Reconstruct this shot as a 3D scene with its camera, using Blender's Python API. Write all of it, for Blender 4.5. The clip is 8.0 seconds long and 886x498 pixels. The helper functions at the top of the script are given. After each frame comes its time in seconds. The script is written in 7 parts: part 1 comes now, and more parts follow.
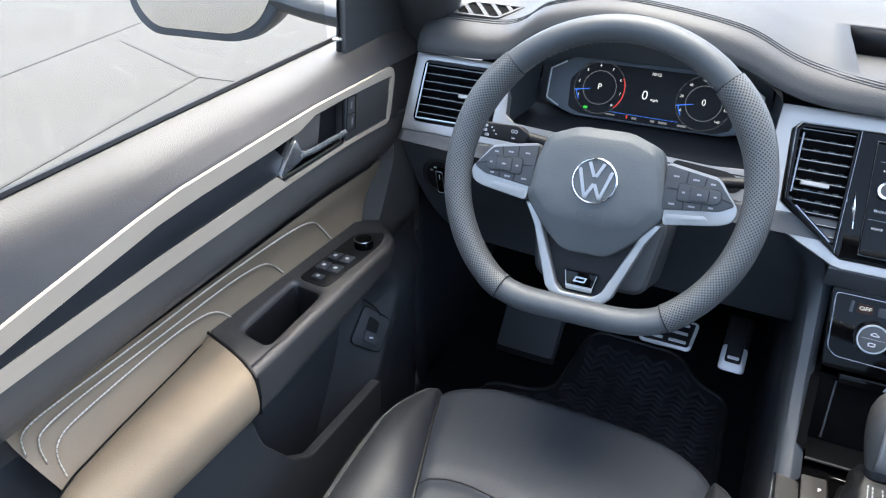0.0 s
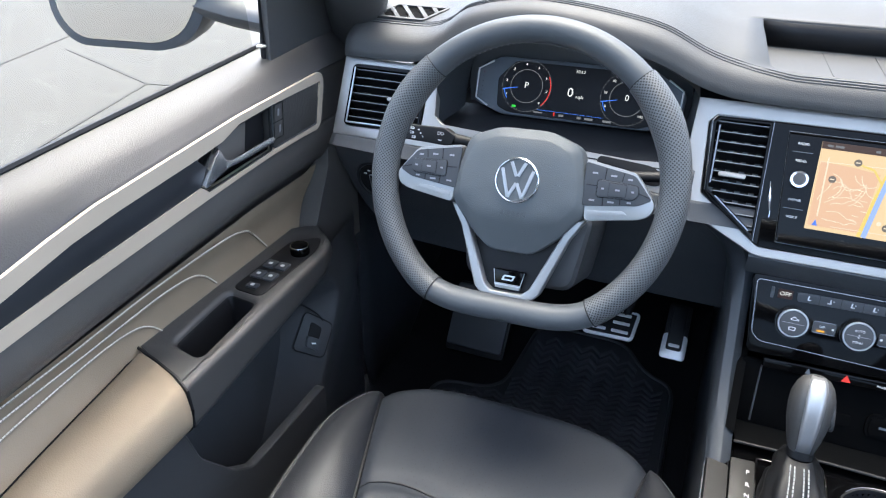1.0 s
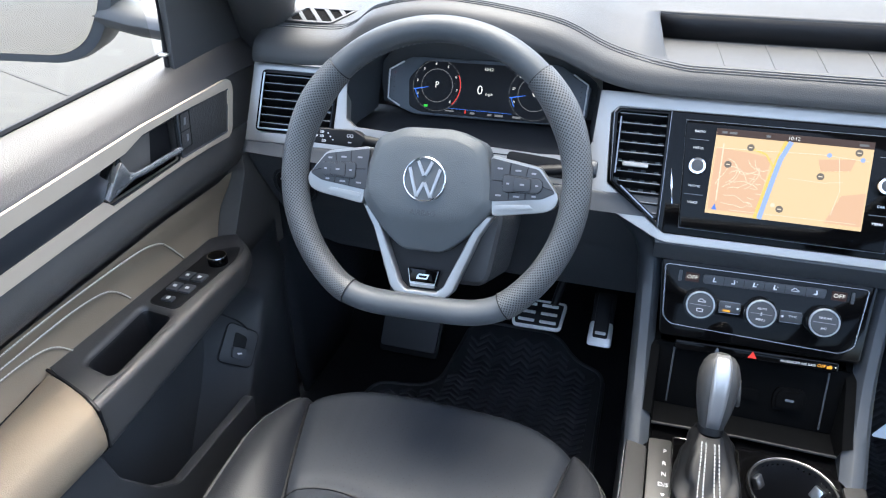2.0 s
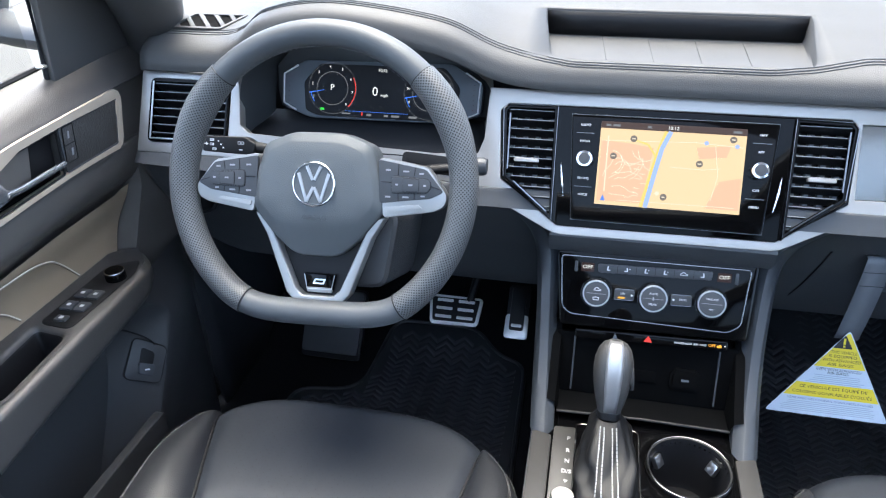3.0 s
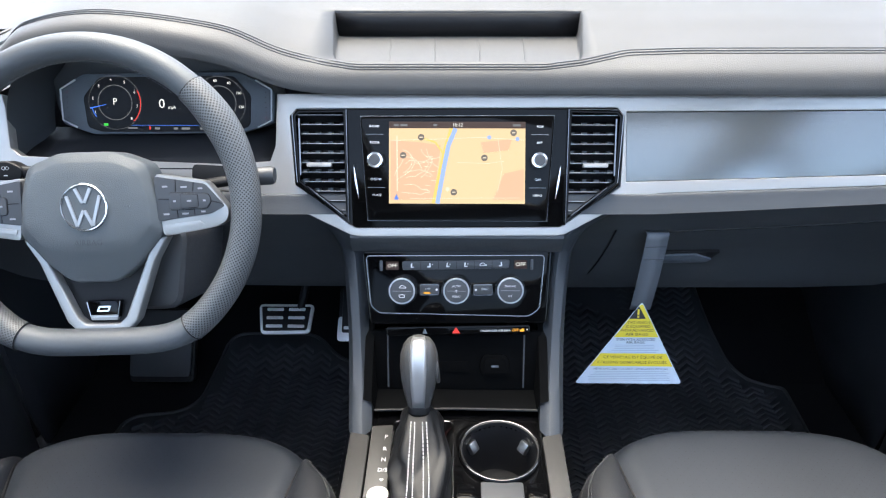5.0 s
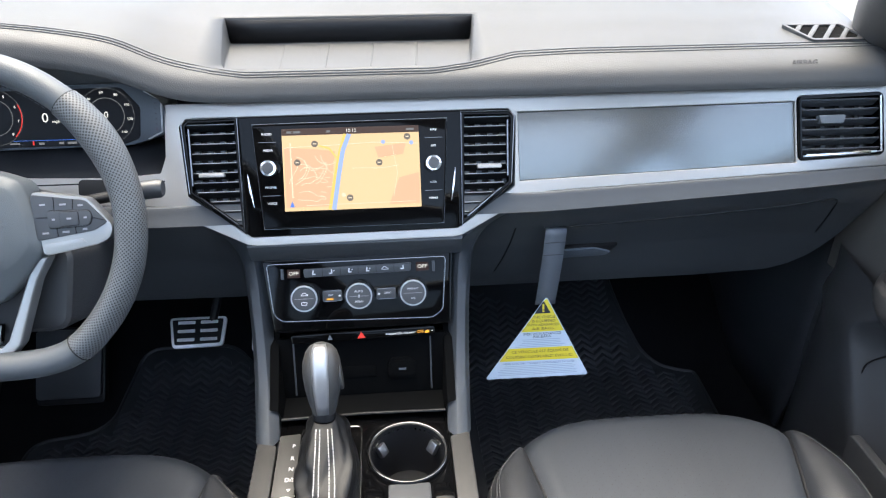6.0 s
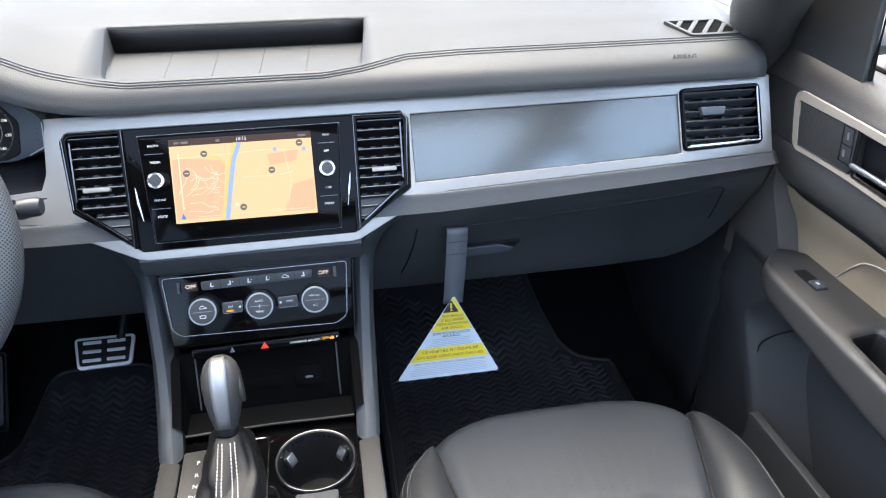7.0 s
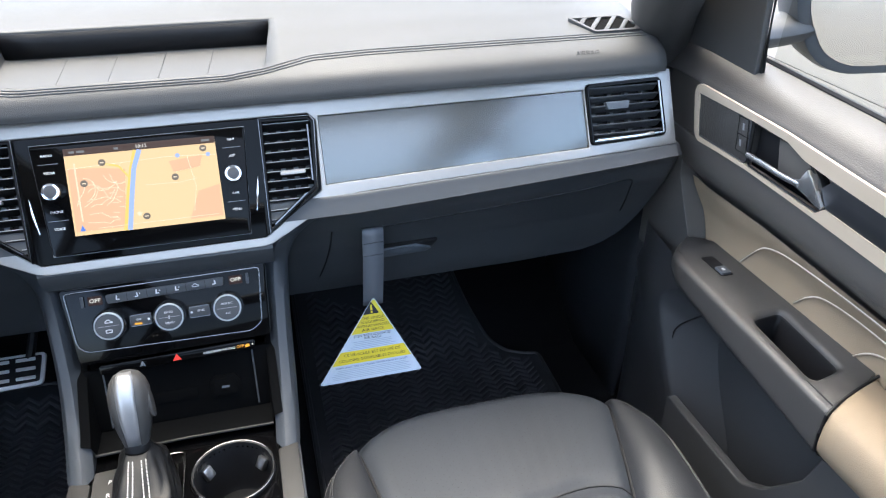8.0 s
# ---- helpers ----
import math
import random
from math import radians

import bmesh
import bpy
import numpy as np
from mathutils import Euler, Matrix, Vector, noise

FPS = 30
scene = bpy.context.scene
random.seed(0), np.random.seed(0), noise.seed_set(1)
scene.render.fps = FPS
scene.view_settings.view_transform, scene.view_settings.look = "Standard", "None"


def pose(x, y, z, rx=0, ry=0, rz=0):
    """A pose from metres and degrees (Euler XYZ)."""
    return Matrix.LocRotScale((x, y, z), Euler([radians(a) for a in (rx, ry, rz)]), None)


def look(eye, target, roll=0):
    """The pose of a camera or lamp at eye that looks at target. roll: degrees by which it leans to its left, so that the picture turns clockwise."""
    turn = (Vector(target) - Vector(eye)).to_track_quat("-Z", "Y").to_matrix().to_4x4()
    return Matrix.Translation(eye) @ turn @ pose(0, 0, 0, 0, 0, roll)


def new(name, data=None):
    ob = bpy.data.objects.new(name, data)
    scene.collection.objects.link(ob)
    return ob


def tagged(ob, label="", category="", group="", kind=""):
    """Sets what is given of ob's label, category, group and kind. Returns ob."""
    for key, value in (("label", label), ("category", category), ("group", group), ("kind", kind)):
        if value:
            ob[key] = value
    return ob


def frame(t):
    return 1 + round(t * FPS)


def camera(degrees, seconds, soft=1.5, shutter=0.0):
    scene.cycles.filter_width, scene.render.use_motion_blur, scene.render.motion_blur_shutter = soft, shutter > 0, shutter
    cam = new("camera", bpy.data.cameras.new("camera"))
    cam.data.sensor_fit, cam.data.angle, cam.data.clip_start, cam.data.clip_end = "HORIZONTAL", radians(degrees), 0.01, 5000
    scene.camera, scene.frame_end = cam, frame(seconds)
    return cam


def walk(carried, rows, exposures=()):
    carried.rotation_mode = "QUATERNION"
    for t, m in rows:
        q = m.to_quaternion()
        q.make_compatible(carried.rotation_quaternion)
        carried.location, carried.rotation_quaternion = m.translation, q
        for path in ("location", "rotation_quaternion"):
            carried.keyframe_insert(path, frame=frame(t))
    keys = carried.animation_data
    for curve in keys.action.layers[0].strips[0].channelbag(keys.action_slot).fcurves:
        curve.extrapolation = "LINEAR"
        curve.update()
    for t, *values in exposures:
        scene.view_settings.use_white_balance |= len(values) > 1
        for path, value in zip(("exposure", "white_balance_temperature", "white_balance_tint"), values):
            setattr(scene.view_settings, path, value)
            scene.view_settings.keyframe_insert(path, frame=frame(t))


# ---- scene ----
# Camera and its way: hand-held, sweeping from the driver's door to the passenger's door.
cam = camera(63.9, 8.0, soft=1.15)
EXPOSURE = 3.9
PATH = [
    (0, (-0.243, -0.923, 1.442), (-0.989, 0.651, 0.46), 1.3),
    (0.5, (-0.227, -0.916, 1.446), (-0.943, 0.67, 0.461), 0.9),
    (1, (-0.201, -0.905, 1.451), (-0.86, 0.704, 0.463), 0.4),
    (1.5, (-0.183, -0.9, 1.452), (-0.779, 0.734, 0.465), 0.0),
    (3, (-0.101, -0.88, 1.458), (-0.474, 0.814, 0.463), -0.8),
    (3.5, (-0.078, -0.876, 1.46), (-0.377, 0.83, 0.461), -0.8),
    (4, (-0.05, -0.87, 1.46), (-0.261, 0.848, 0.457), -0.6),
    (4.5, (-0.026, -0.865, 1.462), (-0.146, 0.86, 0.456), -0.4),
    (6, (0.049, -0.869, 1.473), (0.187, 0.853, 0.464), -0.1),
    (6.5, (0.081, -0.872, 1.474), (0.296, 0.843, 0.467), -0.2),
    (7, (0.103, -0.877, 1.476), (0.406, 0.824, 0.469), -0.2),
    (7.5, (0.122, -0.881, 1.478), (0.51, 0.802, 0.468), -0.0),
    (8, (0.139, -0.884, 1.476), (0.602, 0.78, 0.468), 0.2),
]
walk(cam, [(t, look(eye, target, roll)) for t, eye, target, roll in PATH], exposures=[(0.0, EXPOSURE, 6150, 2), (1.5, EXPOSURE + 0.04, 6125, 2), (3.2, EXPOSURE + 0.14, 6100, 2), (4.5, EXPOSURE + 0.14, 6250, 2), (6.0, EXPOSURE + 0.12, 6500, 2), (7.0, EXPOSURE + 0.13, 6400, 2), (8.0, EXPOSURE + 0.1, 6350, 2)])

# Daylight: bright hazy sky, soft high sun.
world = bpy.data.worlds.new("sky")
scene.world = world
world.use_nodes = True
wn = world.node_tree.nodes
sky = wn.new("ShaderNodeTexSky")
sky.sky_type, sky.sun_disc = "NISHITA", False
sky.sun_elevation, sky.sun_rotation = radians(74), radians(-14)
sky.air_density, sky.dust_density, sky.ozone_density = 0.6, 4.5, 0.3
wn["Background"].inputs[1].default_value = 0.15
world.node_tree.links.new(sky.outputs[0], wn["Background"].inputs[0])
sun = new("sun", bpy.data.lights.new("sun", "SUN"))
sun.data.energy, sun.data.angle, sun.data.color = 0.17, radians(50), (1.0, 0.94, 0.86)
sun.matrix_world = look((-0.4, 1.65, 6), (0, 0, 0))


from mathutils.geometry import delaunay_2d_cdt

# ---- materials ----
GLOW = 0.5 ** EXPOSURE


def mat(name, color, rough=0.5, metal=0.0, grain=0.0, size=1200.0, vary=0.12, spec=0.5, coat=0.0, leather=False, mottled=6.0):
    """A surface with fine grain in its relief and a broad, faint change of colour and gloss."""
    m = bpy.data.materials.new(name)
    m.use_nodes = True
    n, link = m.node_tree.nodes, m.node_tree.links
    b = n["Principled BSDF"]
    b.inputs["Metallic"].default_value, b.inputs["Specular IOR Level"].default_value = metal, spec
    b.inputs["Coat Weight"].default_value, b.inputs["Coat Roughness"].default_value = coat, 0.06
    at = n.new("ShaderNodeTexCoord")
    broad = n.new("ShaderNodeTexNoise")
    broad.inputs["Scale"].default_value, broad.inputs["Detail"].default_value = mottled, 6.0
    link.new(at.outputs["Object"], broad.inputs["Vector"])
    fine = n.new("ShaderNodeTexVoronoi" if leather else "ShaderNodeTexNoise")
    fine.inputs["Scale"].default_value = size
    link.new(at.outputs["Object"], fine.inputs["Vector"])
    ramp = n.new("ShaderNodeMapRange")
    ramp.inputs["From Min"].default_value, ramp.inputs["From Max"].default_value = 0.3, 0.7
    ramp.inputs["To Min"].default_value, ramp.inputs["To Max"].default_value = 1.0 - vary, 1.0 + vary
    link.new(broad.outputs["Fac"], ramp.inputs["Value"])
    mix = n.new("ShaderNodeVectorMath")
    mix.operation = "SCALE"
    mix.inputs[0].default_value = color
    link.new(ramp.outputs["Result"], mix.inputs["Scale"])
    link.new(mix.outputs["Vector"], b.inputs["Base Color"])
    gloss = n.new("ShaderNodeMath")
    gloss.operation = "MULTIPLY"
    gloss.inputs[1].default_value = rough
    link.new(ramp.outputs["Result"], gloss.inputs[0])
    link.new(gloss.outputs["Value"], b.inputs["Roughness"])
    if grain:
        bump = n.new("ShaderNodeBump")
        bump.inputs["Strength"].default_value, bump.inputs["Distance"].default_value = grain, 0.0006
        link.new(fine.outputs["Distance" if leather else "Fac"], bump.inputs["Height"])
        link.new(bump.outputs["Normal"], b.inputs["Normal"])
    return m


def glow(name, color, power):
    m = bpy.data.materials.new(name)
    m.use_nodes = True
    b = m.node_tree.nodes["Principled BSDF"]
    b.inputs["Base Color"].default_value = (0.02, 0.02, 0.02, 1)
    b.inputs["Roughness"].default_value, b.inputs["Specular IOR Level"].default_value = 0.3, 0.04
    b.inputs["Emission Color"].default_value, b.inputs["Emission Strength"].default_value = (*color, 1), power * GLOW
    return m


def dotted(name, color, hole, rough, pitch, radius, spec=0.5):
    """Leather pierced by rows of small holes, set out along the mesh's UV in metres."""
    m = mat(name, color, rough, grain=0.15, size=900, leather=True, spec=spec)
    n, link = m.node_tree.nodes, m.node_tree.links
    b = n["Principled BSDF"]
    uv = n.new("ShaderNodeUVMap")
    sep = n.new("ShaderNodeSeparateXYZ")
    link.new(uv.outputs["UV"], sep.inputs[0])

    def calc(op, a, c=0.0):
        k = n.new("ShaderNodeMath")
        k.operation = op
        for i, v in enumerate((a, c)):
            if isinstance(v, (int, float)):
                k.inputs[i].default_value = v
            else:
                link.new(v, k.inputs[i])
        return k.outputs[0]

    row = calc("FLOOR", calc("DIVIDE", sep.outputs[1], pitch * 0.5))
    shift = calc("MULTIPLY", calc("MODULO", calc("ABSOLUTE", row), 2.0), 0.5)
    fu = calc("SUBTRACT", calc("FRACT", calc("ADD", calc("DIVIDE", sep.outputs[0], pitch), shift)), 0.5)
    fv = calc("MULTIPLY", calc("SUBTRACT", calc("FRACT", calc("DIVIDE", sep.outputs[1], pitch * 0.5)), 0.5), 0.5)
    far = calc("SQRT", calc("ADD", calc("MULTIPLY", fu, fu), calc("MULTIPLY", fv, fv)))
    inside = calc("LESS_THAN", far, radius)
    mixed = n.new("ShaderNodeMix")
    mixed.data_type = "RGBA"
    link.new(inside, mixed.inputs["Factor"])
    link.new(b.inputs["Base Color"].links[0].from_socket, mixed.inputs[6])
    mixed.inputs[7].default_value = (*hole, 1)
    link.new(mixed.outputs[2], b.inputs["Base Color"])
    return m


VOID = mat("black_opening", (0.004, 0.004, 0.004), 0.9, spec=0.05)
KEYGREY = mat("slate_key_plastic", (0.032, 0.034, 0.038), 0.45, grain=0.2)
LEG = mat("slate_console_plastic", (0.025, 0.029, 0.0345), 0.45, grain=0.3, size=1100, leather=True)
LOWPAD = mat("slate_lower_dash_plastic", (0.036, 0.0388, 0.0425), 0.45, grain=0.3, size=1100, leather=True)
# Blacker than the plastic: shade inside the bin is put into this colour.
BIN = mat("recess_shade_black", (0.0013, 0.0014, 0.0016), 0.85, grain=0.3, spec=0.06)
COWLMAT = mat("matt_cowl_plastic", (0.022, 0.023, 0.026), 0.85, grain=0.3, spec=0.08)
# Tread paler than the mat sheet: the rubber's sheen is put into its colour.
TREAD = mat("sheen_pale_rubber_tread", (0.042, 0.045, 0.052), 0.42, grain=0.1, vary=0.25, mottled=9.0)
PEDAL = mat("worn_pedal_steel", (0.72, 0.72, 0.72), 0.3, metal=0.35, vary=0.1)
PAD = mat("soft_dash_plastic", (0.045, 0.0446, 0.0442), 0.6, grain=0.35, size=900, leather=True)
DARK = mat("dark_grained_plastic", (0.042, 0.045, 0.05), 0.5, grain=0.35, size=1100, leather=True)
GREY = mat("slate_grey_plastic", (0.074, 0.084, 0.098), 0.42, grain=0.3, size=1100, leather=True)
DOORGREY = mat("charcoal_door_plastic", (0.096, 0.088, 0.08), 0.45, grain=0.3, size=1100, leather=True)
DOORDARK = mat("charcoal_corner_plastic", (0.052, 0.05, 0.049), 0.5, grain=0.3, size=1100, leather=True)
DOORARM = mat("charcoal_armrest_plastic", (0.048, 0.046, 0.045), 0.42, grain=0.3, size=1100, leather=True)
DOORLOW = mat("dark_lower_door_plastic", (0.040, 0.0405, 0.0425), 0.38, grain=0.3, size=1100, leather=True)
DOORTOP = mat("door_top_plastic", (0.042, 0.0395, 0.038), 0.48, grain=0.4, size=620, leather=True, mottled=14.0, spec=0.4)
KICK = mat("black_footwell_plastic", (0.022, 0.023, 0.0255), 0.5, grain=0.3, size=1100, leather=True, spec=0.3)
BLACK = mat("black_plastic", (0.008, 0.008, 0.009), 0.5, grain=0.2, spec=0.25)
PIANO = mat("gloss_black_plastic", (0.0018, 0.0018, 0.002), 0.06, vary=0.05, spec=0.13)
SLATEDGE = mat("grey_slat_edge", (0.19, 0.195, 0.2), 0.35, metal=0.4)
STRIPSILVER = mat("brushed_silver_strip", (0.36, 0.36, 0.365), 0.34, metal=0.7, grain=0.1)
KNOB_GREY = mat("warm_grey_knob_plastic", (0.042, 0.041, 0.04), 0.42, grain=0.2)
GATE = mat("grey_gate_metal", (0.036, 0.035, 0.034), 0.42, metal=0.3, vary=0.08)
BOOT = mat("creased_black_leather", (0.0055, 0.0056, 0.006), 0.5, grain=0.2, size=700, leather=True, spec=0.25)
SILVER = mat("satin_silver_paint", (0.33, 0.315, 0.295), 0.34, metal=0.6, grain=0.05, vary=0.05)
DOORSILVER = mat("satin_champagne_paint", (0.48, 0.395, 0.30), 0.42, metal=0.1, grain=0.05, vary=0.05)
SPOKE = mat("satin_silver_spoke", (0.3, 0.298, 0.292), 0.38, metal=0.6, grain=0.05, vary=0.05)
CHROME = mat("bright_chrome", (0.75, 0.76, 0.78), 0.12, metal=1.0, vary=0.05)
DARKCHROME = mat("smoked_chrome", (0.17, 0.17, 0.175), 0.16, metal=1.0, vary=0.05)
INLAY = mat("metallic_grey_inlay", (0.165, 0.17, 0.166), 0.25, metal=0.8, vary=0.04, mottled=2.0)
DOORINLAY = mat("dark_metal_inlay", (0.03, 0.032, 0.036), 0.35, metal=0.3)
BEIGE = mat("taupe_leatherette", (0.25, 0.193, 0.132), 0.58, grain=0.3, size=700, leather=True, spec=0.25)
LEATHER = mat("black_leather", (0.018, 0.019, 0.022), 0.42, grain=0.35, size=600, leather=True, spec=0.35)
RIM = mat("wheel_leather", (0.062, 0.067, 0.072), 0.5, grain=0.3, size=800, leather=True)
HUB = mat("wheel_hub_plastic", (0.07, 0.077, 0.081), 0.5, grain=0.3, size=1000, leather=True)
RIMDOT = dotted("pierced_wheel_leather", (0.088, 0.091, 0.094), (0.01, 0.01, 0.01), 0.5, 0.0042, 0.22)
SEATDOT = dotted("pierced_seat_leather", (0.0195, 0.0228, 0.029), (0.006, 0.006, 0.007), 0.55, 0.0125, 0.045, 0.28)
CARPET = mat("black_carpet", (0.0095, 0.010, 0.0115), 0.95, grain=1.0, size=500, spec=0.1)
RUBBER = mat("black_rubber_mat", (0.024, 0.026, 0.030), 0.5, grain=0.1)
CREAM = mat("cream_thread", (0.62, 0.56, 0.46), 0.8)
WELT = mat("taupe_welt", (0.2, 0.155, 0.11), 0.6)
SEATTHREAD = mat("dull_grey_thread", (0.12, 0.118, 0.112), 0.8)
THREAD = mat("pale_thread", (0.45, 0.44, 0.41), 0.8)
DARKTHREAD = mat("grey_thread", (0.05, 0.05, 0.05), 0.8)
STEEL = mat("brushed_steel", (0.55, 0.55, 0.55), 0.3, metal=1.0)
LINER = mat("grey_headlining", (0.62, 0.61, 0.59), 0.9, grain=0.4)
CARD_WHITE = mat("white_card", (0.42, 0.49, 0.57), 0.5, vary=0.03)
CARD_YELLOW = mat("yellow_print", (0.6, 0.48, 0.015), 0.5, vary=0.03)
INK = mat("black_print", (0.01, 0.01, 0.01), 0.6)
INKBLUE = mat("dark_blue_print", (0.1, 0.13, 0.19), 0.6)
INKGREY = mat("blue_grey_print", (0.3, 0.36, 0.44), 0.6)
STRAP = mat("grey_plastic_strap", (0.11, 0.118, 0.13), 0.3, vary=0.2)
PRINT = mat("pale_print", (0.6, 0.6, 0.6), 0.6)
SCREEN = mat("dark_screen_glass", (0.004, 0.004, 0.006), 0.08, vary=0.0)
BROWNGLOW = glow("amber_brown_display", (0.1, 0.03, 0.012), 0.25)
WHITEGLOW = glow("white_display", (1.0, 0.98, 0.95), 1.1)
REDGLOW = glow("red_display", (1.0, 0.05, 0.04), 0.9)
BLUEGLOW = glow("blue_display", (0.08, 0.25, 1.0), 1.0)
GREENGLOW = glow("green_display", (0.1, 0.9, 0.1), 0.8)
DIMGLOW = glow("dim_display", (0.75, 0.75, 0.8), 0.28)
NAVYGLOW = glow("navy_display", (0.006, 0.006, 0.012), 0.25)
AMBERGLOW = glow("amber_display", (1.0, 0.42, 0.03), 1.3)
MAPGLOW = glow("map_ground_display", (1.0, 0.70, 0.40), 1.0)
MAPPINK = glow("map_town_display", (1.0, 0.6, 0.38), 0.92)
MAPROAD = glow("map_street_display", (1.0, 0.82, 0.62), 1.05)
MAPYELLOW = glow("map_highway_display", (1.0, 0.72, 0.18), 0.98)
MAPBLUE = glow("map_route_display", (0.38, 0.5, 1.0), 1.1)
MAPBAR = glow("map_status_display", (0.09, 0.04, 0.025), 0.7)
MAPMARK = glow("map_marker_display", (0.25, 0.2, 0.17), 0.8)


def concrete():
    m = mat("pale_concrete", (0.048, 0.046, 0.041), 0.9, grain=0.6, size=60, vary=0.1, mottled=0.7)
    return m


CONCRETE = concrete()
JOINT = mat("dark_joint_filler", (0.029, 0.028, 0.026), 0.9)


def glass(name, tint=(1, 1, 1)):
    m = bpy.data.materials.new(name)
    m.use_nodes = True
    n, link = m.node_tree.nodes, m.node_tree.links
    n.remove(n["Principled BSDF"])
    clear, shine, mix = n.new("ShaderNodeBsdfTransparent"), n.new("ShaderNodeBsdfGlossy"), n.new("ShaderNodeMixShader")
    clear.inputs["Color"].default_value, shine.inputs["Roughness"].default_value = (*tint, 1), 0.02
    mix.inputs[0].default_value = 0.02
    link.new(clear.outputs[0], mix.inputs[1])
    link.new(shine.outputs[0], mix.inputs[2])
    link.new(mix.outputs[0], n["Material Output"].inputs[0])
    return m


TINTED = glass("side_window_glass", (0.86, 0.86, 0.84))
MIRROR = mat("mirror_glass", (0.9, 0.9, 0.9), 0.02, metal=1.0, vary=0.0)
SCREENGLASS = glass("shaded_windscreen_glass", (0.54, 0.54, 0.53))
ROOFGLASS = glass("tinted_roof_glass", (0.95, 0.93, 0.89))
PRIVACY = glass("privacy_glass", (0.6, 0.6, 0.6))
HANDLE = mat("satin_chrome", (0.72, 0.72, 0.72), 0.2, metal=0.9, vary=0.05)
GRILLE = mat("fine_grille_mesh", (0.05, 0.047, 0.044), 0.5, grain=1.0, size=420, leather=True)
DIMPRINT = mat("faint_print", (0.22, 0.22, 0.23), 0.6)


# ---- mesh helpers ----
def thing(name, label, category, at=(0, 0, 0), group="", kind=""):
    ob = new(name)
    ob.location = at
    return tagged(ob, label, category, group, kind)


def part(name, bm, material, parent=None, label="", angle=35):
    """Links a bmesh as one mesh object, in world places, under parent."""
    bmesh.ops.recalc_face_normals(bm, faces=bm.faces)
    me = bpy.data.meshes.new(name)
    bm.to_mesh(me)
    bm.free()
    for p in me.polygons:
        p.use_smooth = True
    me.set_sharp_from_angle(angle=radians(angle))
    me.materials.append(material)
    ob = new(name, me)
    if parent is not None:
        ob.parent = parent
        if parent.parent is None:
            ob.matrix_parent_inverse = Matrix.Translation(parent.location).inverted()
    if label:
        ob["label"] = label
    return ob


def plane_frame(origin, lean):
    """Local axes of a panel: x across the car, y up along the panel, z out towards the seats. lean: run over rise."""
    up = Vector((0, lean, 1)).normalized()
    out = Vector((1, 0, 0)).cross(up)
    return Matrix.Translation(origin) @ Matrix((Vector((1, 0, 0)), up, out)).transposed().to_4x4()


def bevelled(bm, width, angle=30, segs=2):
    if width > 0:
        edges = [e for e in bm.edges if len(e.link_faces) == 2 and e.calc_face_angle(0) > radians(angle)]
        bmesh.ops.bevel(bm, geom=edges, offset=width, segments=segs, profile=0.6, affect="EDGES", clamp_overlap=True)
    return bm


def clipped(poly, ring):
    """The part of a convex outline inside another one that turns anticlockwise."""
    out = [Vector(p) for p in poly]
    for a, b in zip(ring, list(ring[1:]) + [ring[0]]):
        a, b = Vector(a), Vector(b)
        e, todo, out = b - a, out, []
        for i in range(len(todo)):
            p, q = todo[i - 1], todo[i]
            dp, dq = e.x * (p.y - a.y) - e.y * (p.x - a.x), e.x * (q.y - a.y) - e.y * (q.x - a.x)
            if (dp >= 0) != (dq >= 0):
                out.append(p.lerp(q, dp / (dp - dq)))
            if dq >= 0:
                out.append(q)
        if len(out) < 3:
            return []
    return [tuple(p) for p in out]


def within(p, ring):
    """Whether p lies inside the outline."""
    inside = False
    for a, b in zip(ring, list(ring[1:]) + [ring[0]]):
        if (a[1] > p[1]) != (b[1] > p[1]) and p[0] < a[0] + (b[0] - a[0]) * (p[1] - a[1]) / (b[1] - a[1]):
            inside = not inside
    return inside


def plate(outer, n0, n1, M=Matrix(), holes=(), bev=0.0015, segs=2):
    """A flat piece between heights n0 and n1, with its outline and holes in x, y."""
    bm = bmesh.new()
    if holes:
        pts, rings = [], []
        for loop in (outer, *holes):
            rings.append(list(range(len(pts), len(pts) + len(loop))))
            pts += [Vector(p) for p in loop]
        places, _, tris, _, _, _ = delaunay_2d_cdt(pts, [(r[i - 1], r[i]) for r in rings for i in range(len(r))], [], 0, 1e-6)
        vs = [bm.verts.new((p.x, p.y, n1)) for p in places]
        for t in tris:
            c = sum((places[i] for i in t), Vector((0, 0))) / 3
            if within(c, outer) and not any(within(c, h) for h in holes):
                bm.faces.new([vs[i] for i in t])
        bmesh.ops.delete(bm, geom=[v for v in bm.verts if not v.link_faces], context="VERTS")
    else:
        bm.faces.new([bm.verts.new((x, y, n1)) for x, y in outer])
    made = bmesh.ops.extrude_face_region(bm, geom=bm.faces[:])
    bmesh.ops.translate(bm, vec=(0, 0, n0 - n1), verts=[g for g in made["geom"] if isinstance(g, bmesh.types.BMVert)])
    bmesh.ops.recalc_face_normals(bm, faces=bm.faces)
    bevelled(bm, bev, 40, segs)
    bm.transform(M)
    return bm


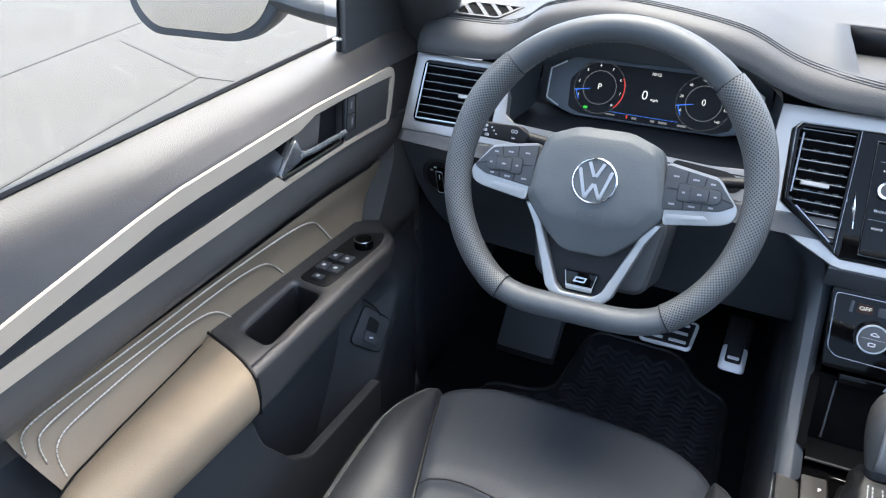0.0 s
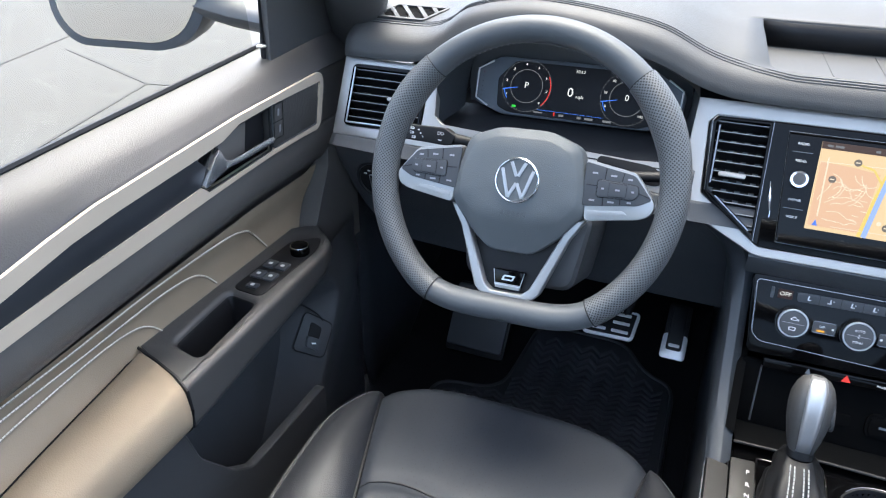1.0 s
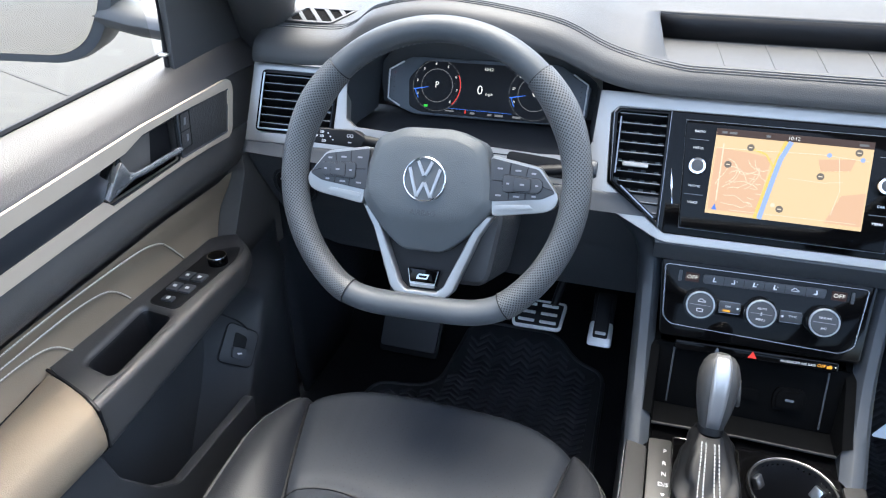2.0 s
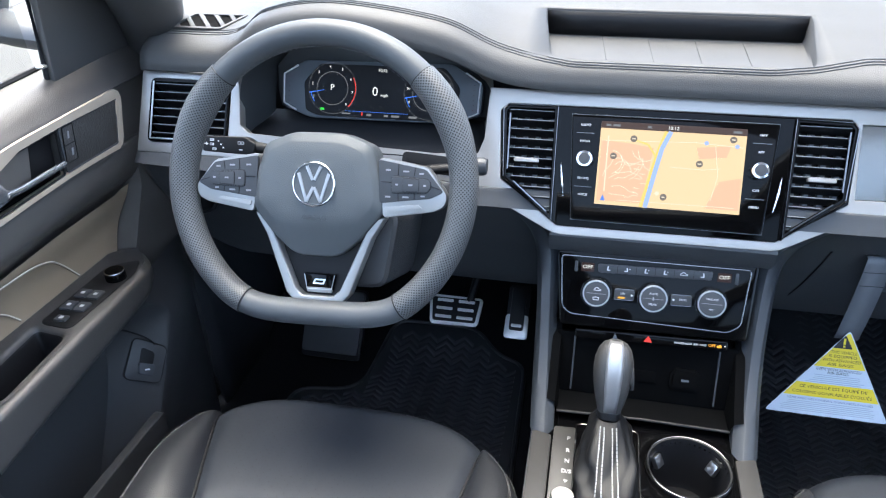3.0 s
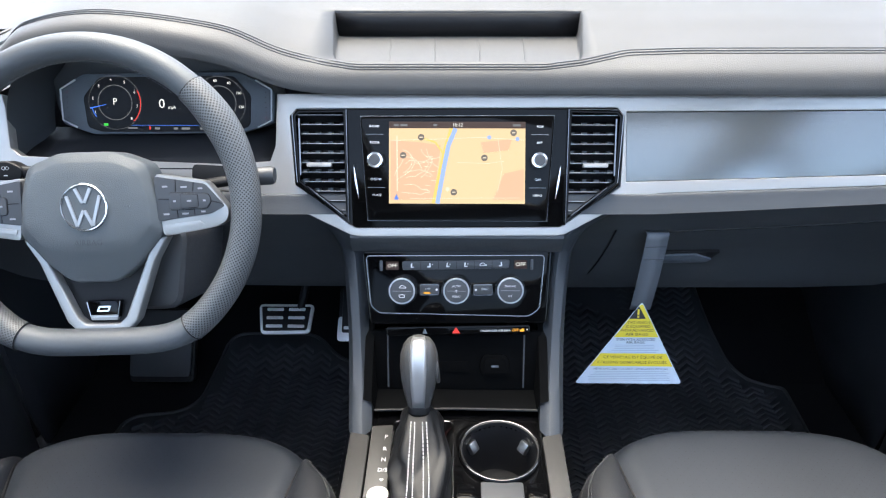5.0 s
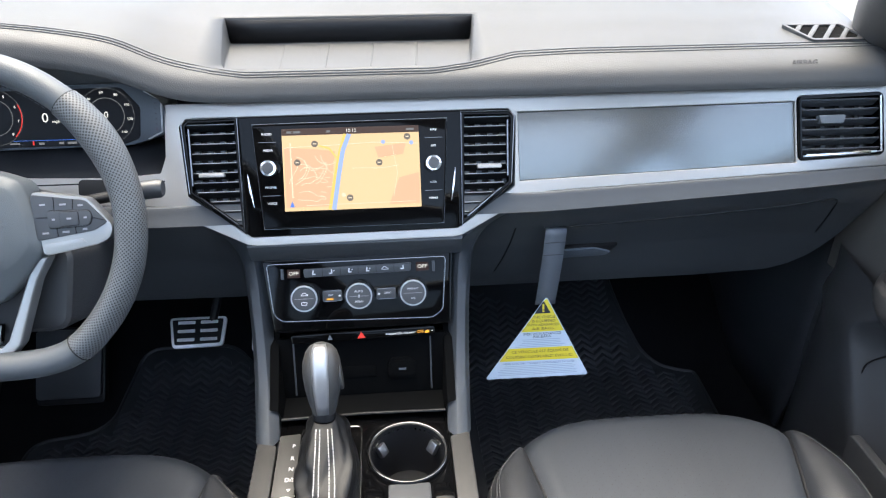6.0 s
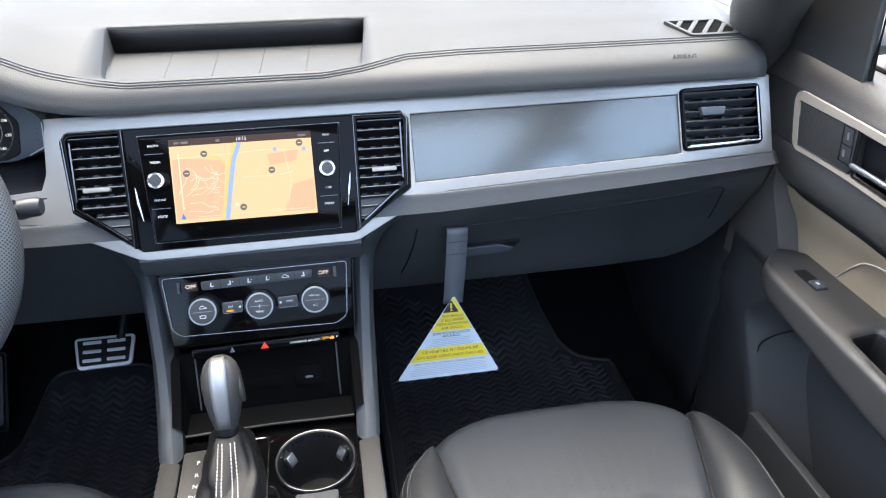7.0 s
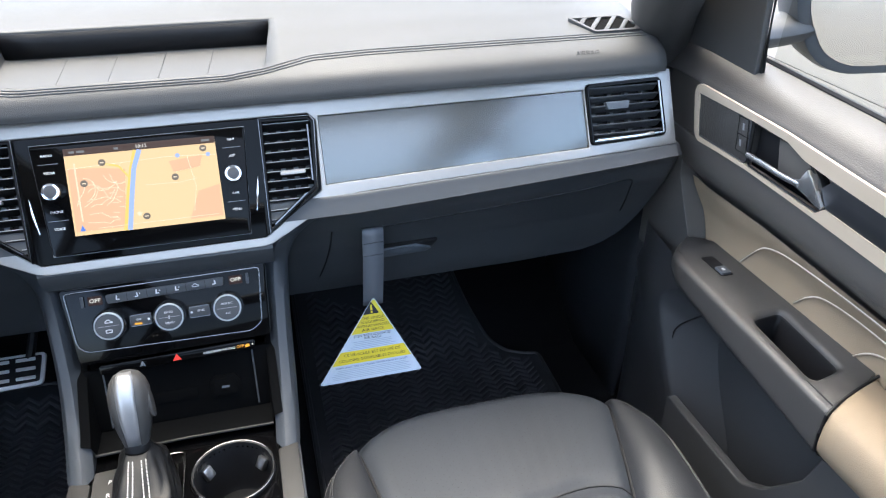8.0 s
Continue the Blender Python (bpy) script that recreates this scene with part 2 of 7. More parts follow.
def rounded(pts, r, n=5):
    """The outline with its corners rounded by r (or by one radius a corner)."""
    out, k = [], len(pts)
    for i in range(k):
        p, a, b = Vector(pts[i]), Vector(pts[i - 1]), Vector(pts[(i + 1) % k])
        rr = r[i] if isinstance(r, (list, tuple)) else r
        da, db = (a - p), (b - p)
        q = min(rr, da.length * 0.49, db.length * 0.49)
        s, e = p + da.normalized() * q, p + db.normalized() * q
        for j in range(n + 1):
            t = j / n
            out.append(tuple((1 - t) ** 2 * s + 2 * t * (1 - t) * p + t * t * e))
    return out


def rect(x0, y0, x1, y1, r=0.0, n=5):
    pts = [(x0, y0), (x1, y0), (x1, y1), (x0, y1)]
    return rounded(pts, r, n) if r else pts


def shrunk(pts, d):
    """The outline moved inwards by d; for outlines that turn anticlockwise."""
    out, k = [], len(pts)
    for i in range(k):
        p, a, b = Vector(pts[i]), Vector(pts[i - 1]), Vector(pts[(i + 1) % k])
        u, w = (p - a).normalized(), (b - p).normalized()
        nu, nw = Vector((-u.y, u.x)), Vector((-w.y, w.x))
        m = (nu + nw).normalized()
        out.append(tuple(p + m * (d / max(0.4, m.dot(nu)))))
    return out


def mirrored(pts):
    return [(-x, y) for x, y in reversed(pts)]


def block(x0, y0, z0, x1, y1, z1, bev=0.003, M=Matrix()):
    return plate(rect(x0, y0, x1, y1), z0, z1, M, bev=bev)


def skin(rows, closed_u=False, closed_v=False, caps=False):
    """A sheet through rows of points."""
    bm = bmesh.new()
    vs = [[bm.verts.new(p) for p in row] for row in rows]
    nu, nv = len(rows), len(rows[0])
    for i in range(nu if closed_u else nu - 1):
        for j in range(nv if closed_v else nv - 1):
            a, b = vs[i], vs[(i + 1) % nu]
            bm.faces.new((a[j], a[(j + 1) % nv], b[(j + 1) % nv], b[j]))
    if caps and closed_v:
        bm.faces.new(vs[0])
        bm.faces.new(vs[-1])
    return bm


def thick(ob, depth, offset=-1.0):
    mod = ob.modifiers.new("thickness", "SOLIDIFY")
    mod.thickness, mod.offset = depth, offset
    return ob


def smooth_line(pts, n=8, closed=False):
    """A Catmull-Rom line through the points."""
    P, out = [Vector(p) for p in pts], []
    k = len(P)
    for i in range(k if closed else k - 1):
        a, b, c, d = (P[(i + j) % k] if closed else P[min(max(i + j, 0), k - 1)] for j in (-1, 0, 1, 2))
        for j in range(n):
            t = j / n
            out.append(0.5 * ((2 * b) + (c - a) * t + (2 * a - 5 * b + 4 * c - d) * t * t + (3 * b - a - 3 * c + d) * t ** 3))
    if not closed:
        out.append(P[-1])
    return out


def tube(line, r, seg=8, closed=False, flat=1.0, up=(0, 0, 1), uv=False):
    """A rod along a line. r: radius, or a function of 0..1; flat: its height over its width."""
    P = [Vector(p) for p in line]
    rows, k = [], len(P)
    for i, p in enumerate(P):
        a, b = (P[i - 1], P[(i + 1) % k]) if closed else (P[max(i - 1, 0)], P[min(i + 1, k - 1)])
        d = (b - a).normalized()
        side = d.cross(Vector(up))
        side = side.normalized() if side.length > 1e-4 else Vector((1, 0, 0))
        top = side.cross(d)
        q = r(i / max(k - 1, 1)) if callable(r) else r
        rows.append([p + side * q * math.cos(s * math.tau / seg) + top * q * flat * math.sin(s * math.tau / seg) for s in range(seg)])
    return skin(rows, closed_u=closed, closed_v=True, caps=not closed)


def lathe(profile, M=Matrix(), seg=32, open_top=False):
    """A turned piece: profile of (radius, height) about local z."""
    bm = bmesh.new()
    rows = [[bm.verts.new((r * math.cos(a * math.tau / seg), r * math.sin(a * math.tau / seg), h)) for a in range(seg)] for r, h in profile]
    for a, b in zip(rows, rows[1:]):
        for j in range(seg):
            bm.faces.new((a[j], a[(j + 1) % seg], b[(j + 1) % seg], b[j]))
    if not open_top:
        bm.faces.new(rows[0])
    bm.faces.new(rows[-1])
    bm.transform(M)
    return bm


def stitches(line, step=0.004, length=0.0028, r=0.0006):
    """Short threads end to end along a line."""
    P = [Vector(p) for p in line]
    bm, left, k = bmesh.new(), 0.0, 0
    far = [0.0]
    for a, b in zip(P, P[1:]):
        far.append(far[-1] + (b - a).length)

    def on(s):
        for i in range(len(P) - 1):
            if s <= far[i + 1] or i == len(P) - 2:
                return P[i].lerp(P[i + 1], (s - far[i]) / max(far[i + 1] - far[i], 1e-9))

    s = 0.0
    while s + length < far[-1]:
        a, b = on(s), on(s + length)
        d = (b - a).normalized()
        u = d.orthogonal().normalized()
        w = d.cross(u)
        ends = [[bm.verts.new(p + (u * math.cos(q) + w * math.sin(q)) * r) for q in (0, 2.1, 4.2)] for p in (a, b)]
        for j in range(3):
            bm.faces.new((ends[0][j], ends[0][(j + 1) % 3], ends[1][(j + 1) % 3], ends[1][j]))
        bm.faces.new(ends[0])
        bm.faces.new(ends[1])
        s += step
    return bm


def words(text, size, M, depth=0.0004, width=None, shear=0.0):
    """Lettering as a bmesh, centred on M's origin, read along its x with its y up."""
    cu = bpy.data.curves.new("lettering", "FONT")
    cu.body, cu.size, cu.align_x, cu.align_y, cu.extrude, cu.resolution_u, cu.shear = text, size, "CENTER", "CENTER", depth, 2, shear
    ob = new("lettering", cu)
    me = bpy.data.meshes.new_from_object(ob.evaluated_get(bpy.context.evaluated_depsgraph_get()))
    bm = bmesh.new()
    bm.from_mesh(me)
    bpy.data.objects.remove(ob)
    bpy.data.meshes.remove(me)
    bpy.data.curves.remove(cu)
    if width:
        xs = [v.co.x for v in bm.verts]
        bmesh.ops.scale(bm, vec=(width / (max(xs) - min(xs)), 1, 1), verts=bm.verts)
    bm.transform(M)
    return bm


def at(M, x, y, n=0.0, turn=0.0):
    return M @ pose(x, y, n, 0, 0, turn)


# ---- outside ----
ground = part("ground", plate([(-400, -400), (400, -400), (400, 400), (-400, 400)], -0.2, 0.0, bev=0), CONCRETE)
tagged(ground, "pale concrete paving outside the car, sunlit", "ground", kind="structure")
for a, b in (((-4.4, -0.3), (-7.2, 9.2)), ((-5.2, 3.28), (-3.95, 2.8)), ((-3.95, 2.8), (-2.0, 3.1)), ((-3.95, 2.8), (-3.2, 0.0)), ((3.6, -3.0), (4.4, 9.0)), ((2.0, 2.4), (6.0, 2.0))):
    d = (Vector(b) - Vector(a)).normalized() * 0.012
    line = [(a[0] - d.y, a[1] + d.x), (a[0] + d.y, a[1] - d.x), (b[0] + d.y, b[1] - d.x), (b[0] - d.y, b[1] + d.x)]
    part("joint", plate(line, 0.001, 0.004, bev=0), JOINT, ground)

# ---- shell of the cabin ----
ROOF = rect(-0.58, -2.4, 0.58, -0.52, 0.06)
ceiling = part("ceiling", plate(rect(-0.88, -2.6, 0.88, -0.3), 1.70, 1.74, holes=[ROOF], bev=0), LINER)
tagged(ceiling, "grey cloth headlining with a glass roof panel", "ceiling", kind="structure")
roof_glass = part("window_1", plate(ROOF, 1.735, 1.739, bev=0), ROOFGLASS)
tagged(roof_glass, "grey tinted glass roof panel over the cabin", "window", kind="structure")

SIDE = Matrix(((0, 0, 1, 0), (1, 0, 0, 0), (0, 1, 0, 0), (0, 0, 0, 1)))
for k, sgn in enumerate((-1, 1)):
    n0, n1 = sorted((sgn * 0.84, sgn * 0.90))
    wall = part("wall_left" if sgn < 0 else "wall_right", plate([(-2.6, 0.3), (-0.78, 0.3), (-0.78, 1.68), (-2.6, 1.68)], n0, n1, SIDE, holes=[rect(-1.72, 0.52, -0.86, 1.65, 0.06), rect(-2.5, 1.10, -1.82, 1.62, 0.05)], bev=0), DARK)
    tagged(wall, "dark trimmed cabin side with an open rear doorway", "wall", kind="structure")
rear = part("wall_rear", plate([(-0.84, 0.3), (0.84, 0.3), (0.84, 1.70), (-0.84, 1.70)], 2.6, 2.64, Matrix(((1, 0, 0, 0), (0, 0, -1, 0), (0, 1, 0, 0), (0, 0, 0, 1))), holes=[rect(-0.62, 1.18, 0.62, 1.58, 0.06)], bev=0), DARK)
back_glass = part("window_3", plate(rect(-0.62, 1.18, 0.62, 1.58, 0.06), 2.61, 2.615, Matrix(((1, 0, 0, 0), (0, 0, -1, 0), (0, 1, 0, 0), (0, 0, 0, 1))), bev=0), PRIVACY)
back_glass.visible_shadow = False
tagged(back_glass, "lightly tinted rear window", "window", kind="structure")
for k, sgn in enumerate((-1, 1)):
    n0, n1 = sorted((sgn * 0.865, sgn * 0.870))
    side_glass = part("window_%d" % (4 + k), plate(rect(-2.5, 1.10, -1.82, 1.62, 0.05), n0, n1, SIDE, bev=0), PRIVACY)
    side_glass.visible_shadow = False
    tagged(side_glass, "lightly tinted rear side window", "window", kind="structure")
tagged(rear, "dark trimmed rear end of the cabin with a window opening", "wall", kind="structure")

floor = part("floor", skin([[(x, y, z) for y, z in ((-2.6, 0.46), (0.30, 0.46), (0.52, 0.56), (0.66, 0.74), (0.72, 1.12))] for x in (-0.86, -0.3, 0.3, 0.86)]), CARPET)
thick(floor, 0.002, 0.0)
tagged(floor, "black carpeted car floor rising to the firewall", "floor", kind="structure")

# Windscreen.
glass_rows = [[(x, y0 + (y1 - y0) * t - 0.22 * (x / 0.7) ** 2 * (1 - t), z0 + (z1 - z0) * t) for x in np.linspace(-0.74, 0.74, 13)] for y0, z0, y1, z1 in ((0.86, 1.22, -0.30, 1.71),) for t in (0.0, 0.33, 0.66, 1.0)]
screen = part("window_2", skin(glass_rows), SCREENGLASS)
tagged(screen, "shaded laminated windscreen above the dashboard", "window", kind="structure")
cowl = part("cowl", block(-0.86, 0.70, 0.9, 0.86, 0.95, 1.215, 0.02), BLACK)
tagged(cowl, "black cowl below the windscreen", "cowl", kind="structure")


def a_pillar(sgn):
    line = smooth_line([(sgn * 0.805, 0.17, 1.10), (sgn * 0.778, 0.125, 1.215), (sgn * 0.745, 0.065, 1.295), (sgn * 0.69, -0.12, 1.50), (sgn * 0.64, -0.33, 1.71)], 6)
    p = part("pillar", tube(line, lambda t: 0.046 + 0.026 * min(1, t * 1.6), 24, flat=0.8, up=(sgn * 0.5, -0.8, 0.3)), DOORDARK)
    return tagged(p, "smooth grey windscreen pillar trim rising from the dashboard", "pillar", kind="structure")


for sgn in (-1, 1):
    a_pillar(sgn)

for sgn in (-1, 1):
    rows = [[(sgn * x, y, z) for x, z in ((0.805, 1.14), (0.803, 1.0), (0.801, 0.9), (0.799, 0.70), (0.797, 0.55), (0.78, 0.44))] for y in (0.112, 0.16, 0.35, 0.75)]
    post = part("door_post", block(*sorted((sgn * 0.806, sgn * 0.90))[:1], 0.125, 0.35, sorted((sgn * 0.806, sgn * 0.90))[1], 0.15, 1.155, 0.004), BLACK)
    tagged(post, "black door post behind the door's front edge", "post", kind="structure")
    # Hidden plate, added to keep windscreen light out of the footwell.
    shelf = part("gap_light_block", block(*sorted((sgn * 0.738, sgn * 0.90))[:1], 0.16, 1.095, sorted((sgn * 0.738, sgn * 0.90))[1], 0.74, 1.11, 0.002), BLACK)
    tagged(shelf, "added black plate blocking light behind the dashboard's end", "panel", kind="structure")
    kick = thick(part("kick_panel", skin(rows), KICK), 0.006, 1.0 if sgn > 0 else -1.0)
    tagged(kick, "dark moulded side panel of the footwell", "panel", kind="structure")


# ---- dashboard ----
F = plane_frame((0, 0, 1.15), 0.53)
C = plane_frame((0, -0.043, 0.978), 0.42)
BASE = [(0.017, 1.1795), (0.0185, 1.1915), (0.031, 1.2090), (0.070, 1.2232), (0.125, 1.235), (0.18, 1.246), (0.30, 1.262), (0.5, 1.262), (0.72, 1.235)]
LIFT = [1.0, 1.0, 1.0, 0.92, 0.8, 0.62, 0.25, 0.0, 0.0]
HOODX = [-0.66, -0.615, -0.585, -0.551, -0.489, -0.416, -0.304, -0.235, -0.19, -0.14]
HOODZ = [0.0, 0.004, 0.018, 0.044, 0.060, 0.061, 0.043, 0.014, 0.003, 0.0]


def hood(x):
    """How far the cowl over the instruments rises at x."""
    pts = smooth_line(list(zip(HOODX, HOODZ, [0] * 10)), 10)
    return float(np.interp(x, [p.x for p in pts], [p.y for p in pts]))


def dash_line(x):
    h = hood(x)
    front = -0.012 * min(1, h / 0.05)
    return [(y + front * w, z + h * w) for (y, z), w in zip(BASE, LIFT)]


def on_dash(x, s, out=0.0):
    """The place on the dash top at x and s steps along its section."""
    P = dash_line(x)
    i = min(int(s), len(P) - 2)
    a, b, c, d = (Vector(P[min(max(i + j, 0), len(P) - 1)]) for j in (-1, 0, 1, 2))
    t = s - i
    p = 0.5 * ((2 * b) + (c - a) * t + (2 * a - 5 * b + 4 * c - d) * t * t + (3 * b - a - 3 * c + d) * t ** 3)
    g = 0.5 * ((c - a) + 2 * (2 * a - 5 * b + 4 * c - d) * t + 3 * (3 * b - a - 3 * c + d) * t * t)
    nrm = Vector((-g.y, g.x)).normalized()
    return Vector((x, p.x + nrm.x * out, p.y + nrm.y * out))


dashboard = thing("dashboard", "grey soft-touch dashboard with stitched seam and silver trim", "dashboard")

# Upper pad; the tray's mouth is left open in it.
xs = sorted(set([round(x, 4) for x in np.linspace(-0.738, 0.726, 96) if not 0.150 < abs(x) < 0.184] + [-0.172, 0.172]))
ss = sorted(set([round(s, 3) for s in np.linspace(0, 8, 49)] + [2.4, 5.1]))
bm = bmesh.new()
def mouth(s):
    """Half width of the tray's mouth."""
    return float(np.interp(s, [2.4, 2.5, 2.62, 4.95, 5.1], [0.148, 0.158, 0.161, 0.1775, 0.1775]))


grid = [[bm.verts.new(on_dash(math.copysign(mouth(s), x) if abs(x) == 0.172 and 2.4 <= s <= 5.1 else x, s)) for s in ss] for x in xs]
for i in range(len(xs) - 1):
    for j in range(len(ss) - 1):
        mx, ms = (xs[i] + xs[i + 1]) / 2, (ss[j] + ss[j + 1]) / 2
        if abs(mx) < 0.172 and 2.4 < ms < 5.1:
            continue
        bm.faces.new((grid[i][j], grid[i + 1][j], grid[i + 1][j + 1], grid[i][j + 1]))
bmesh.ops.delete(bm, geom=[v for v in bm.verts if not v.link_faces], context="VERTS")
pad = thick(part("upper_pad", bm, PAD, dashboard), 0.004)

# Storage tray let into the pad: its floor falls away to an upright back.
def tray_ring(wide, s0, s1, drop0, drop1, k=12):
    """A ring of the tray just inside its mouth, sunk by drop0 in front and drop1 behind."""
    sides = [s0 + (s1 - s0) * q for q in (0.0, 0.04, 0.1, 0.3, 0.6, 0.9, 1.0)]
    down = lambda q: Vector((0, 0, drop0 + (drop1 - drop0) * (q - s0) / (s1 - s0)))
    right = [on_dash(mouth(q) - wide, q) - down(q) for q in sides]
    left = [on_dash(wide - mouth(q), q) - down(q) for q in sides[::-1]]
    far = [on_dash(x, s1) - down(s1) for x in np.linspace(mouth(s1) - wide, wide - mouth(s1), k)[1:-1]]
    front = [on_dash(x, s0) - down(s0) for x in np.linspace(wide - mouth(s0), mouth(s0) - wide, k)[1:-1]]
    return right + far + left + front


rows = [tray_ring(0.0, 2.4, 5.1, 0.0, 0.0), tray_ring(0.0012, 2.41, 5.09, 0.002, 0.002), tray_ring(0.003, 2.44, 5.085, 0.004, 0.030), tray_ring(0.0055, 2.50, 5.07, 0.0052, 0.0345), tray_ring(0.010, 2.56, 5.05, 0.0056, 0.0355)]
bm = skin(rows, closed_v=True)
bm.verts.ensure_lookup_table()
last = bm.verts[len(bm.verts) - len(rows[0]):]
bm.faces.new(last)
tray = part("tray", bm, PAD, dashboard, "shallow open storage tray")
# Black sheet laid over the tray's rear wall, standing in for its shade.
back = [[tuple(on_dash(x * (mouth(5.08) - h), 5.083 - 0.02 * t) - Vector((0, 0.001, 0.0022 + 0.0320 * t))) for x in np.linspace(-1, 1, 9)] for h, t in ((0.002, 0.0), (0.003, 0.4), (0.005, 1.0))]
thick(part("tray_back_shade", skin(back), BLACK, dashboard, "black sheet as shade on the tray back"), 0.001, 1.0)
for x in (-0.09, -0.03, 0.03, 0.09):
    line = [on_dash(x * 0.98, 2.58).lerp(on_dash(x * 1.06, 5.04), t) - Vector((0, 0, 0.0055 + 0.0298 * t)) for t in (0.02, 0.4, 0.7, 0.97)]
    part("rib", tube(line, 0.0011, 6), PAD, tray)

# Twin seam along the pad.
def seam_s(x):
    return float(np.interp(x, [-0.75, -0.66, -0.60, -0.54, -0.42, -0.28, -0.20, -0.13, 0.11, 0.16, 0.22, 0.30, 0.75], [3.0, 3.0, 2.9, 2.62, 2.58, 2.62, 2.45, 2.1, 2.1, 2.35, 2.85, 2.95, 2.98]))


for d, r in ((0.0, 0.0011), (0.13, 0.0008), (-0.13, 0.0008)):
    line = [on_dash(x, seam_s(x) + d, 0.0003) for x in np.linspace(-0.736, 0.724, 130)]
    part("seam", tube(smooth_line(line, 2), r, 6), DARK, dashboard, "dark stitched seam")
part("airbag_lettering", words("AIRBAG", 0.011, Matrix.Translation(on_dash(0.605, 2.0, 0.0005)) @ pose(0, 0, 0, 62, 0, 0), width=0.036), PAD, dashboard)


def top_vent(sgn):
    """A slanted outlet at the end of the dash top, with its frame and bars."""
    o = on_dash(sgn * 0.672, 3.75, 0.0)
    M = Matrix.Translation(o) @ pose(0, 0, 0, 14, 0, 0) @ Matrix.Diagonal((sgn, 1, 1, 1))
    outer = [(-0.036, -0.036), (0.048, -0.036), (0.026, 0.012), (-0.062, 0.012)]
    v = thing("defroster_vent", "small grey slatted outlet let into the dashboard top", "air vent", o, "dashboard outlets")
    part("frame", plate(rounded(outer, 0.006), -0.004, 0.0048, M, holes=[shrunk(rounded(outer, 0.006), 0.0045)], bev=0.001), PAD, v)
    part("backing", plate(shrunk(rounded(outer, 0.006), 0.003), -0.004, 0.0022, M, bev=0), VOID, v)
    for i in range(6):
        x = -0.098 + i * 0.0245
        bar = clipped([(x, -0.036), (x + 0.008, -0.036), (x + 0.046, 0.012), (x + 0.038, 0.012)], shrunk(outer, 0.003))
        if bar:
            part("slat", plate(bar, 0.0020, 0.0046, M, bev=0.0004), PAD, v)
    return v


top_vent(-1)
top_vent(1)

# Silver trim: one band with openings for the vents, the black console and the inlay.
PANEL = [(-0.217, 0.008), (-0.210, -0.081), (-0.132, -0.136), (0.134, -0.134), (0.2115, -0.082), (0.2155, 0.010), (0.206, 0.020), (-0.208, 0.018)]
INL = [(0.2185, -0.0757), (0.598, -0.064), (0.598, 0.0185), (0.2185, 0.015)]
VR = [(0.600, -0.062), (0.722, -0.0575), (0.722, 0.028), (0.600, 0.0255)]
VL = [(-0.726, -0.066), (-0.602, -0.064), (-0.602, 0.026), (-0.726, 0.026)]
TRIM = [(0.739, 0.039), (-0.234, 0.037), (-0.236, -0.030), (-0.243, -0.050), (-0.30, -0.054), (-0.50, -0.047), (-0.570, -0.044), (-0.584, -0.034), (-0.590, 0.020), (-0.594, 0.036), (-0.742, 0.036), (-0.742, -0.080),
        (-0.60, -0.080), (-0.52, -0.080), (-0.40, -0.087), (-0.30, -0.089), (-0.255, -0.092), (-0.225, -0.104), (-0.138, -0.1455), (-0.127, -0.1475), (0.129, -0.1455), (0.140, -0.1435), (0.225, -0.099), (0.26, -0.090), (0.55, -0.079), (0.737, -0.071)]
TRIM = TRIM[::-1] if sum(a[0] * b[1] - a[1] * b[0] for a, b in zip(TRIM, TRIM[1:] + TRIM[:1])) < 0 else TRIM
part("silver_trim", plate(TRIM, -0.030, -0.012, F, holes=[PANEL, shrunk(INL, -0.0), rounded([(x, y) for x, y in VR], 0.008), rounded(VL, 0.008)], bev=0.003, segs=3), SILVER, dashboard, "satin silver trim band")
part("inlay_panel", plate(shrunk(INL, 0.0006), -0.028, -0.0145, F, bev=0.001), INLAY, dashboard, "smooth metallic grey inlay")

part("column_gap", plate(rounded([(-0.345, -0.078), (-0.262, -0.084), (-0.252, -0.070), (-0.275, -0.058), (-0.345, -0.054)], 0.008), -0.014, -0.0105, F, bev=0.001), BLACK, dashboard)

# Lower pads left and right of the centre stack.
def lower_pad(x0, x1, sgn):
    rows = []
    for x in np.linspace(x0, x1, 80):
        e = float(np.interp(x, [-0.74, -0.52, -0.255, 0.255, 0.55, 0.74], [-0.080, -0.080, -0.092, -0.090, -0.079, -0.071]))
        a = F @ Vector((x, e + 0.004, -0.020))
        b = F @ Vector((x, e - 0.001, -0.012))
        drop = float(np.interp(abs(x), [0.20, 0.35, 0.52, 0.65, 0.74], [0.024, 0.023, 0.020, 0.017, 0.013]))
        crease = b + Vector((0, -0.014, -drop * 0.93))
        low = float(np.interp(abs(x), [0.20, 0.54, 0.66, 0.69, 0.715, 0.732, 0.739, 0.742], [0.838, 0.842, 0.850, 0.864, 0.885, 0.915, 0.94, 0.965]))
        zs = np.linspace(crease.z, low, 22)[1:]
        below = [Vector((x, float(np.interp(z, [0.838, 0.862, 0.893, 0.940, 0.985, 1.020, 1.06], [0.092, 0.078, 0.064, 0.042, 0.014, -0.010, -0.028])), z)) for z in zs]
        foot = below[-1].copy()
        below += [foot + Vector((0, 0.010, -0.004)), foot + Vector((0, 0.025, -0.005)), Vector((x, 0.45, foot.z)), Vector((x, 0.70, foot.z + 0.03))]
        upper = smooth_line([a, b, b + Vector((0, -0.006, -drop * 0.4)), crease], 3)
        row = list(upper) + below
        rows.append([tuple(p) for p in row])
    return thick(part("lower_pad", skin(rows), LOWPAD if sgn > 0 else DARK, dashboard), 0.004)


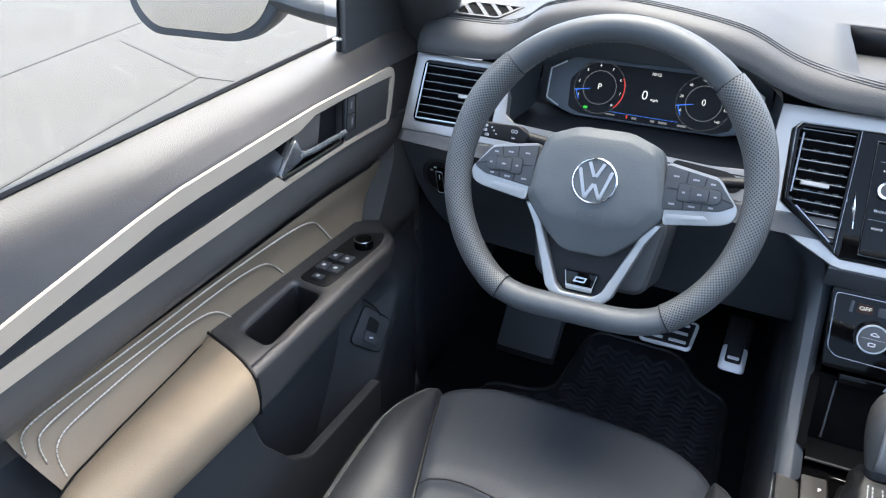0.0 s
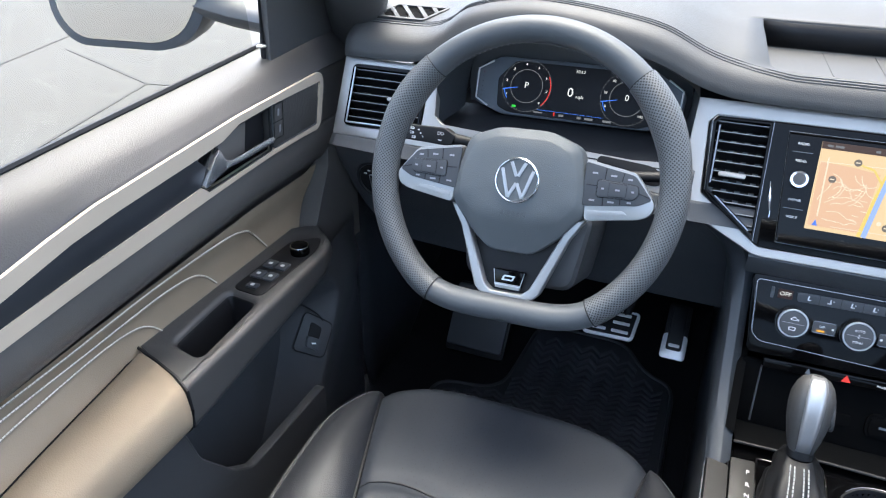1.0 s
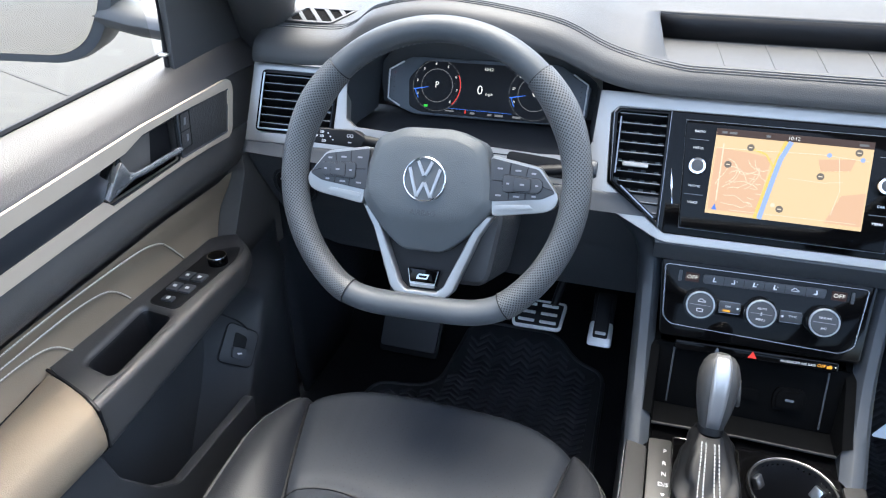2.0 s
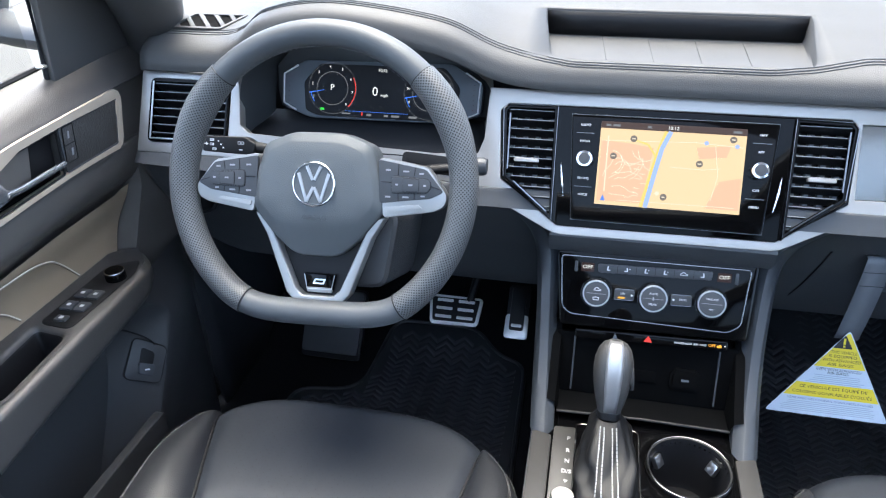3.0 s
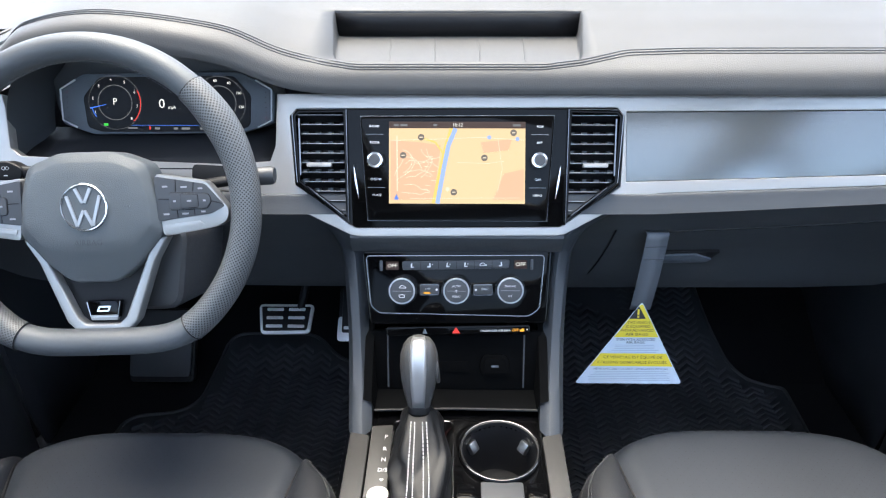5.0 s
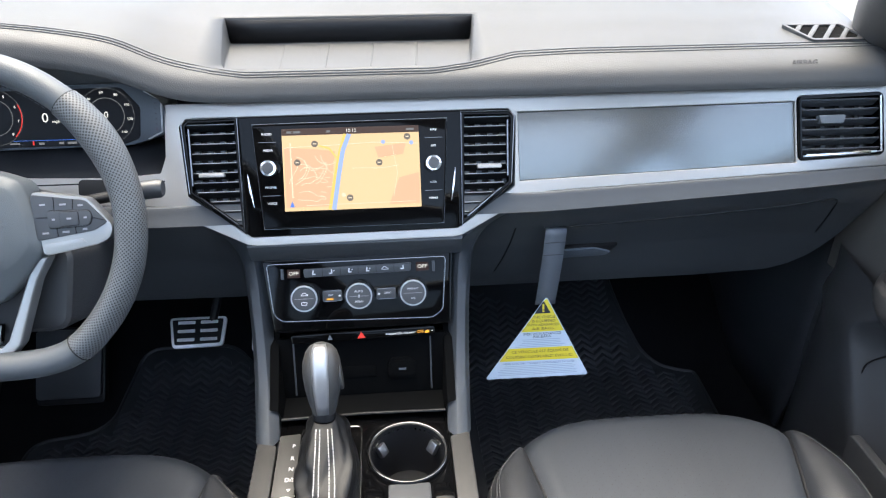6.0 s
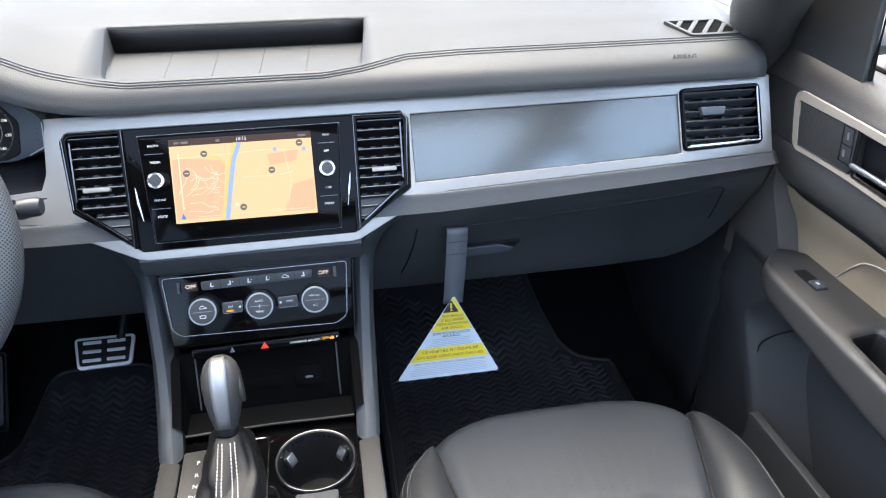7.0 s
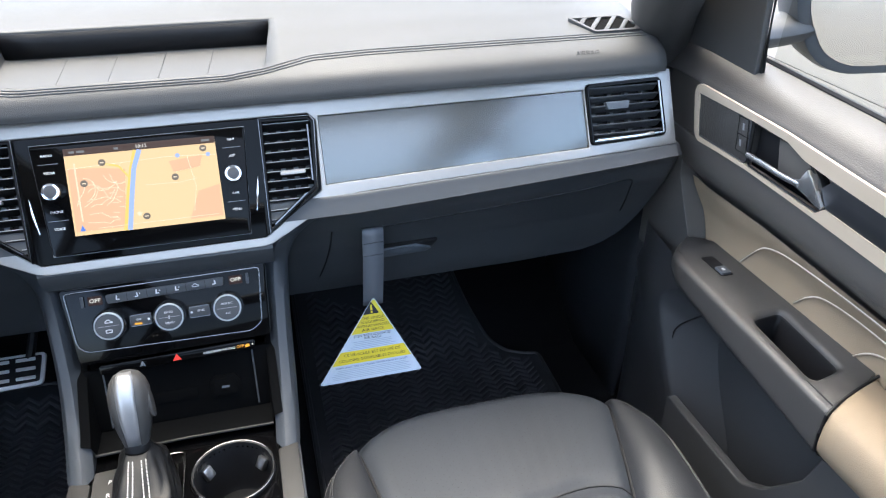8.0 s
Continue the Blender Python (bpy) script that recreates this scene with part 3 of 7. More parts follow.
lower_pad(-0.742, -0.135, -1)
lower_pad(0.135, 0.742, 1)

# Cowl round the instruments.
mouth = [(-0.586, 1.088), (-0.588, 1.130), (-0.584, 1.176), (-0.551, 1.2185), (-0.489, 1.234), (-0.416, 1.235), (-0.304, 1.217), (-0.240, 1.186), (-0.234, 1.150), (-0.238, 1.088)]
front = [(x, 0.53 * (z - 1.15) + 0.016 if z < 1.17 else 0.024, z) for x, z in mouth]
mid = [(-0.405 + (x + 0.405) * 0.985, 0.06 + 0.3 * (z - 1.15), 1.15 + (z - 1.15) * 0.93) for x, z in mouth]
back = [(-0.405 + (x + 0.405) * 0.93, 0.115 + 0.4 * (z - 1.15), 1.147 + (z - 1.147) * 0.72) for x, z in mouth]
bm = skin([smooth_line(front, 4), smooth_line(mid, 4), smooth_line(back, 4)])
part("instrument_cowl", bm, DARK, dashboard, "dark recess round the instruments")
part("cowl_back", plate([(x, z) for x, y, z in back], -0.125, -0.115, Matrix(((1, 0, 0, 0), (0, 0, -1, 0), (0, 1, 0, 0), (0, 0, 0, 1))), bev=0), DARK, dashboard)
shelf = [[(x, y, z) for x in np.linspace(-0.586, -0.238, 10)] for y, z in ((-0.018, 1.092), (0.02, 1.094), (0.06, 1.098), (0.10, 1.104))]
thick(part("cowl_shelf", skin(shelf), COWLMAT, dashboard), 0.003)

# Glove box: lid with its seam and a pull.
LID = plane_frame((0.0, 0.047, 0.925), -0.54)
RECESS = [(0.296, -0.018), (0.374, -0.014), (0.388, 0.014), (0.296, 0.012)]
glove_pull = part("glove_box_pull", plate(rounded(RECESS, 0.003), -0.004, 0.0025, LID, bev=0.001), BLACK, dashboard, "recessed glove box pull")
part("pull_grip", plate(rounded([(0.297, -0.014), (0.371, -0.010), (0.379, -0.002), (0.352, 0.011), (0.297, 0.008)], 0.003), 0.0, 0.006, LID, bev=0.002), GREY, glove_pull, "grey pull grip")
for line in ([(0.224, 0.013, 0.985), (0.222, 0.035, 0.950), (0.214, 0.056, 0.908), (0.205, 0.071, 0.878)], [(0.300, 0.015, 0.9835), (0.479, 0.0036, 0.9996), (0.607, -0.0073, 1.0155), (0.672, -0.0133, 1.0265), (0.686, 0.002, 1.0015), (0.697, 0.0385, 0.945)]):
    part("lid_gap", tube(smooth_line(line, 4), 0.0014, 6), BLACK, dashboard)


# ---- air vents ----
def air_vent(outline, n, label, tab_x, tab_v, bars, frame_mat, upright=True, M=F):
    out = outline if sum(a[0] * b[1] - a[1] * b[0] for a, b in zip(outline, outline[1:] + outline[:1])) > 0 else outline[::-1]
    cx, cy = sum(p[0] for p in out) / len(out), sum(p[1] for p in out) / len(out)
    v = thing("air_vent", label, "air vent", tuple(M @ Vector((cx, cy, n))), "dashboard outlets")
    inner = shrunk(out, 0.0042)
    part("frame", plate(out, n - 0.03, n + 0.0035, M, holes=[inner], bev=0.0012), frame_mat, v)
    part("backing", plate(shrunk(out, 0.003), n - 0.034, n - 0.029, M, bev=0), BLACK, v)
    y0, y1 = min(p[1] for p in inner), max(p[1] for p in inner)

    def span(y):
        hits = []
        for a, b in zip(inner, inner[1:] + inner[:1]):
            if (a[1] - y) * (b[1] - y) <= 0 and abs(a[1] - b[1]) > 1e-6:
                hits.append(a[0] + (b[0] - a[0]) * (y - a[1]) / (b[1] - a[1]))
        return min(hits), max(hits)

    for i in range(bars):
        y = y0 + (y1 - y0) * (i + 0.5) / bars
        a, b = span(y)
        bm = plate([(a, -0.0011), (b, -0.0011), (b, 0.0011), (a, 0.0011)], -0.008, 0.008, Matrix.Translation((0, y, n - 0.008)) @ pose(0, 0, 0, -24, 0, 0), bev=0.0006)
        bm.transform(M)
        slat = part("slat", bm, DARK if cx > 0.5 else BLACK, v)
        front = Matrix.Translation((0, y, n - 0.008)) @ pose(0, 0, 0, -24, 0, 0)
        part("slat_edge", tube([M @ front @ Vector((x, 0, 0.008)) for x in (a + 0.001, b - 0.001)], 0.0007 if upright or cx < 0 else 0.0009, 6), SLATEDGE if cx < 0.5 else DARK, slat)
        if i == bars // 2:
            bm = plate(rounded([(tab_x - 0.016, -0.0025 if upright else -0.007), (tab_x + 0.016, -0.0025 if upright else -0.007), (tab_x + (0.016 if upright else 0.019), 0.0025 if upright else 0.0045), (tab_x - (0.016 if upright else 0.019), 0.0025 if upright else 0.0045)], 0.002), -0.004, 0.005, Matrix.Translation((0, y + tab_v, n - 0.001)), bev=0.001)
            bm.transform(M)
            part("tab", bm, SILVER if upright else GREY, v, "silver slider tab" if upright else "grey slider tab")
    for k in range(4):
        x = min(p[0] for p in inner) + (max(p[0] for p in inner) - min(p[0] for p in inner)) * (k + 0.5) / 4
        ys = [y0, y1]
        bm = plate([(x - 0.003, y0 + 0.03 * (upright)), (x + 0.003, y0 + 0.03 * upright), (x + 0.003, y1), (x - 0.003, y1)], n - 0.028, n - 0.018, M, bev=0)
        part("rear_slat", bm, GREY if upright else DARK, v)
    return v


VMID = [(-0.2125, 0.0085), (-0.2065, -0.078), (-0.138, -0.1315), (-0.143, 0.0165), (-0.206, 0.0155)]
air_vent(VMID, -0.008, "tall black dashboard vent with thin slats and chrome edge", -0.178, 0.0, 11, PIANO)
air_vent(mirrored(VMID), -0.008, "tall black dashboard vent with thin slats and chrome edge", 0.178, 0.0, 11, PIANO)
air_vent(rounded([(x, y) for x, y in shrunk(VR, 0.0008)], 0.008), -0.012, "square black dashboard vent with wide slats beside the door", 0.648, 0.004, 6, PIANO, False)
air_vent(rounded([(x, y) for x, y in shrunk(VL, 0.0008)], 0.008), -0.012, "square black dashboard vent with thin slats beside the door", -0.645, 0.0, 7, PIANO)
for sgn in (-1, 1):
    for line in ([(0.207, 0.0155), (0.2125, 0.009), (0.2065, -0.078), (0.139, -0.1315), (0.1435, 0.0165), (0.207, 0.0155)], [(0.2035, 0.004), (0.2015, -0.068)], [(0.1925, -0.083), (0.147, -0.119)]):
        part("edge_strip", tube([F @ Vector((sgn * x, y, -0.0045)) for x, y in line], 0.0011 if len(line) > 2 else 0.0017, 6), DARKCHROME, dashboard)
for outline, lines in ((VR, [(1, 2), (0, 1)]), (VL, [(0, 1), (3, 0)])):
    box = shrunk(outline, 0.0052)
    for a, b in lines:
        part("edge_strip", tube([F @ Vector((*box[a], -0.0085)), F @ Vector((*box[b], -0.0085))], 0.0013, 6), STEEL, dashboard)
part("vent_bar", tube([F @ Vector((x, y, -0.008)) for x, y in ((0.608, -0.0555), (0.70, -0.0535))], 0.003, 8), CHROME, dashboard)

# ---- touchscreen unit ----
unit = thing("touchscreen_unit", "gloss black navigation unit with lit orange map screen", "car display", tuple(F @ Vector((0, -0.06, 0))))
part("panel", plate(shrunk(PANEL, 0.0006), -0.03, -0.0088, F, holes=[shrunk(VMID, 0.002), mirrored(shrunk(VMID, 0.002))], bev=0.0008), PIANO, unit)
part("bezel", plate(rounded([(-0.115, -0.1265), (0.116, -0.1265), (0.1245, 0.0085), (-0.1245, 0.007)], 0.005), -0.010, -0.0025, F, bev=0.0015), PIANO, unit)
part("bezel_edge", tube(smooth_line([F @ Vector((x, y, -0.0045)) for x, y in ((-0.1245, 0.007), (-0.115, -0.1265), (0.116, -0.1265), (0.1245, 0.0085))], 1, True), 0.0008, 6, True), GREY, unit)
display = part("display", plate(rect(-0.0872, -0.1045, 0.0872, 0.0), -0.0028, -0.0008, F, bev=0), MAPGLOW, unit, "lit map on the screen")
# Map: status bar, town area, streets, highway, route.
def on_map(pts, w, n, material, name="street"):
    line = [Vector(p) for p in pts]
    bm = bmesh.new()
    for a, b in zip(line, line[1:]):
        d = (b - a).normalized() * w / 2
        bm.faces.new([bm.verts.new((*q, n)) for q in ((a.x - d.y, a.y + d.x), (a.x + d.y, a.y - d.x), (b.x + d.y, b.y - d.x), (b.x - d.y, b.y + d.x))])
    made = bmesh.ops.extrude_face_region(bm, geom=bm.faces[:])
    bmesh.ops.translate(bm, vec=(0, 0, -0.0002), verts=[g for g in made["geom"] if isinstance(g, bmesh.types.BMVert)])
    bm.transform(F)
    return part(name, bm, material, display)


part("town_area", plate([(-0.085, -0.100), (-0.030, -0.100), (-0.024, -0.055), (-0.021, -0.030), (-0.05, -0.026), (-0.085, -0.024)], -0.0008, -0.0005, F, bev=0), MAPPINK, display)
part("town_area", plate([(0.030, -0.026), (0.070, -0.022), (0.066, -0.036), (0.034, -0.040)], -0.0008, -0.0005, F, bev=0), MAPPINK, display)
part("town_area", plate([(0.046, -0.100), (0.086, -0.100), (0.086, -0.060), (0.06, -0.066)], -0.0008, -0.0005, F, bev=0), MAPPINK, display)
part("status_bar", plate(rect(-0.0872, -0.0085, 0.0872, 0.0), -0.0008, -0.0003, F, bev=0), MAPBAR, display)
rnd = random.Random(4)
def street(pts, w=0.0008):
    on_map([tuple(p)[:2] for p in smooth_line([(x, y, 0) for x, y in pts], 4)], w, -0.0003, MAPROAD)


# Winding streets of the town, each a wandering line.
for i in range(7):
    x, y, a = -0.071 + rnd.uniform(0, 0.006), -0.036 - i * 0.009, rnd.uniform(-0.4, 0.6)
    pts = [(x, y)]
    for k in range(6):
        a += rnd.uniform(-0.7, 0.7) - 0.3 * a
        x, y = x + 0.0062 * math.cos(a), y + 0.0062 * math.sin(a)
        pts.append((min(x, -0.027 + 0.25 * (y + 0.06)), max(min(y, -0.030), -0.096)))
    street(pts)
for i in range(6):
    x, y, a = -0.068 + i * 0.0072, -0.034 - rnd.uniform(0, 0.02), -1.6 + rnd.uniform(-0.5, 0.3)
    pts = [(x, y)]
    for k in range(4):
        a += rnd.uniform(-0.6, 0.6)
        x, y = x + 0.0075 * math.cos(a), y + 0.0075 * math.sin(a)
        pts.append((x, max(y, -0.096)))
    street(pts)
for i in range(8):
    x, y = -0.043 + rnd.uniform(0, 0.010), -0.045 - i * 0.006
    street([(x, y), (x + 0.007, y + rnd.uniform(-0.001, 0.001))])
for pts in ([(-0.085, -0.024), (-0.02, -0.022), (0.03, -0.020), (0.085, -0.023)], [(0.052, -0.022), (0.058, -0.06), (0.052, -0.09)], [(0.0, -0.052), (0.04, -0.053), (0.06, -0.05)], [(-0.06, -0.098), (0.08, -0.097)]):
    on_map(pts, 0.0007, -0.0003, MAPROAD)
on_map([(-0.006, -0.0085), (-0.013, -0.030), (-0.020, -0.06), (-0.029, -0.1045)], 0.0065, -0.0003, MAPYELLOW, "highway")
on_map([(-0.05, -0.020), (-0.028, -0.026), (-0.018, -0.04)], 0.0022, -0.0003, MAPYELLOW, "highway")
on_map([(-0.002, -0.0085), (-0.011, -0.030), (-0.017, -0.06), (-0.025, -0.1045)], 0.0055, -0.0001, MAPBLUE, "route")
on_map([(-0.077, -0.018), (-0.0765, -0.088)], 0.0016, -0.0001, MAPROAD, "zoom_bar")
for x, y, m in ((-0.046, -0.020, MAPMARK), (-0.069, -0.043, MAPMARK), (0.035, -0.046, MAPMARK), (-0.004, -0.090, MAPMARK), (0.041, -0.020, MAPBLUE), (0.077, -0.022, MAPBLUE), (0.072, -0.014, MAPMARK), (-0.012, -0.086, MAPROAD)):
    part("marker", lathe([(0.0042 if m is MAPMARK else 0.0026, -0.0002), (0.0042 if m is MAPMARK else 0.0026, 0.0001)], at(F, x, y), 16), m, display)
    if m is MAPMARK:
        part("marker_sign", plate(rect(-0.0022, -0.0006, 0.0022, 0.0006), 0.0001, 0.0003, at(F, x, y), bev=0), MAPROAD, display)
part("marker", plate([(-0.003, -0.003), (0.003, -0.003), (0, 0.004)], -0.0002, 0.0003, at(F, -0.0775, -0.0965), bev=0), BLUEGLOW, display)
part("clock", words("10:12", 0.0062, at(F, 0.0005, -0.0044, -0.0001), 0.0001), WHITEGLOW, display)
for x, w in ((-0.078, 0.006), (-0.068, 0.009), (-0.028, 0.005), (0.076, 0.010)):
    part("status_mark", plate(rect(x - w / 2, -0.006, x + w / 2, -0.0032), -0.0003, -0.0001, F, bev=0), DIMGLOW, display)
part("glass_cover", plate(rect(-0.1, -0.1045, 0.1, 0.0), -0.0032, -0.0029, F, bev=0), SCREEN, unit)
for sgn, keys in ((-1, ("RADIO", "MEDIA", "PHONE", "VOICE")), (1, ("NAV", "APP", "CAR", "MENU"))):
    for word, v in zip(keys, (-0.006, -0.0265, -0.0735, -0.094)):
        x = sgn * (0.1065 - 0.045 * abs(v) * 0.8)
        part("button_lettering", words(word, 0.0042, at(F, x, v, -0.0022), 0.0001), PRINT, unit)
    for v in (-0.016, -0.084):
        x = sgn * (0.1065 - 0.045 * abs(v) * 0.8)
        part("button_gap", plate(rect(x - 0.011, v - 0.0004, x + 0.011, v + 0.0004), -0.0026, -0.0021, F, bev=0), GREY, unit)
    knob = part("rotary_knob", lathe([(0.0105, -0.003), (0.0105, 0.008), (0.0098, 0.010), (0.0068, 0.0105), (0.0062, 0.0095)], at(F, sgn * 0.1045, -0.0495), 32), CHROME, unit, "chrome rotary knob")
    part("cap", lathe([(0.0072, 0.0), (0.0072, 0.0112), (0.002, 0.0116)], at(F, sgn * 0.1045, -0.0495), 28), KEYGREY, knob)
    part("slash_strip", tube([F @ Vector((sgn * 0.1335, -0.055, -0.0075)), F @ Vector((sgn * 0.131, -0.075, -0.006)), F @ Vector((sgn * 0.127, -0.098, -0.0075))], lambda t: 0.0006 + 0.0016 * math.sin(math.pi * t), 6), CHROME, unit)


# ---- climate panel and centre stack ----
climate = thing("climate_panel", "gloss black climate control panel with three silver-ringed dials", "climate control", tuple(C @ Vector((0, -0.05, 0))))
CL = [(-0.1275, 0.0035), (-0.1165, -0.0965), (0.1225, -0.0935), (0.1275, 0.0065)]
CL = CL if sum(a[0] * b[1] - a[1] * b[0] for a, b in zip(CL, CL[1:] + CL[:1])) > 0 else CL[::-1]
part("panel", plate(rounded(CL, 0.006), -0.02, 0.0, C, bev=0.0015), PIANO, climate)
RING = rounded([(-0.1225, -0.0015), (-0.1165, -0.0715), (-0.1055, -0.0815), (0.0985, -0.0850), (0.1135, -0.0745), (0.1190, 0.0005)], [0.006, 0.006, 0.006, 0.006, 0.006, 0.006])
part("chrome_line", plate(RING, -0.001, 0.0012, C, holes=[shrunk(RING, 0.0017)], bev=0.0004), DARKCHROME, climate, "thin chrome outline")


def seat_sign(M):
    """A small seat: its back and its cushion."""
    a = plate([(-0.0016, -0.0024), (0.0, -0.0028), (0.0006, 0.0030), (-0.0008, 0.0030)], 0.0, 0.0003, M @ Matrix.Diagonal((1, 1, 1, 1)), bev=0)
    b = plate([(-0.0002, -0.0028), (0.0030, -0.0026), (0.0030, -0.0014), (0.0, -0.0014)], 0.0, 0.0003, M, bev=0)
    me = bpy.data.meshes.new("sign")
    b.to_mesh(me)
    a.from_mesh(me)
    bpy.data.meshes.remove(me)
    b.free()
    return a


def car_sign(M):
    """A small car in outline."""
    body = [(-0.0046, -0.0018), (0.0046, -0.0018), (0.0046, 0.0002), (0.0024, 0.0006), (0.0008, 0.0024), (-0.0022, 0.0024), (-0.0036, 0.0006), (-0.0046, 0.0002)]
    return plate(body, 0.0, 0.0003, M, holes=[shrunk(body, 0.0007)], bev=0)


def window_sign(M):
    """A screen with three wavy heat lines, as one plate."""
    body = [(-0.0036, -0.0022), (0.0036, -0.0022), (0.0042, 0.0016), (0.0, 0.0024), (-0.0042, 0.0016)]
    return plate(body, 0.0, 0.0003, M, holes=[shrunk(body, 0.0008)], bev=0)


for x, y in ((-0.0727, -0.0475), (0.0, -0.0470), (0.0722, -0.0460)):
    dial = part("dial", lathe([(0.0198, 0.0), (0.0198, 0.010), (0.0190, 0.0125), (0.0180, 0.0135)], at(C, x, y), 48), DARKCHROME, climate, "ribbed dark silver dial")
    part("dial_ring", lathe([(0.0178, 0.012), (0.0178, 0.0148), (0.0170, 0.0158), (0.0160, 0.0158), (0.0156, 0.0145)], at(C, x, y), 48), STEEL, dial, "bright ring")
    for k in range(36):
        a = k * 10
        part("rib", block(-0.0006, 0.0186, 0.002, 0.0006, 0.0201, 0.0105, 0, at(C, x, y) @ pose(0, 0, 0, 0, 0, a)), DARKCHROME, dial)
    part("cap", lathe([(0.0157, 0.0), (0.0157, 0.0150), (0.012, 0.0154)], at(C, x, y), 36), KEYGREY, dial)
    part("cap_line", plate(rect(-0.0125, -0.0003, 0.0125, 0.0003), 0.0153, 0.0156, at(C, x, y), bev=0), DIMPRINT, dial)
    if x == 0:
        for word, v in (("AUTO", 0.0065), ("MENU", -0.0075)):
            part("cap_lettering", words(word, 0.0040, at(C, x, y + v, 0.0155), 0.0001), PRINT, dial)
        for k in (-1, 1):
            part("cap_arrow", plate([(-0.0012, 0.0008), (0.0012, 0.0008), (0.0, 0.0022)] if k > 0 else [(0.0012, -0.0008), (-0.0012, -0.0008), (0.0, -0.0022)], 0.0153, 0.0157, at(C, x, y), bev=0), PRINT, dial)
    elif x > 0:
        for word, v in (("MAX A/C", 0.0060), ("A/C", -0.0072)):
            part("cap_lettering", words(word, 0.0038, at(C, x, y + v, 0.0155), 0.0001, 0.0145 if v > 0 else None), PRINT, dial)
    else:
        part("cap_mark", car_sign(at(C, x + 0.001, y + 0.0058, 0.0153)), PRINT, dial)
        part("cap_mark", window_sign(at(C, x, y - 0.0066, 0.0153)), PRINT, dial)
STRIP = rounded([(-0.0725, -0.0212), (0.0705, -0.0180), (0.0718, -0.0062), (-0.0735, -0.0095)], 0.003)
strip = part("button_strip", plate(STRIP, -0.001, 0.003, C, bev=0.001), KEYGREY, climate, "slate grey button strip")
for i in range(6):
    x = -0.060 + i * 0.024
    M = at(C, x, -0.0135 + 0.022 * x, 0.0030)
    part("button_mark", car_sign(M) if i == 4 else seat_sign(M if i in (0, 2, 3) else M @ Matrix.Diagonal((-1, 1, 1, 1))), PRINT, strip)
    if i in (1, 2, 3):
        part("button_mark", plate([(0.0030, 0.0004), (0.0048, 0.0012), (0.0030, 0.0020)], 0.0, 0.0003, M, bev=0), PRINT, strip)
    if i:
        part("button_gap", plate(rect(x - 0.0123, -0.0195 + 0.022 * x, x - 0.0117, -0.0082 + 0.022 * x), 0.0029, 0.0032, C, bev=0), BLACK, strip)
for sgn in (-1, 1):
    y = -0.0155 if sgn < 0 else -0.0128
    part("display_well", plate(rect(sgn * 0.0865 - 0.0085, y - 0.0058, sgn * 0.0865 + 0.0085, y + 0.0058, 0.001), -0.0005, 0.0003, C, bev=0), BROWNGLOW, climate, "dim amber-brown display")
    part("display_lettering", words("OFF", 0.0072, at(C, sgn * 0.0865, y, 0.0005), 0.0001, 0.0132), WHITEGLOW, climate, "lit display letters")
    part("display_edge", plate(rect(sgn * 0.1015 - 0.002, y - 0.0072, sgn * 0.1015 + 0.002, y + 0.0072, 0.001), 0.0, 0.0022, C, bev=0.0006), DARK, climate)
    key = part("button", plate(rounded([(sgn * 0.0362 - 0.0125, -0.0545), (sgn * 0.0362 + 0.0125, -0.0540), (sgn * 0.0362 + 0.0125, -0.0405), (sgn * 0.0362 - 0.0125, -0.0410)], 0.002), -0.001, 0.003, C, bev=0.001), KEYGREY, climate)
    part("button_edge", tube([C @ Vector((x, y, 0.0022)) for x, y in rounded([(sgn * 0.0362 - 0.013, -0.055), (sgn * 0.0362 + 0.013, -0.0545), (sgn * 0.0362 + 0.013, -0.040), (sgn * 0.0362 - 0.013, -0.0405)], 0.002)], 0.0005, 6, True), DARKCHROME, key)
    part("button_lettering", words("OFF" if sgn < 0 else "SYNC", 0.0038, at(C, sgn * 0.0385, -0.0465, 0.0032), 0.0001), PRINT, key)
    part("button_fan", lathe([(0.0015, 0.003), (0.0015, 0.0033)], at(C, sgn * 0.0265, -0.0475), 10), PRINT, key)
part("button_lamp", plate(rect(-0.0440, -0.0530, -0.0350, -0.0508), 0.003, 0.0035, C, bev=0), AMBERGLOW, climate, "lit amber lamp")

switches = thing("switch_strip", "slim black switch strip with red hazard triangle", "switches", tuple(C @ Vector((0, -0.1, 0))))
part("strip", plate(rounded([(-0.094, -0.112), (0.100, -0.107), (0.100, -0.0955), (-0.095, -0.100)], 0.003), -0.012, 0.004, C, bev=0.0015), PIANO, switches)
part("hazard_sign", plate([(-0.0055, -0.1075), (0.0055, -0.1072), (0.0, -0.0985)], 0.004, 0.0046, C, bev=0), REDGLOW, switches, "red warning triangle")
part("switch_mark", plate([(-0.046, -0.108), (-0.039, -0.108), (-0.0425, -0.1005)], 0.004, 0.0044, C, bev=0), GREY, switches)
part("lettering", words("PASSENGER AIR BAG", 0.0042, at(C, 0.0535, -0.1035, 0.0042) @ pose(0, 0, 0, 0, 0, 1.4), 0.0001, 0.040), PRINT, switches)
lamp = part("amber_lamp", words("OFF", 0.0058, at(C, 0.0805, -0.1025, 0.0042), 0.0002, 0.0095), AMBERGLOW, switches, "lit amber letters")
part("lamp_sign", plate([(0.0865, -0.1045), (0.0925, -0.1040), (0.0925, -0.1010), (0.0900, -0.1000), (0.0880, -0.1015), (0.0865, -0.1012)], 0.0038, 0.0044, C, bev=0), AMBERGLOW, lamp)
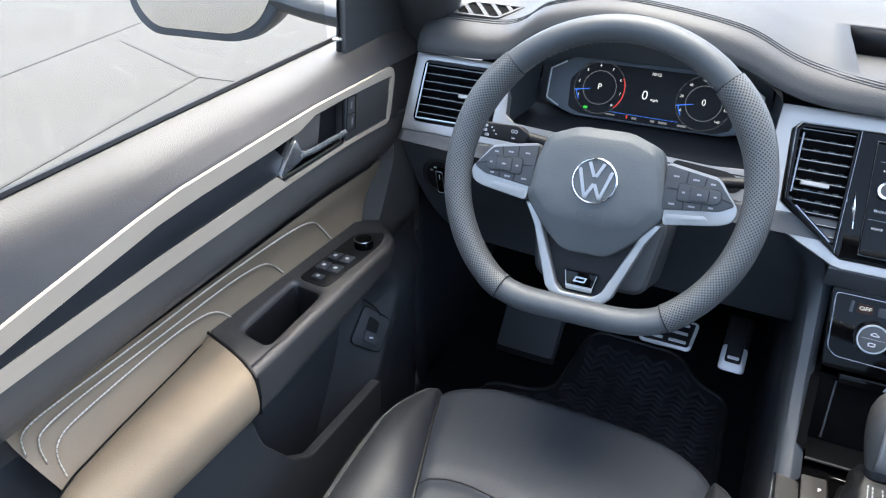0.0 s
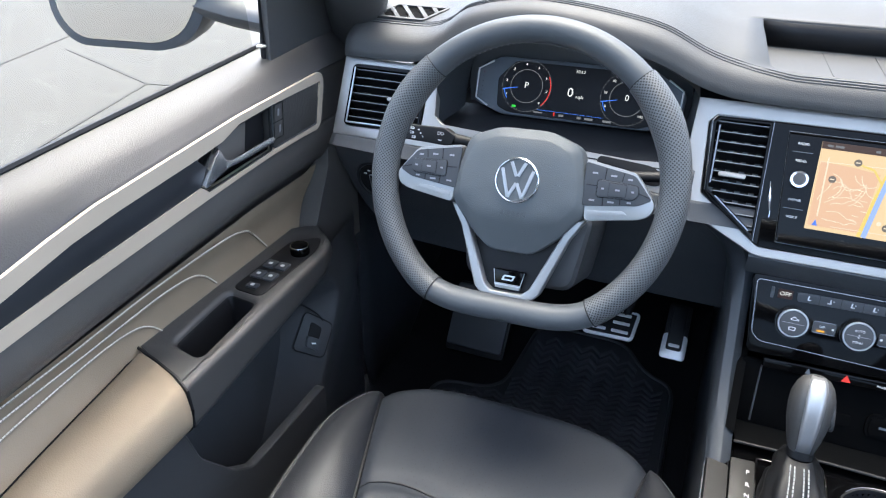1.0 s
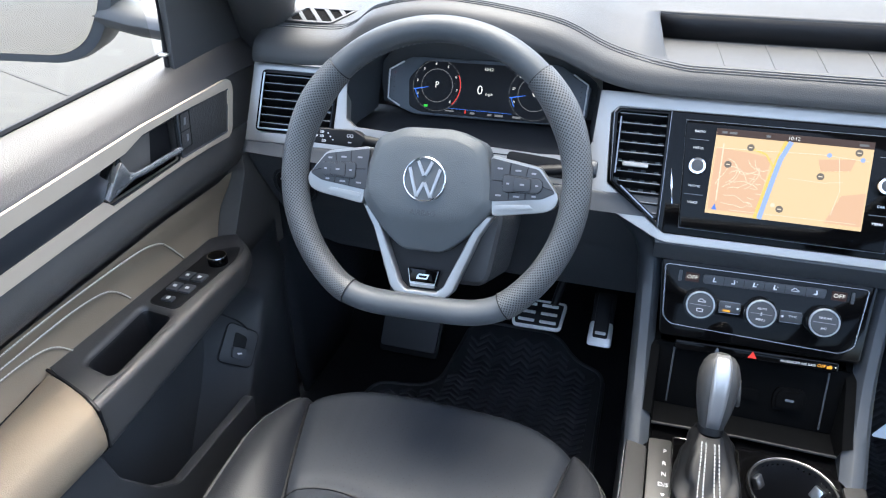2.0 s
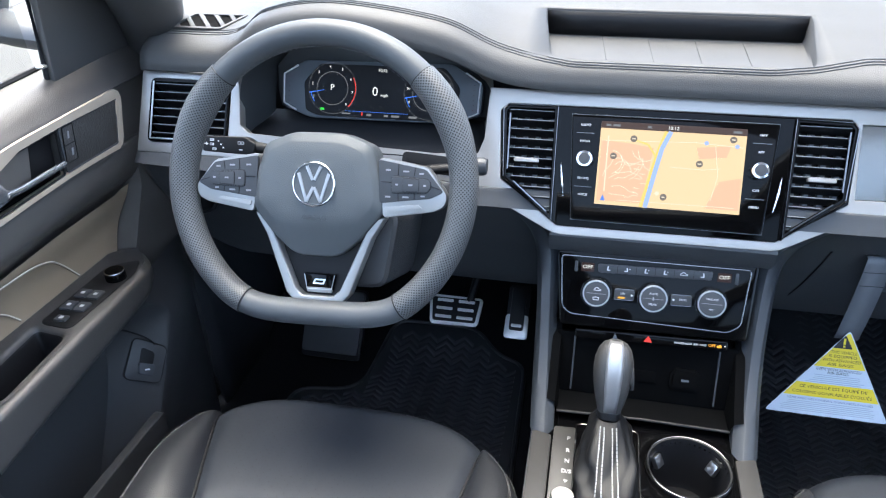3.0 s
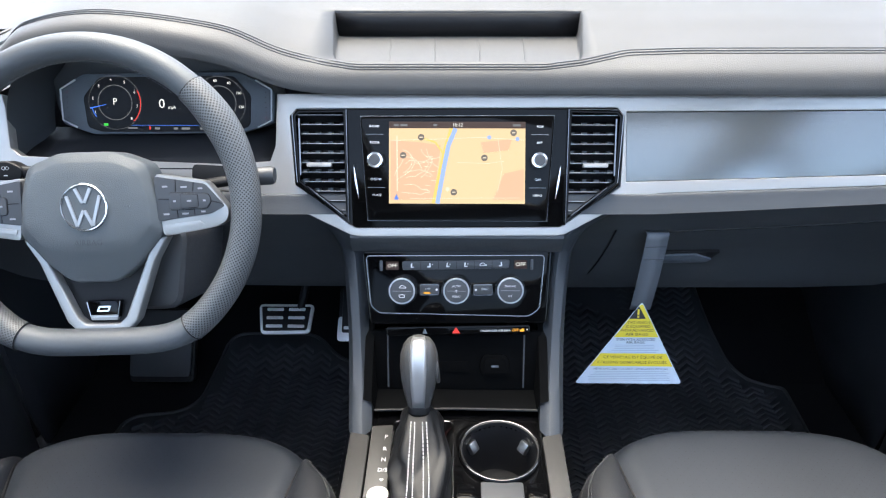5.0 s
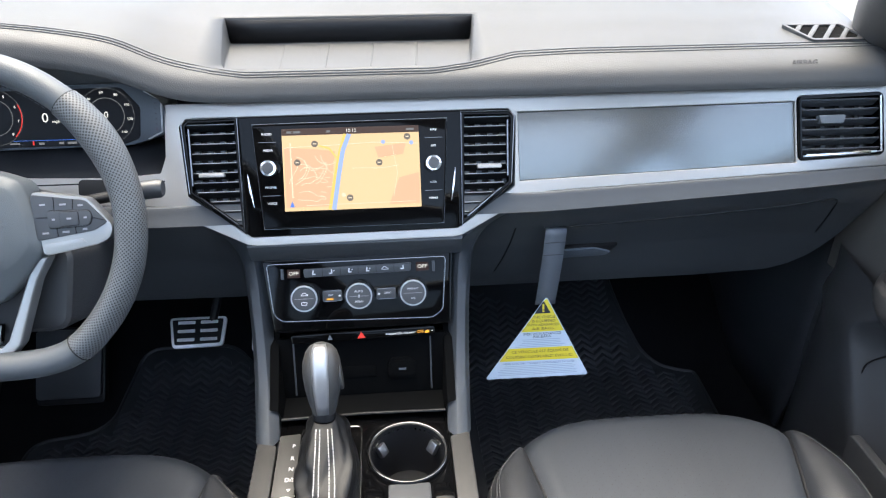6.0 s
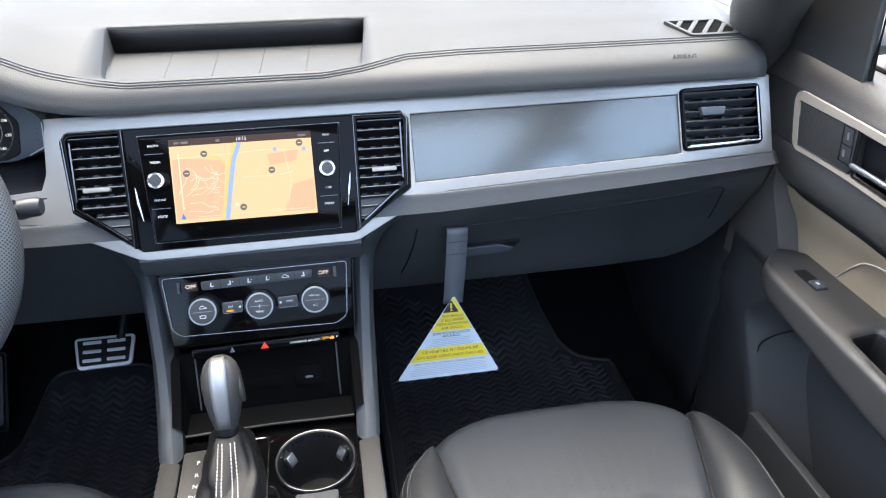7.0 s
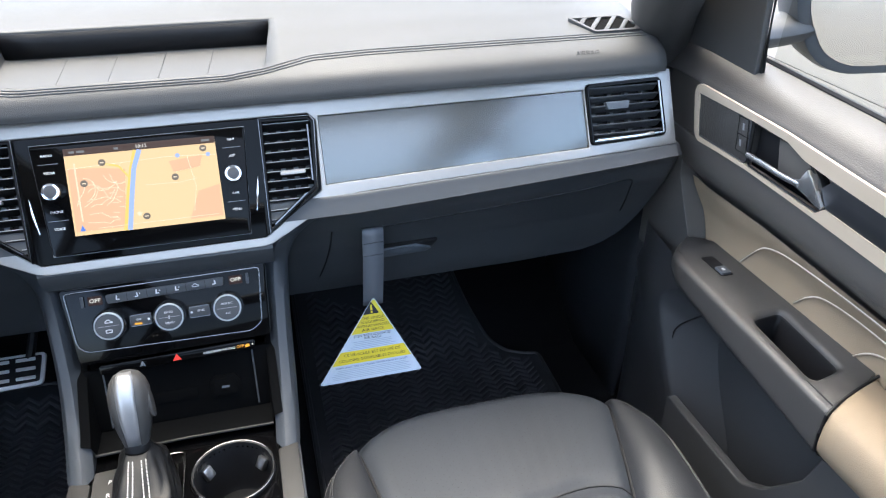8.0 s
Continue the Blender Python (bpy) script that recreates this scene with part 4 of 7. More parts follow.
part("end_lamp", lathe([(0.0009, 0.0038), (0.0009, 0.0044)], at(C, 0.0965, -0.1015), 10), WHITEGLOW, switches)

console = thing("centre_console", "grey and gloss black centre console between the seats", "console")
# Face round the climate panel, joining the dash and the two legs.
LEG_IN = [(0.111, -0.190, 0.786), (0.115, -0.140, 0.822), (0.119, -0.102, 0.860), (0.122, -0.075, 0.902), (0.1265, -0.044, 0.975), (0.130, -0.048, 1.004), (0.141, -0.054, 1.018), (0.18, -0.043, 1.040), (0.225, -0.031, 1.060), (0.275, -0.026, 1.066), (0.33, -0.026, 1.068)]
LEG_OUT = [(0.1375, -0.188, 0.786), (0.141, -0.138, 0.822), (0.1435, -0.100, 0.860), (0.146, -0.073, 0.902), (0.152, -0.040, 0.962), (0.160, -0.034, 0.990), (0.176, -0.030, 1.012), (0.205, -0.025, 1.030), (0.245, -0.021, 1.040), (0.29, -0.020, 1.044), (0.34, -0.020, 1.047)]
for sgn in (-1, 1):
    rows = []
    ins, outs = smooth_line(LEG_IN, 5), smooth_line(LEG_OUT, 5)
    for i, (p, q) in enumerate(zip(ins, outs)):
        t = i / (len(ins) - 1)
        k = min(1.0, max(0.0, (t - 0.45) / 0.35))
        w = Vector((1 - k * 0.85, 0.0, -k)).normalized()
        line = [p + Vector((0, 0.04, -0.012 * (1 - k))), p + Vector((0, 0.003 + 0.013 * (1 - k), 0)), p.lerp(q, 0.40 - 0.28 * k) + Vector((0, -0.001, 0)), p.lerp(q, 0.46 - 0.34 * k) + Vector((0, -0.0015, 0)), p.lerp(q, 0.88), q + Vector((0, 0.004, 0)), q + w * 0.004 + Vector((0, 0.012, 0)), q + w * 0.007 + Vector((0, 0.05, 0)), q + w * 0.008 + Vector((0, 0.10, 0))]
        rows.append([(sgn * v.x, v.y, v.z) for v in line])
    part("side_leg", skin(rows), LEG, console)
    side = [(-0.60, 0.46), (0.62, 0.46), (0.62, 0.93), (0.05, 0.99), (-0.015, 0.97), (-0.052, 0.90), (-0.085, 0.855), (-0.125, 0.815), (-0.18, 0.772), (-0.60, 0.745)]
    n0, n1 = sorted((sgn * 0.128, sgn * 0.1405))
    part("side_panel", plate(side, n0, n1, SIDE, bev=0.002), DARK, console)
    rail = [(sgn * 0.111, -0.60), (sgn * 0.1375, -0.60), (sgn * 0.1385, -0.182), (sgn * 0.1125, -0.188)]
    part("silver_rail", plate(rail if sgn > 0 else rail[::-1], 0.770, 0.790, bev=0.003), GATE, console, "satin silver side rail")
part("bridge", skin([[(x, y, z) for x in np.linspace(-0.14, 0.14, 9)] for y, z in ((-0.030, 1.026), (-0.0535, 1.0165), (-0.0565, 1.011), (-0.0535, 1.000), (-0.042, 0.982), (-0.032, 0.978))]), LOWPAD, console)
# Open bin below the panel; lining, shelf and socket carry its shade as colour.
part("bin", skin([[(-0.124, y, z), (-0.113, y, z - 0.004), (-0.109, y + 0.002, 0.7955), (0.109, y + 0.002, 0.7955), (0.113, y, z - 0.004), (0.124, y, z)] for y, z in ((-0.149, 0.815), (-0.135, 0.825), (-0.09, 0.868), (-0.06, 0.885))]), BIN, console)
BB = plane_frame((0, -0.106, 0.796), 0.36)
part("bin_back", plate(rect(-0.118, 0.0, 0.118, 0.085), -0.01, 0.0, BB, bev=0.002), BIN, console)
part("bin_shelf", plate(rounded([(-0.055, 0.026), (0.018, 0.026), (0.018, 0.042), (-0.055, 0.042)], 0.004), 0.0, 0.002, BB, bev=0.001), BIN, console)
part("bin_lip", tube([(-0.110, -0.149, 0.7965), (0.0, -0.145, 0.7965), (0.110, -0.147, 0.7965)], 0.0020, 8), BLACK, console)
OCT = rounded([(0.038, 0.020), (0.070, 0.020), (0.074, 0.028), (0.074, 0.044), (0.068, 0.052), (0.040, 0.052), (0.034, 0.044), (0.034, 0.028)], 0.004)
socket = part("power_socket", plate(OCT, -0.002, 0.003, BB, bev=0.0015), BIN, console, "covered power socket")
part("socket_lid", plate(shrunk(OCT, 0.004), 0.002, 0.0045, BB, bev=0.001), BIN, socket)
part("socket_mark", plate(rect(0.049, 0.0345, 0.059, 0.0375), 0.0043, 0.0048, BB, bev=0), GREY, socket)
for x in (-0.094, 0.094):
    part("bin_edge", tube([BB @ Vector((x, 0.004, 0.0005)), BB @ Vector((x, 0.080, 0.0005))], 0.0012, 6), DARK, console)
part("deck", plate([(-0.1115, -0.60), (0.1115, -0.60), (0.113, -0.125), (-0.113, -0.125)], 0.76, 0.786, holes=[[(0.056 + 0.047 * math.cos(a), -0.212 + 0.047 * math.sin(a)) for a in np.linspace(0, math.tau, 40, endpoint=False)]], bev=0.001), PIANO, console, "gloss black deck")
cup = part("cup_holder", lathe([(0.052, 0.7865), (0.052, 0.7895), (0.0505, 0.7915), (0.048, 0.7905), (0.047, 0.786), (0.045, 0.72), (0.040, 0.712)], Matrix.Translation((0.056, -0.212, 0)), 48, True), BLACK, console, "round cup holder with chrome rim")
bmesh_ring = tube([(0.056 + 0.0508 * math.cos(a), -0.212 + 0.0508 * math.sin(a), 0.7910) for a in np.linspace(0, math.tau, 48, endpoint=False)], 0.0008, 8, True)
part("rim", bmesh_ring, DARKCHROME, cup, "chrome rim")
for a in (35, 145):
    x, y = 0.056 + 0.042 * math.cos(radians(a)), -0.212 + 0.042 * math.sin(radians(a))
    part("finger", block(-0.004, -0.007, -0.010, 0.004, 0.007, 0.006, 0.002, Matrix.Translation((x, y, 0.772)) @ pose(0, 0, 0, 0, 30, a)), STEEL, cup, "grey spring finger")
part("rubber_insert", block(0.03, -0.36, 0.77, 0.082, -0.262, 0.7885, 0.003), RUBBER, console)
for x in (0.012, 0.098):
    part("deck_switch", block(x - 0.012, -0.30, 0.78, x + 0.012, -0.265, 0.790, 0.002), PIANO, console)
gate = part("gate_plate", plate(rounded([(-0.1105, -0.42), (-0.079, -0.42), (-0.083, -0.168), (-0.1105, -0.170)], 0.003), 0.784, 0.7885, bev=0.001), GATE, console, "grey metal gear gate plate")
for word, y in (("P", -0.190), ("R", -0.211), ("N", -0.229), ("D/S", -0.246)):
    part("gate_lettering", words(word, 0.0085, Matrix.Translation((-0.0905, y, 0.7887)), 0.0002), PRINT, gate)
part("gate_mark", plate([(-0.093, -0.260), (-0.0905, -0.264), (-0.088, -0.260)], 0.7885, 0.789, bev=0), PRINT, gate)
part("start_button", lathe([(0.014, 0.786), (0.014, 0.792), (0.0125, 0.7935), (0.004, 0.794)], Matrix.Translation((-0.0925, -0.288, 0)), 32), STEEL, console, "round silver starter button")

# ---- gear shifter ----
shifter = thing("gear_shifter", "grey gear lever with silver strip and stitched black boot", "gear lever", (-0.043, -0.21, 0.787))
part("boot_frame", plate(rect(-0.083, -0.42, -0.002, -0.160, 0.008), 0.784, 0.7905, holes=[rect(-0.0805, -0.4175, -0.0045, -0.1625, 0.008)], bev=0.001), DARKCHROME, shifter, "silver boot frame")
K = Matrix.Translation((-0.046, -0.197, 0.848)) @ pose(0, 0, 0, -22, 0, 0)
def knob_row(h, rx, ry, sharp=2.3, n=32):
    pts = []
    for i in range(n):
        a = i * math.tau / n
        c, s = math.cos(a), math.sin(a)
        pts.append(tuple(K @ Vector((rx * abs(c) ** (2 / sharp) * (1 if c > 0 else -1), ry * abs(s) ** (2 / sharp) * (1 if s > 0 else -1), h))))
    return pts


KNOB = [(-0.004, 0.0125, 0.0125), (0.004, 0.0145, 0.0150), (0.018, 0.0185, 0.0195), (0.036, 0.0220, 0.0235), (0.054, 0.0238, 0.0255), (0.068, 0.0232, 0.0245), (0.080, 0.0195, 0.0205), (0.087, 0.0145, 0.015), (0.091, 0.007, 0.0075), (0.092, 0.001, 0.001)]
knob = part("knob", skin([knob_row(h, a, b) for h, a, b in KNOB], closed_v=True, caps=True), KNOB_GREY, shifter, "smooth grey knob", 60)
bm = skin([[tuple(K @ Vector((x, -(b + 0.0012) * (1 - (x / max(a, 0.004)) ** 2 * 0.35), h + 0.0005))) for x in np.linspace(-w, w, 5)] for (h, a, b), w in zip(KNOB[1:], (0.0072, 0.0080, 0.0094, 0.0100, 0.0103, 0.0100, 0.009, 0.007))])
thick(part("silver_strip", bm, STRIPSILVER, knob, "brushed silver strip", 60), 0.0015, 0.0)
part("side_button", lathe([(0.0125, -0.002), (0.0125, 0.0012), (0.0115, 0.0022), (0.004, 0.0026)], K @ Matrix.Translation((0.0225, -0.002, 0.050)) @ pose(0, 0, 0, 0, 84, 0) @ Matrix.Diagonal((1.45, 0.8, 1, 1)), 28), KNOB_GREY, knob, "oval release button")
part("collar", lathe([(0.0145, -0.006), (0.0150, 0.0), (0.0145, 0.005)], K, 28), BLACK, knob)
def boot_row(t, n=64):
    c = Vector((-0.046, -0.199, 0.846)).lerp(Vector((-0.0425, -0.270, 0.788)), t ** 0.8)
    c.z = 0.846 - 0.058 * t
    rx, ry = float(np.interp(t, [0, 0.12, 0.35, 0.7, 1], [0.0140, 0.0205, 0.0300, 0.0345, 0.0385])), float(np.interp(t, [0, 0.12, 0.35, 0.7, 1], [0.0140, 0.0240, 0.045, 0.078, 0.100]))
    c.y = -0.199 - 0.058 * t
    pts = []
    for i in range(n):
        a = i * math.tau / n
        fold = (t * (1 - t) * 4) ** 0.6
        w = 1 - 0.05 * fold + fold * (0.07 * math.sin(3 * a + 6 * t) + 0.07 * math.sin(5 * a - 7 * t + 1.0) + 0.09 * abs(math.sin(4.5 * a + 8 * t)) + 0.03 * math.sin(13 * t + 2.2 * math.sin(a)) + 0.012 * math.sin(27 * t - 3 * a))
        cx, sy = math.cos(a), math.sin(a)
        q = 0.75 + 0.25 * t
        pts.append((c.x + rx * w * abs(cx) ** q * (1 if cx > 0 else -1), c.y + ry * w * abs(sy) ** q * (1 if sy > 0 else -1), c.z - 0.012 * math.sin(9 * t + a) * t * (1 - t)))
    return pts


boot = part("boot", skin([boot_row(t) for t in np.linspace(0, 1, 36)], closed_v=True), BOOT, shifter, "creased black leather boot", 80)
for x in (-0.0122, -0.0062, 0.0062, 0.0122):
    line = []
    for t in np.linspace(0.05, 0.97, 14):
        row = boot_row(t, 80)
        want = -0.046 + 0.0035 * t + x * (0.75 + 0.5 * t)
        q = min((p for p in row if p[1] < -0.199 - 0.058 * t), key=lambda p: abs(p[0] - want))
        line.append((q[0] * 0.3 + want * 0.7, q[1] - 0.0006, q[2] + 0.0006))
    part("stitching", stitches(line, 0.0046, 0.0034, 0.0009), THREAD, boot, "pale stitching")


# ---- instruments ----
K2 = plane_frame((-0.405, 0.085, 1.148), 0.40)
cluster = thing("instrument_cluster", "digital instrument display with two round gauges, lit", "instrument panel", (-0.405, 0.085, 1.148))
EDGE = [(-0.152, 0.013), (-0.148, -0.031), (-0.104, -0.046), (0.106, -0.043), (0.150, -0.029), (0.152, 0.013), (0.106, 0.040), (-0.116, 0.037)]
part("bezel", plate(rounded(EDGE, 0.006), -0.02, -0.003, K2, bev=0.002), GREY, cluster)
GL = rounded([(-0.116, 0.006), (-0.112, -0.036), (-0.092, -0.0425), (0.096, -0.0415), (0.116, -0.034), (0.119, 0.008), (0.096, 0.0345), (-0.092, 0.0325)], 0.006)
part("display", plate(GL, -0.004, -0.0015, K2, bev=0.0005), NAVYGLOW, cluster)


def ring(M, r, w, n, a0=0.0, a1=360.0, seg=64):
    bm = bmesh.new()
    k = max(3, int(seg * abs(a1 - a0) / 360))
    vs = [[bm.verts.new((q * math.cos(radians(a)), q * math.sin(radians(a)), n)) for q in (r - w / 2, r + w / 2)] for a in np.linspace(a0, a1, k + 1)]
    for a, b in zip(vs, vs[1:]):
        bm.faces.new((a[0], a[1], b[1], b[0]))
    bm.transform(M)
    return bm


for gx, gy, big, numbers, red in ((-0.0715, -0.002, "P", ("1", "2", "3", "4", "5", "6", "7", "8"), True), (0.074, -0.003, "0", ("0", "20", "40", "60", "80", "100", "120", "140"), False)):
    M = at(K2, gx, gy, -0.0013)
    gauge = part("gauge", ring(M, 0.0238, 0.0008, 0.0), DIMGLOW, cluster, "round lit gauge")
    part("outer_ring", ring(M, 0.0368, 0.0004, 0.0), DIMGLOW, gauge)
    part("gauge_letter", words(big, 0.0125, at(M, 0, 0.001, 0.0003), 0.0001), WHITEGLOW, gauge)
    for i, num in enumerate(numbers):
        a = radians(205 - i * (250 / (len(numbers) - 1)))
        part("gauge_number", words(num, 0.0052, at(M, 0.0312 * math.cos(a), 0.0312 * math.sin(a), 0.0002), 0.0001), WHITEGLOW, gauge)
    if red:
        part("red_zone", ring(M, 0.0358, 0.0013, 0.0003, 28, -45), REDGLOW, gauge, "red rev limit")
    part("blue_arc", ring(M, 0.0335, 0.0012, 0.0003, 192, 216), BLUEGLOW, gauge)
    part("needle", plate([(0.013, -0.0003), (0.036, -0.0008), (0.036, 0.0008), (0.013, 0.0003)], 0.0, 0.0004, M @ pose(0, 0, 0, 0, 0, 192), bev=0), BLUEGLOW, gauge)
part("speed_digit", words("0", 0.0185, at(K2, -0.006, -0.004, -0.0012), 0.0001, shear=0.0), WHITEGLOW, cluster)
part("speed_unit", words("mph", 0.0062, at(K2, 0.008, -0.0085, -0.0012), 0.0001), WHITEGLOW, cluster)
part("clock", words("10:12", 0.0062, at(K2, 0.004, 0.0265, -0.0012), 0.0001), WHITEGLOW, cluster)
part("green_lamp", plate(rect(-0.089, -0.034, -0.083, -0.0305, 0.001), -0.0014, -0.001, K2, bev=0), GREENGLOW, cluster)
part("warning_lamp", plate(rect(-0.0255, -0.0395, -0.0235, -0.034, 0.0008), -0.0014, -0.001, K2, bev=0), REDGLOW, cluster)
part("trip_bar", plate(rect(-0.055, -0.038, -0.042, -0.036), -0.0014, -0.001, K2, bev=0), DIMGLOW, cluster)
part("horizon_line", plate(rect(-0.05, -0.0335, 0.045, -0.0330), -0.0014, -0.001, K2, bev=0), BLUEGLOW, cluster)
for x, w in ((-0.014, 0.007), (0.012, 0.006), (0.026, 0.012), (0.052, 0.012)):
    part("lamp", plate(rect(x - w / 2, -0.039, x + w / 2, -0.036), -0.0014, -0.001, K2, bev=0), DIMGLOW, cluster)
for sgn in (-1, 1):
    line = [K2 @ Vector((sgn * x, y, -0.002)) for x, y in ((0.126, 0.029), (0.1475, 0.016), (0.1465, -0.026), (0.127, -0.036))]
    part("silver_bracket", tube(line, 0.0014, 8), PRINT, cluster, "thin silver bracket")
    for i in range(6):
        part("level_mark", plate(rect(sgn * 0.139 - 0.0008, 0.012 - i * 0.007, sgn * 0.139 + 0.0008, 0.0128 - i * 0.007), -0.003, -0.0026, K2, bev=0), REDGLOW if (i == 0) == (sgn < 0) and i in (0, 5) else DIMGLOW, cluster)

# ---- steering wheel ----
W = plane_frame((-0.407, -0.1653, 1.1105), 0.4377) @ pose(0, 0, 0, 0, 0, 2.0)
wheel = thing("steering_wheel", "grey leather flat-bottomed steering wheel with pierced grips and silver spokes", "steering wheel", (-0.407, -0.1653, 1.1105))


def rim_point(a):
    """Centre line of the rim at angle a in degrees."""
    x, y = 0.1735 * math.cos(radians(a)), 0.1735 * math.sin(radians(a))
    flat = -0.1535
    if y < flat + 0.02:
        over = (flat + 0.02 - y) / 0.037
        y = flat + 0.02 - 0.02 * (1 - (1 - min(over, 1)) ** 1.8)
    return Vector((x, y, 0.0))


def rim_piece(a0, a1, k, material, r, name, label=""):
    angles = np.linspace(a0, a1, k)
    bm = bmesh.new()
    uv = bm.loops.layers.uv.new("UVMap")
    seg, rows, far, last = 20, [], 0.0, None
    dist = []
    for a in angles:
        p, q = rim_point(a), rim_point(a + 0.5)
        d = (q - p).normalized()
        side = Vector((d.y, -d.x, 0))
        if last is not None:
            far += (p - last).length
        last = p
        dist.append(far)
        grip = r + 0.0022 * math.exp(-((a - 150) / 14) ** 2) + 0.0022 * math.exp(-((a - 390) / 14) ** 2)
        rows.append([bm.verts.new(W @ (p + side * grip * math.cos(s * math.tau / seg) + Vector((0, 0, grip * 1.12 * math.sin(s * math.tau / seg))))) for s in range(seg)])
    for i in range(k - 1):
        for s in range(seg):
            f = bm.faces.new((rows[i][s], rows[i][(s + 1) % seg], rows[i + 1][(s + 1) % seg], rows[i + 1][s]))
            step = math.tau * r / seg
            for loop, (u, v) in zip(f.loops, ((dist[i], s * step), (dist[i], (s + 1) * step), (dist[i + 1], (s + 1) * step), (dist[i + 1], s * step))):
                loop[uv].uv = (u, v)
    return part(name, bm, material, wheel, label, 80)


SEAM_L, SEAM_R = 238.5, 306.5
rim_piece(46, 134.6, 48, RIM, 0.0155, "rim_top", "smooth grey leather")
rim_piece(134.6, SEAM_L, 48, RIMDOT, 0.0166, "rim_grip", "pierced grey leather")
rim_piece(SEAM_L, SEAM_R, 36, RIM, 0.0155, "rim_base", "smooth grey leather")
rim_piece(SEAM_R, 406, 48, RIMDOT, 0.0166, "rim_grip", "pierced grey leather")
for a in (46, 134.6, SEAM_L, SEAM_R):
    p, d = rim_point(a), (rim_point(a + 1) - rim_point(a - 1)).normalized()
    side = Vector((d.y, -d.x, 0))
    part("rim_seam", tube([W @ (p + side * 0.0166 * math.cos(s) + Vector((0, 0, 0.0166 * 1.12 * math.sin(s)))) for s in np.linspace(0, math.tau, 24, endpoint=False)], 0.0008, 6, True), BLACK, wheel)
part("rim_stitching", stitches([W @ (rim_point(a) * (0.157 / 0.1735) + Vector((0, 0, 0.003))) for a in np.linspace(50, 130, 40)], 0.007, 0.0045, 0.0005), DARKTHREAD, wheel)

HUBO = rounded([(-0.078, 0.006), (-0.081, -0.030), (-0.052, -0.064), (-0.026, -0.085), (0.026, -0.085), (0.052, -0.064), (0.081, -0.030), (0.078, 0.006), (0.066, 0.046), (0.030, 0.060), (-0.030, 0.060), (-0.066, 0.046)], 0.010)
HUBF = rounded([(-0.069, 0.008), (-0.071, -0.022), (-0.051, -0.044), (-0.020, -0.0515), (0.020, -0.0515), (0.051, -0.044), (0.071, -0.022), (0.069, 0.008), (0.058, 0.038), (0.030, 0.049), (-0.030, 0.049), (-0.058, 0.038)], 0.008)
rows = [[tuple(W @ Vector((x * k, y * k, n))) for x, y in ring_pts] for ring_pts, k, n in ((HUBO, 1.0, -0.03), (HUBO, 1.0, 0.000), (HUBO, 0.99, 0.0030), (HUBO, 0.965, 0.0045), (HUBF, 1.015, 0.0100), (HUBF, 0.97, 0.0113), (HUBF, 0.70, 0.0130), (HUBF, 0.40, 0.0140), (HUBF, 0.15, 0.0143))]
part("hub", skin(rows, closed_v=True, caps=True), HUB, wheel, "grey airbag cover", 50)
part("hub_lettering", words("AIRBAG", 0.0088, at(W, 0, -0.0395, 0.0124), 0.0006, width=0.031), DARK, wheel)
for x in (-0.046, 0.046):
    part("hub_mark", plate(rect(x - 0.003, -0.0008, x + 0.003, 0.0002), 0.010, 0.0136, W, bev=0), RIM, wheel)
emblem = part("emblem", lathe([(0.0262, 0.012), (0.0262, 0.0198), (0.0254, 0.0206), (0.0244, 0.0204), (0.0242, 0.0186)], at(W, 0, 0.0, -0.0035), 48), CHROME, wheel, "round chrome badge")
part("emblem_ground", lathe([(0.0243, 0.012), (0.0243, 0.0188), (0.005, 0.0190)], at(W, 0, 0.0, -0.0035), 40), HUB, emblem)
for x0, y0, x1, y1 in ((-0.0185, 0.0125, -0.0085, -0.0205), (-0.0085, -0.0205, -0.0005, -0.0035), (0.0005, -0.0035, 0.0085, -0.0205), (0.0085, -0.0205, 0.0185, 0.0125), (-0.0085, 0.0205, -0.001, 0.0045), (0.001, 0.0045, 0.0085, 0.0205)):
    d = Vector((x1 - x0, y1 - y0)).normalized() * 0.0019
    part("emblem_bar", plate([(x0 - d.y, y0 + d.x), (x0 + d.y, y0 - d.x), (x1 + d.y, y1 - d.x), (x1 - d.y, y1 + d.x)], 0.0186, 0.0204, at(W, 0, 0.0, -0.0035), bev=0.0005), STRIPSILVER, emblem)


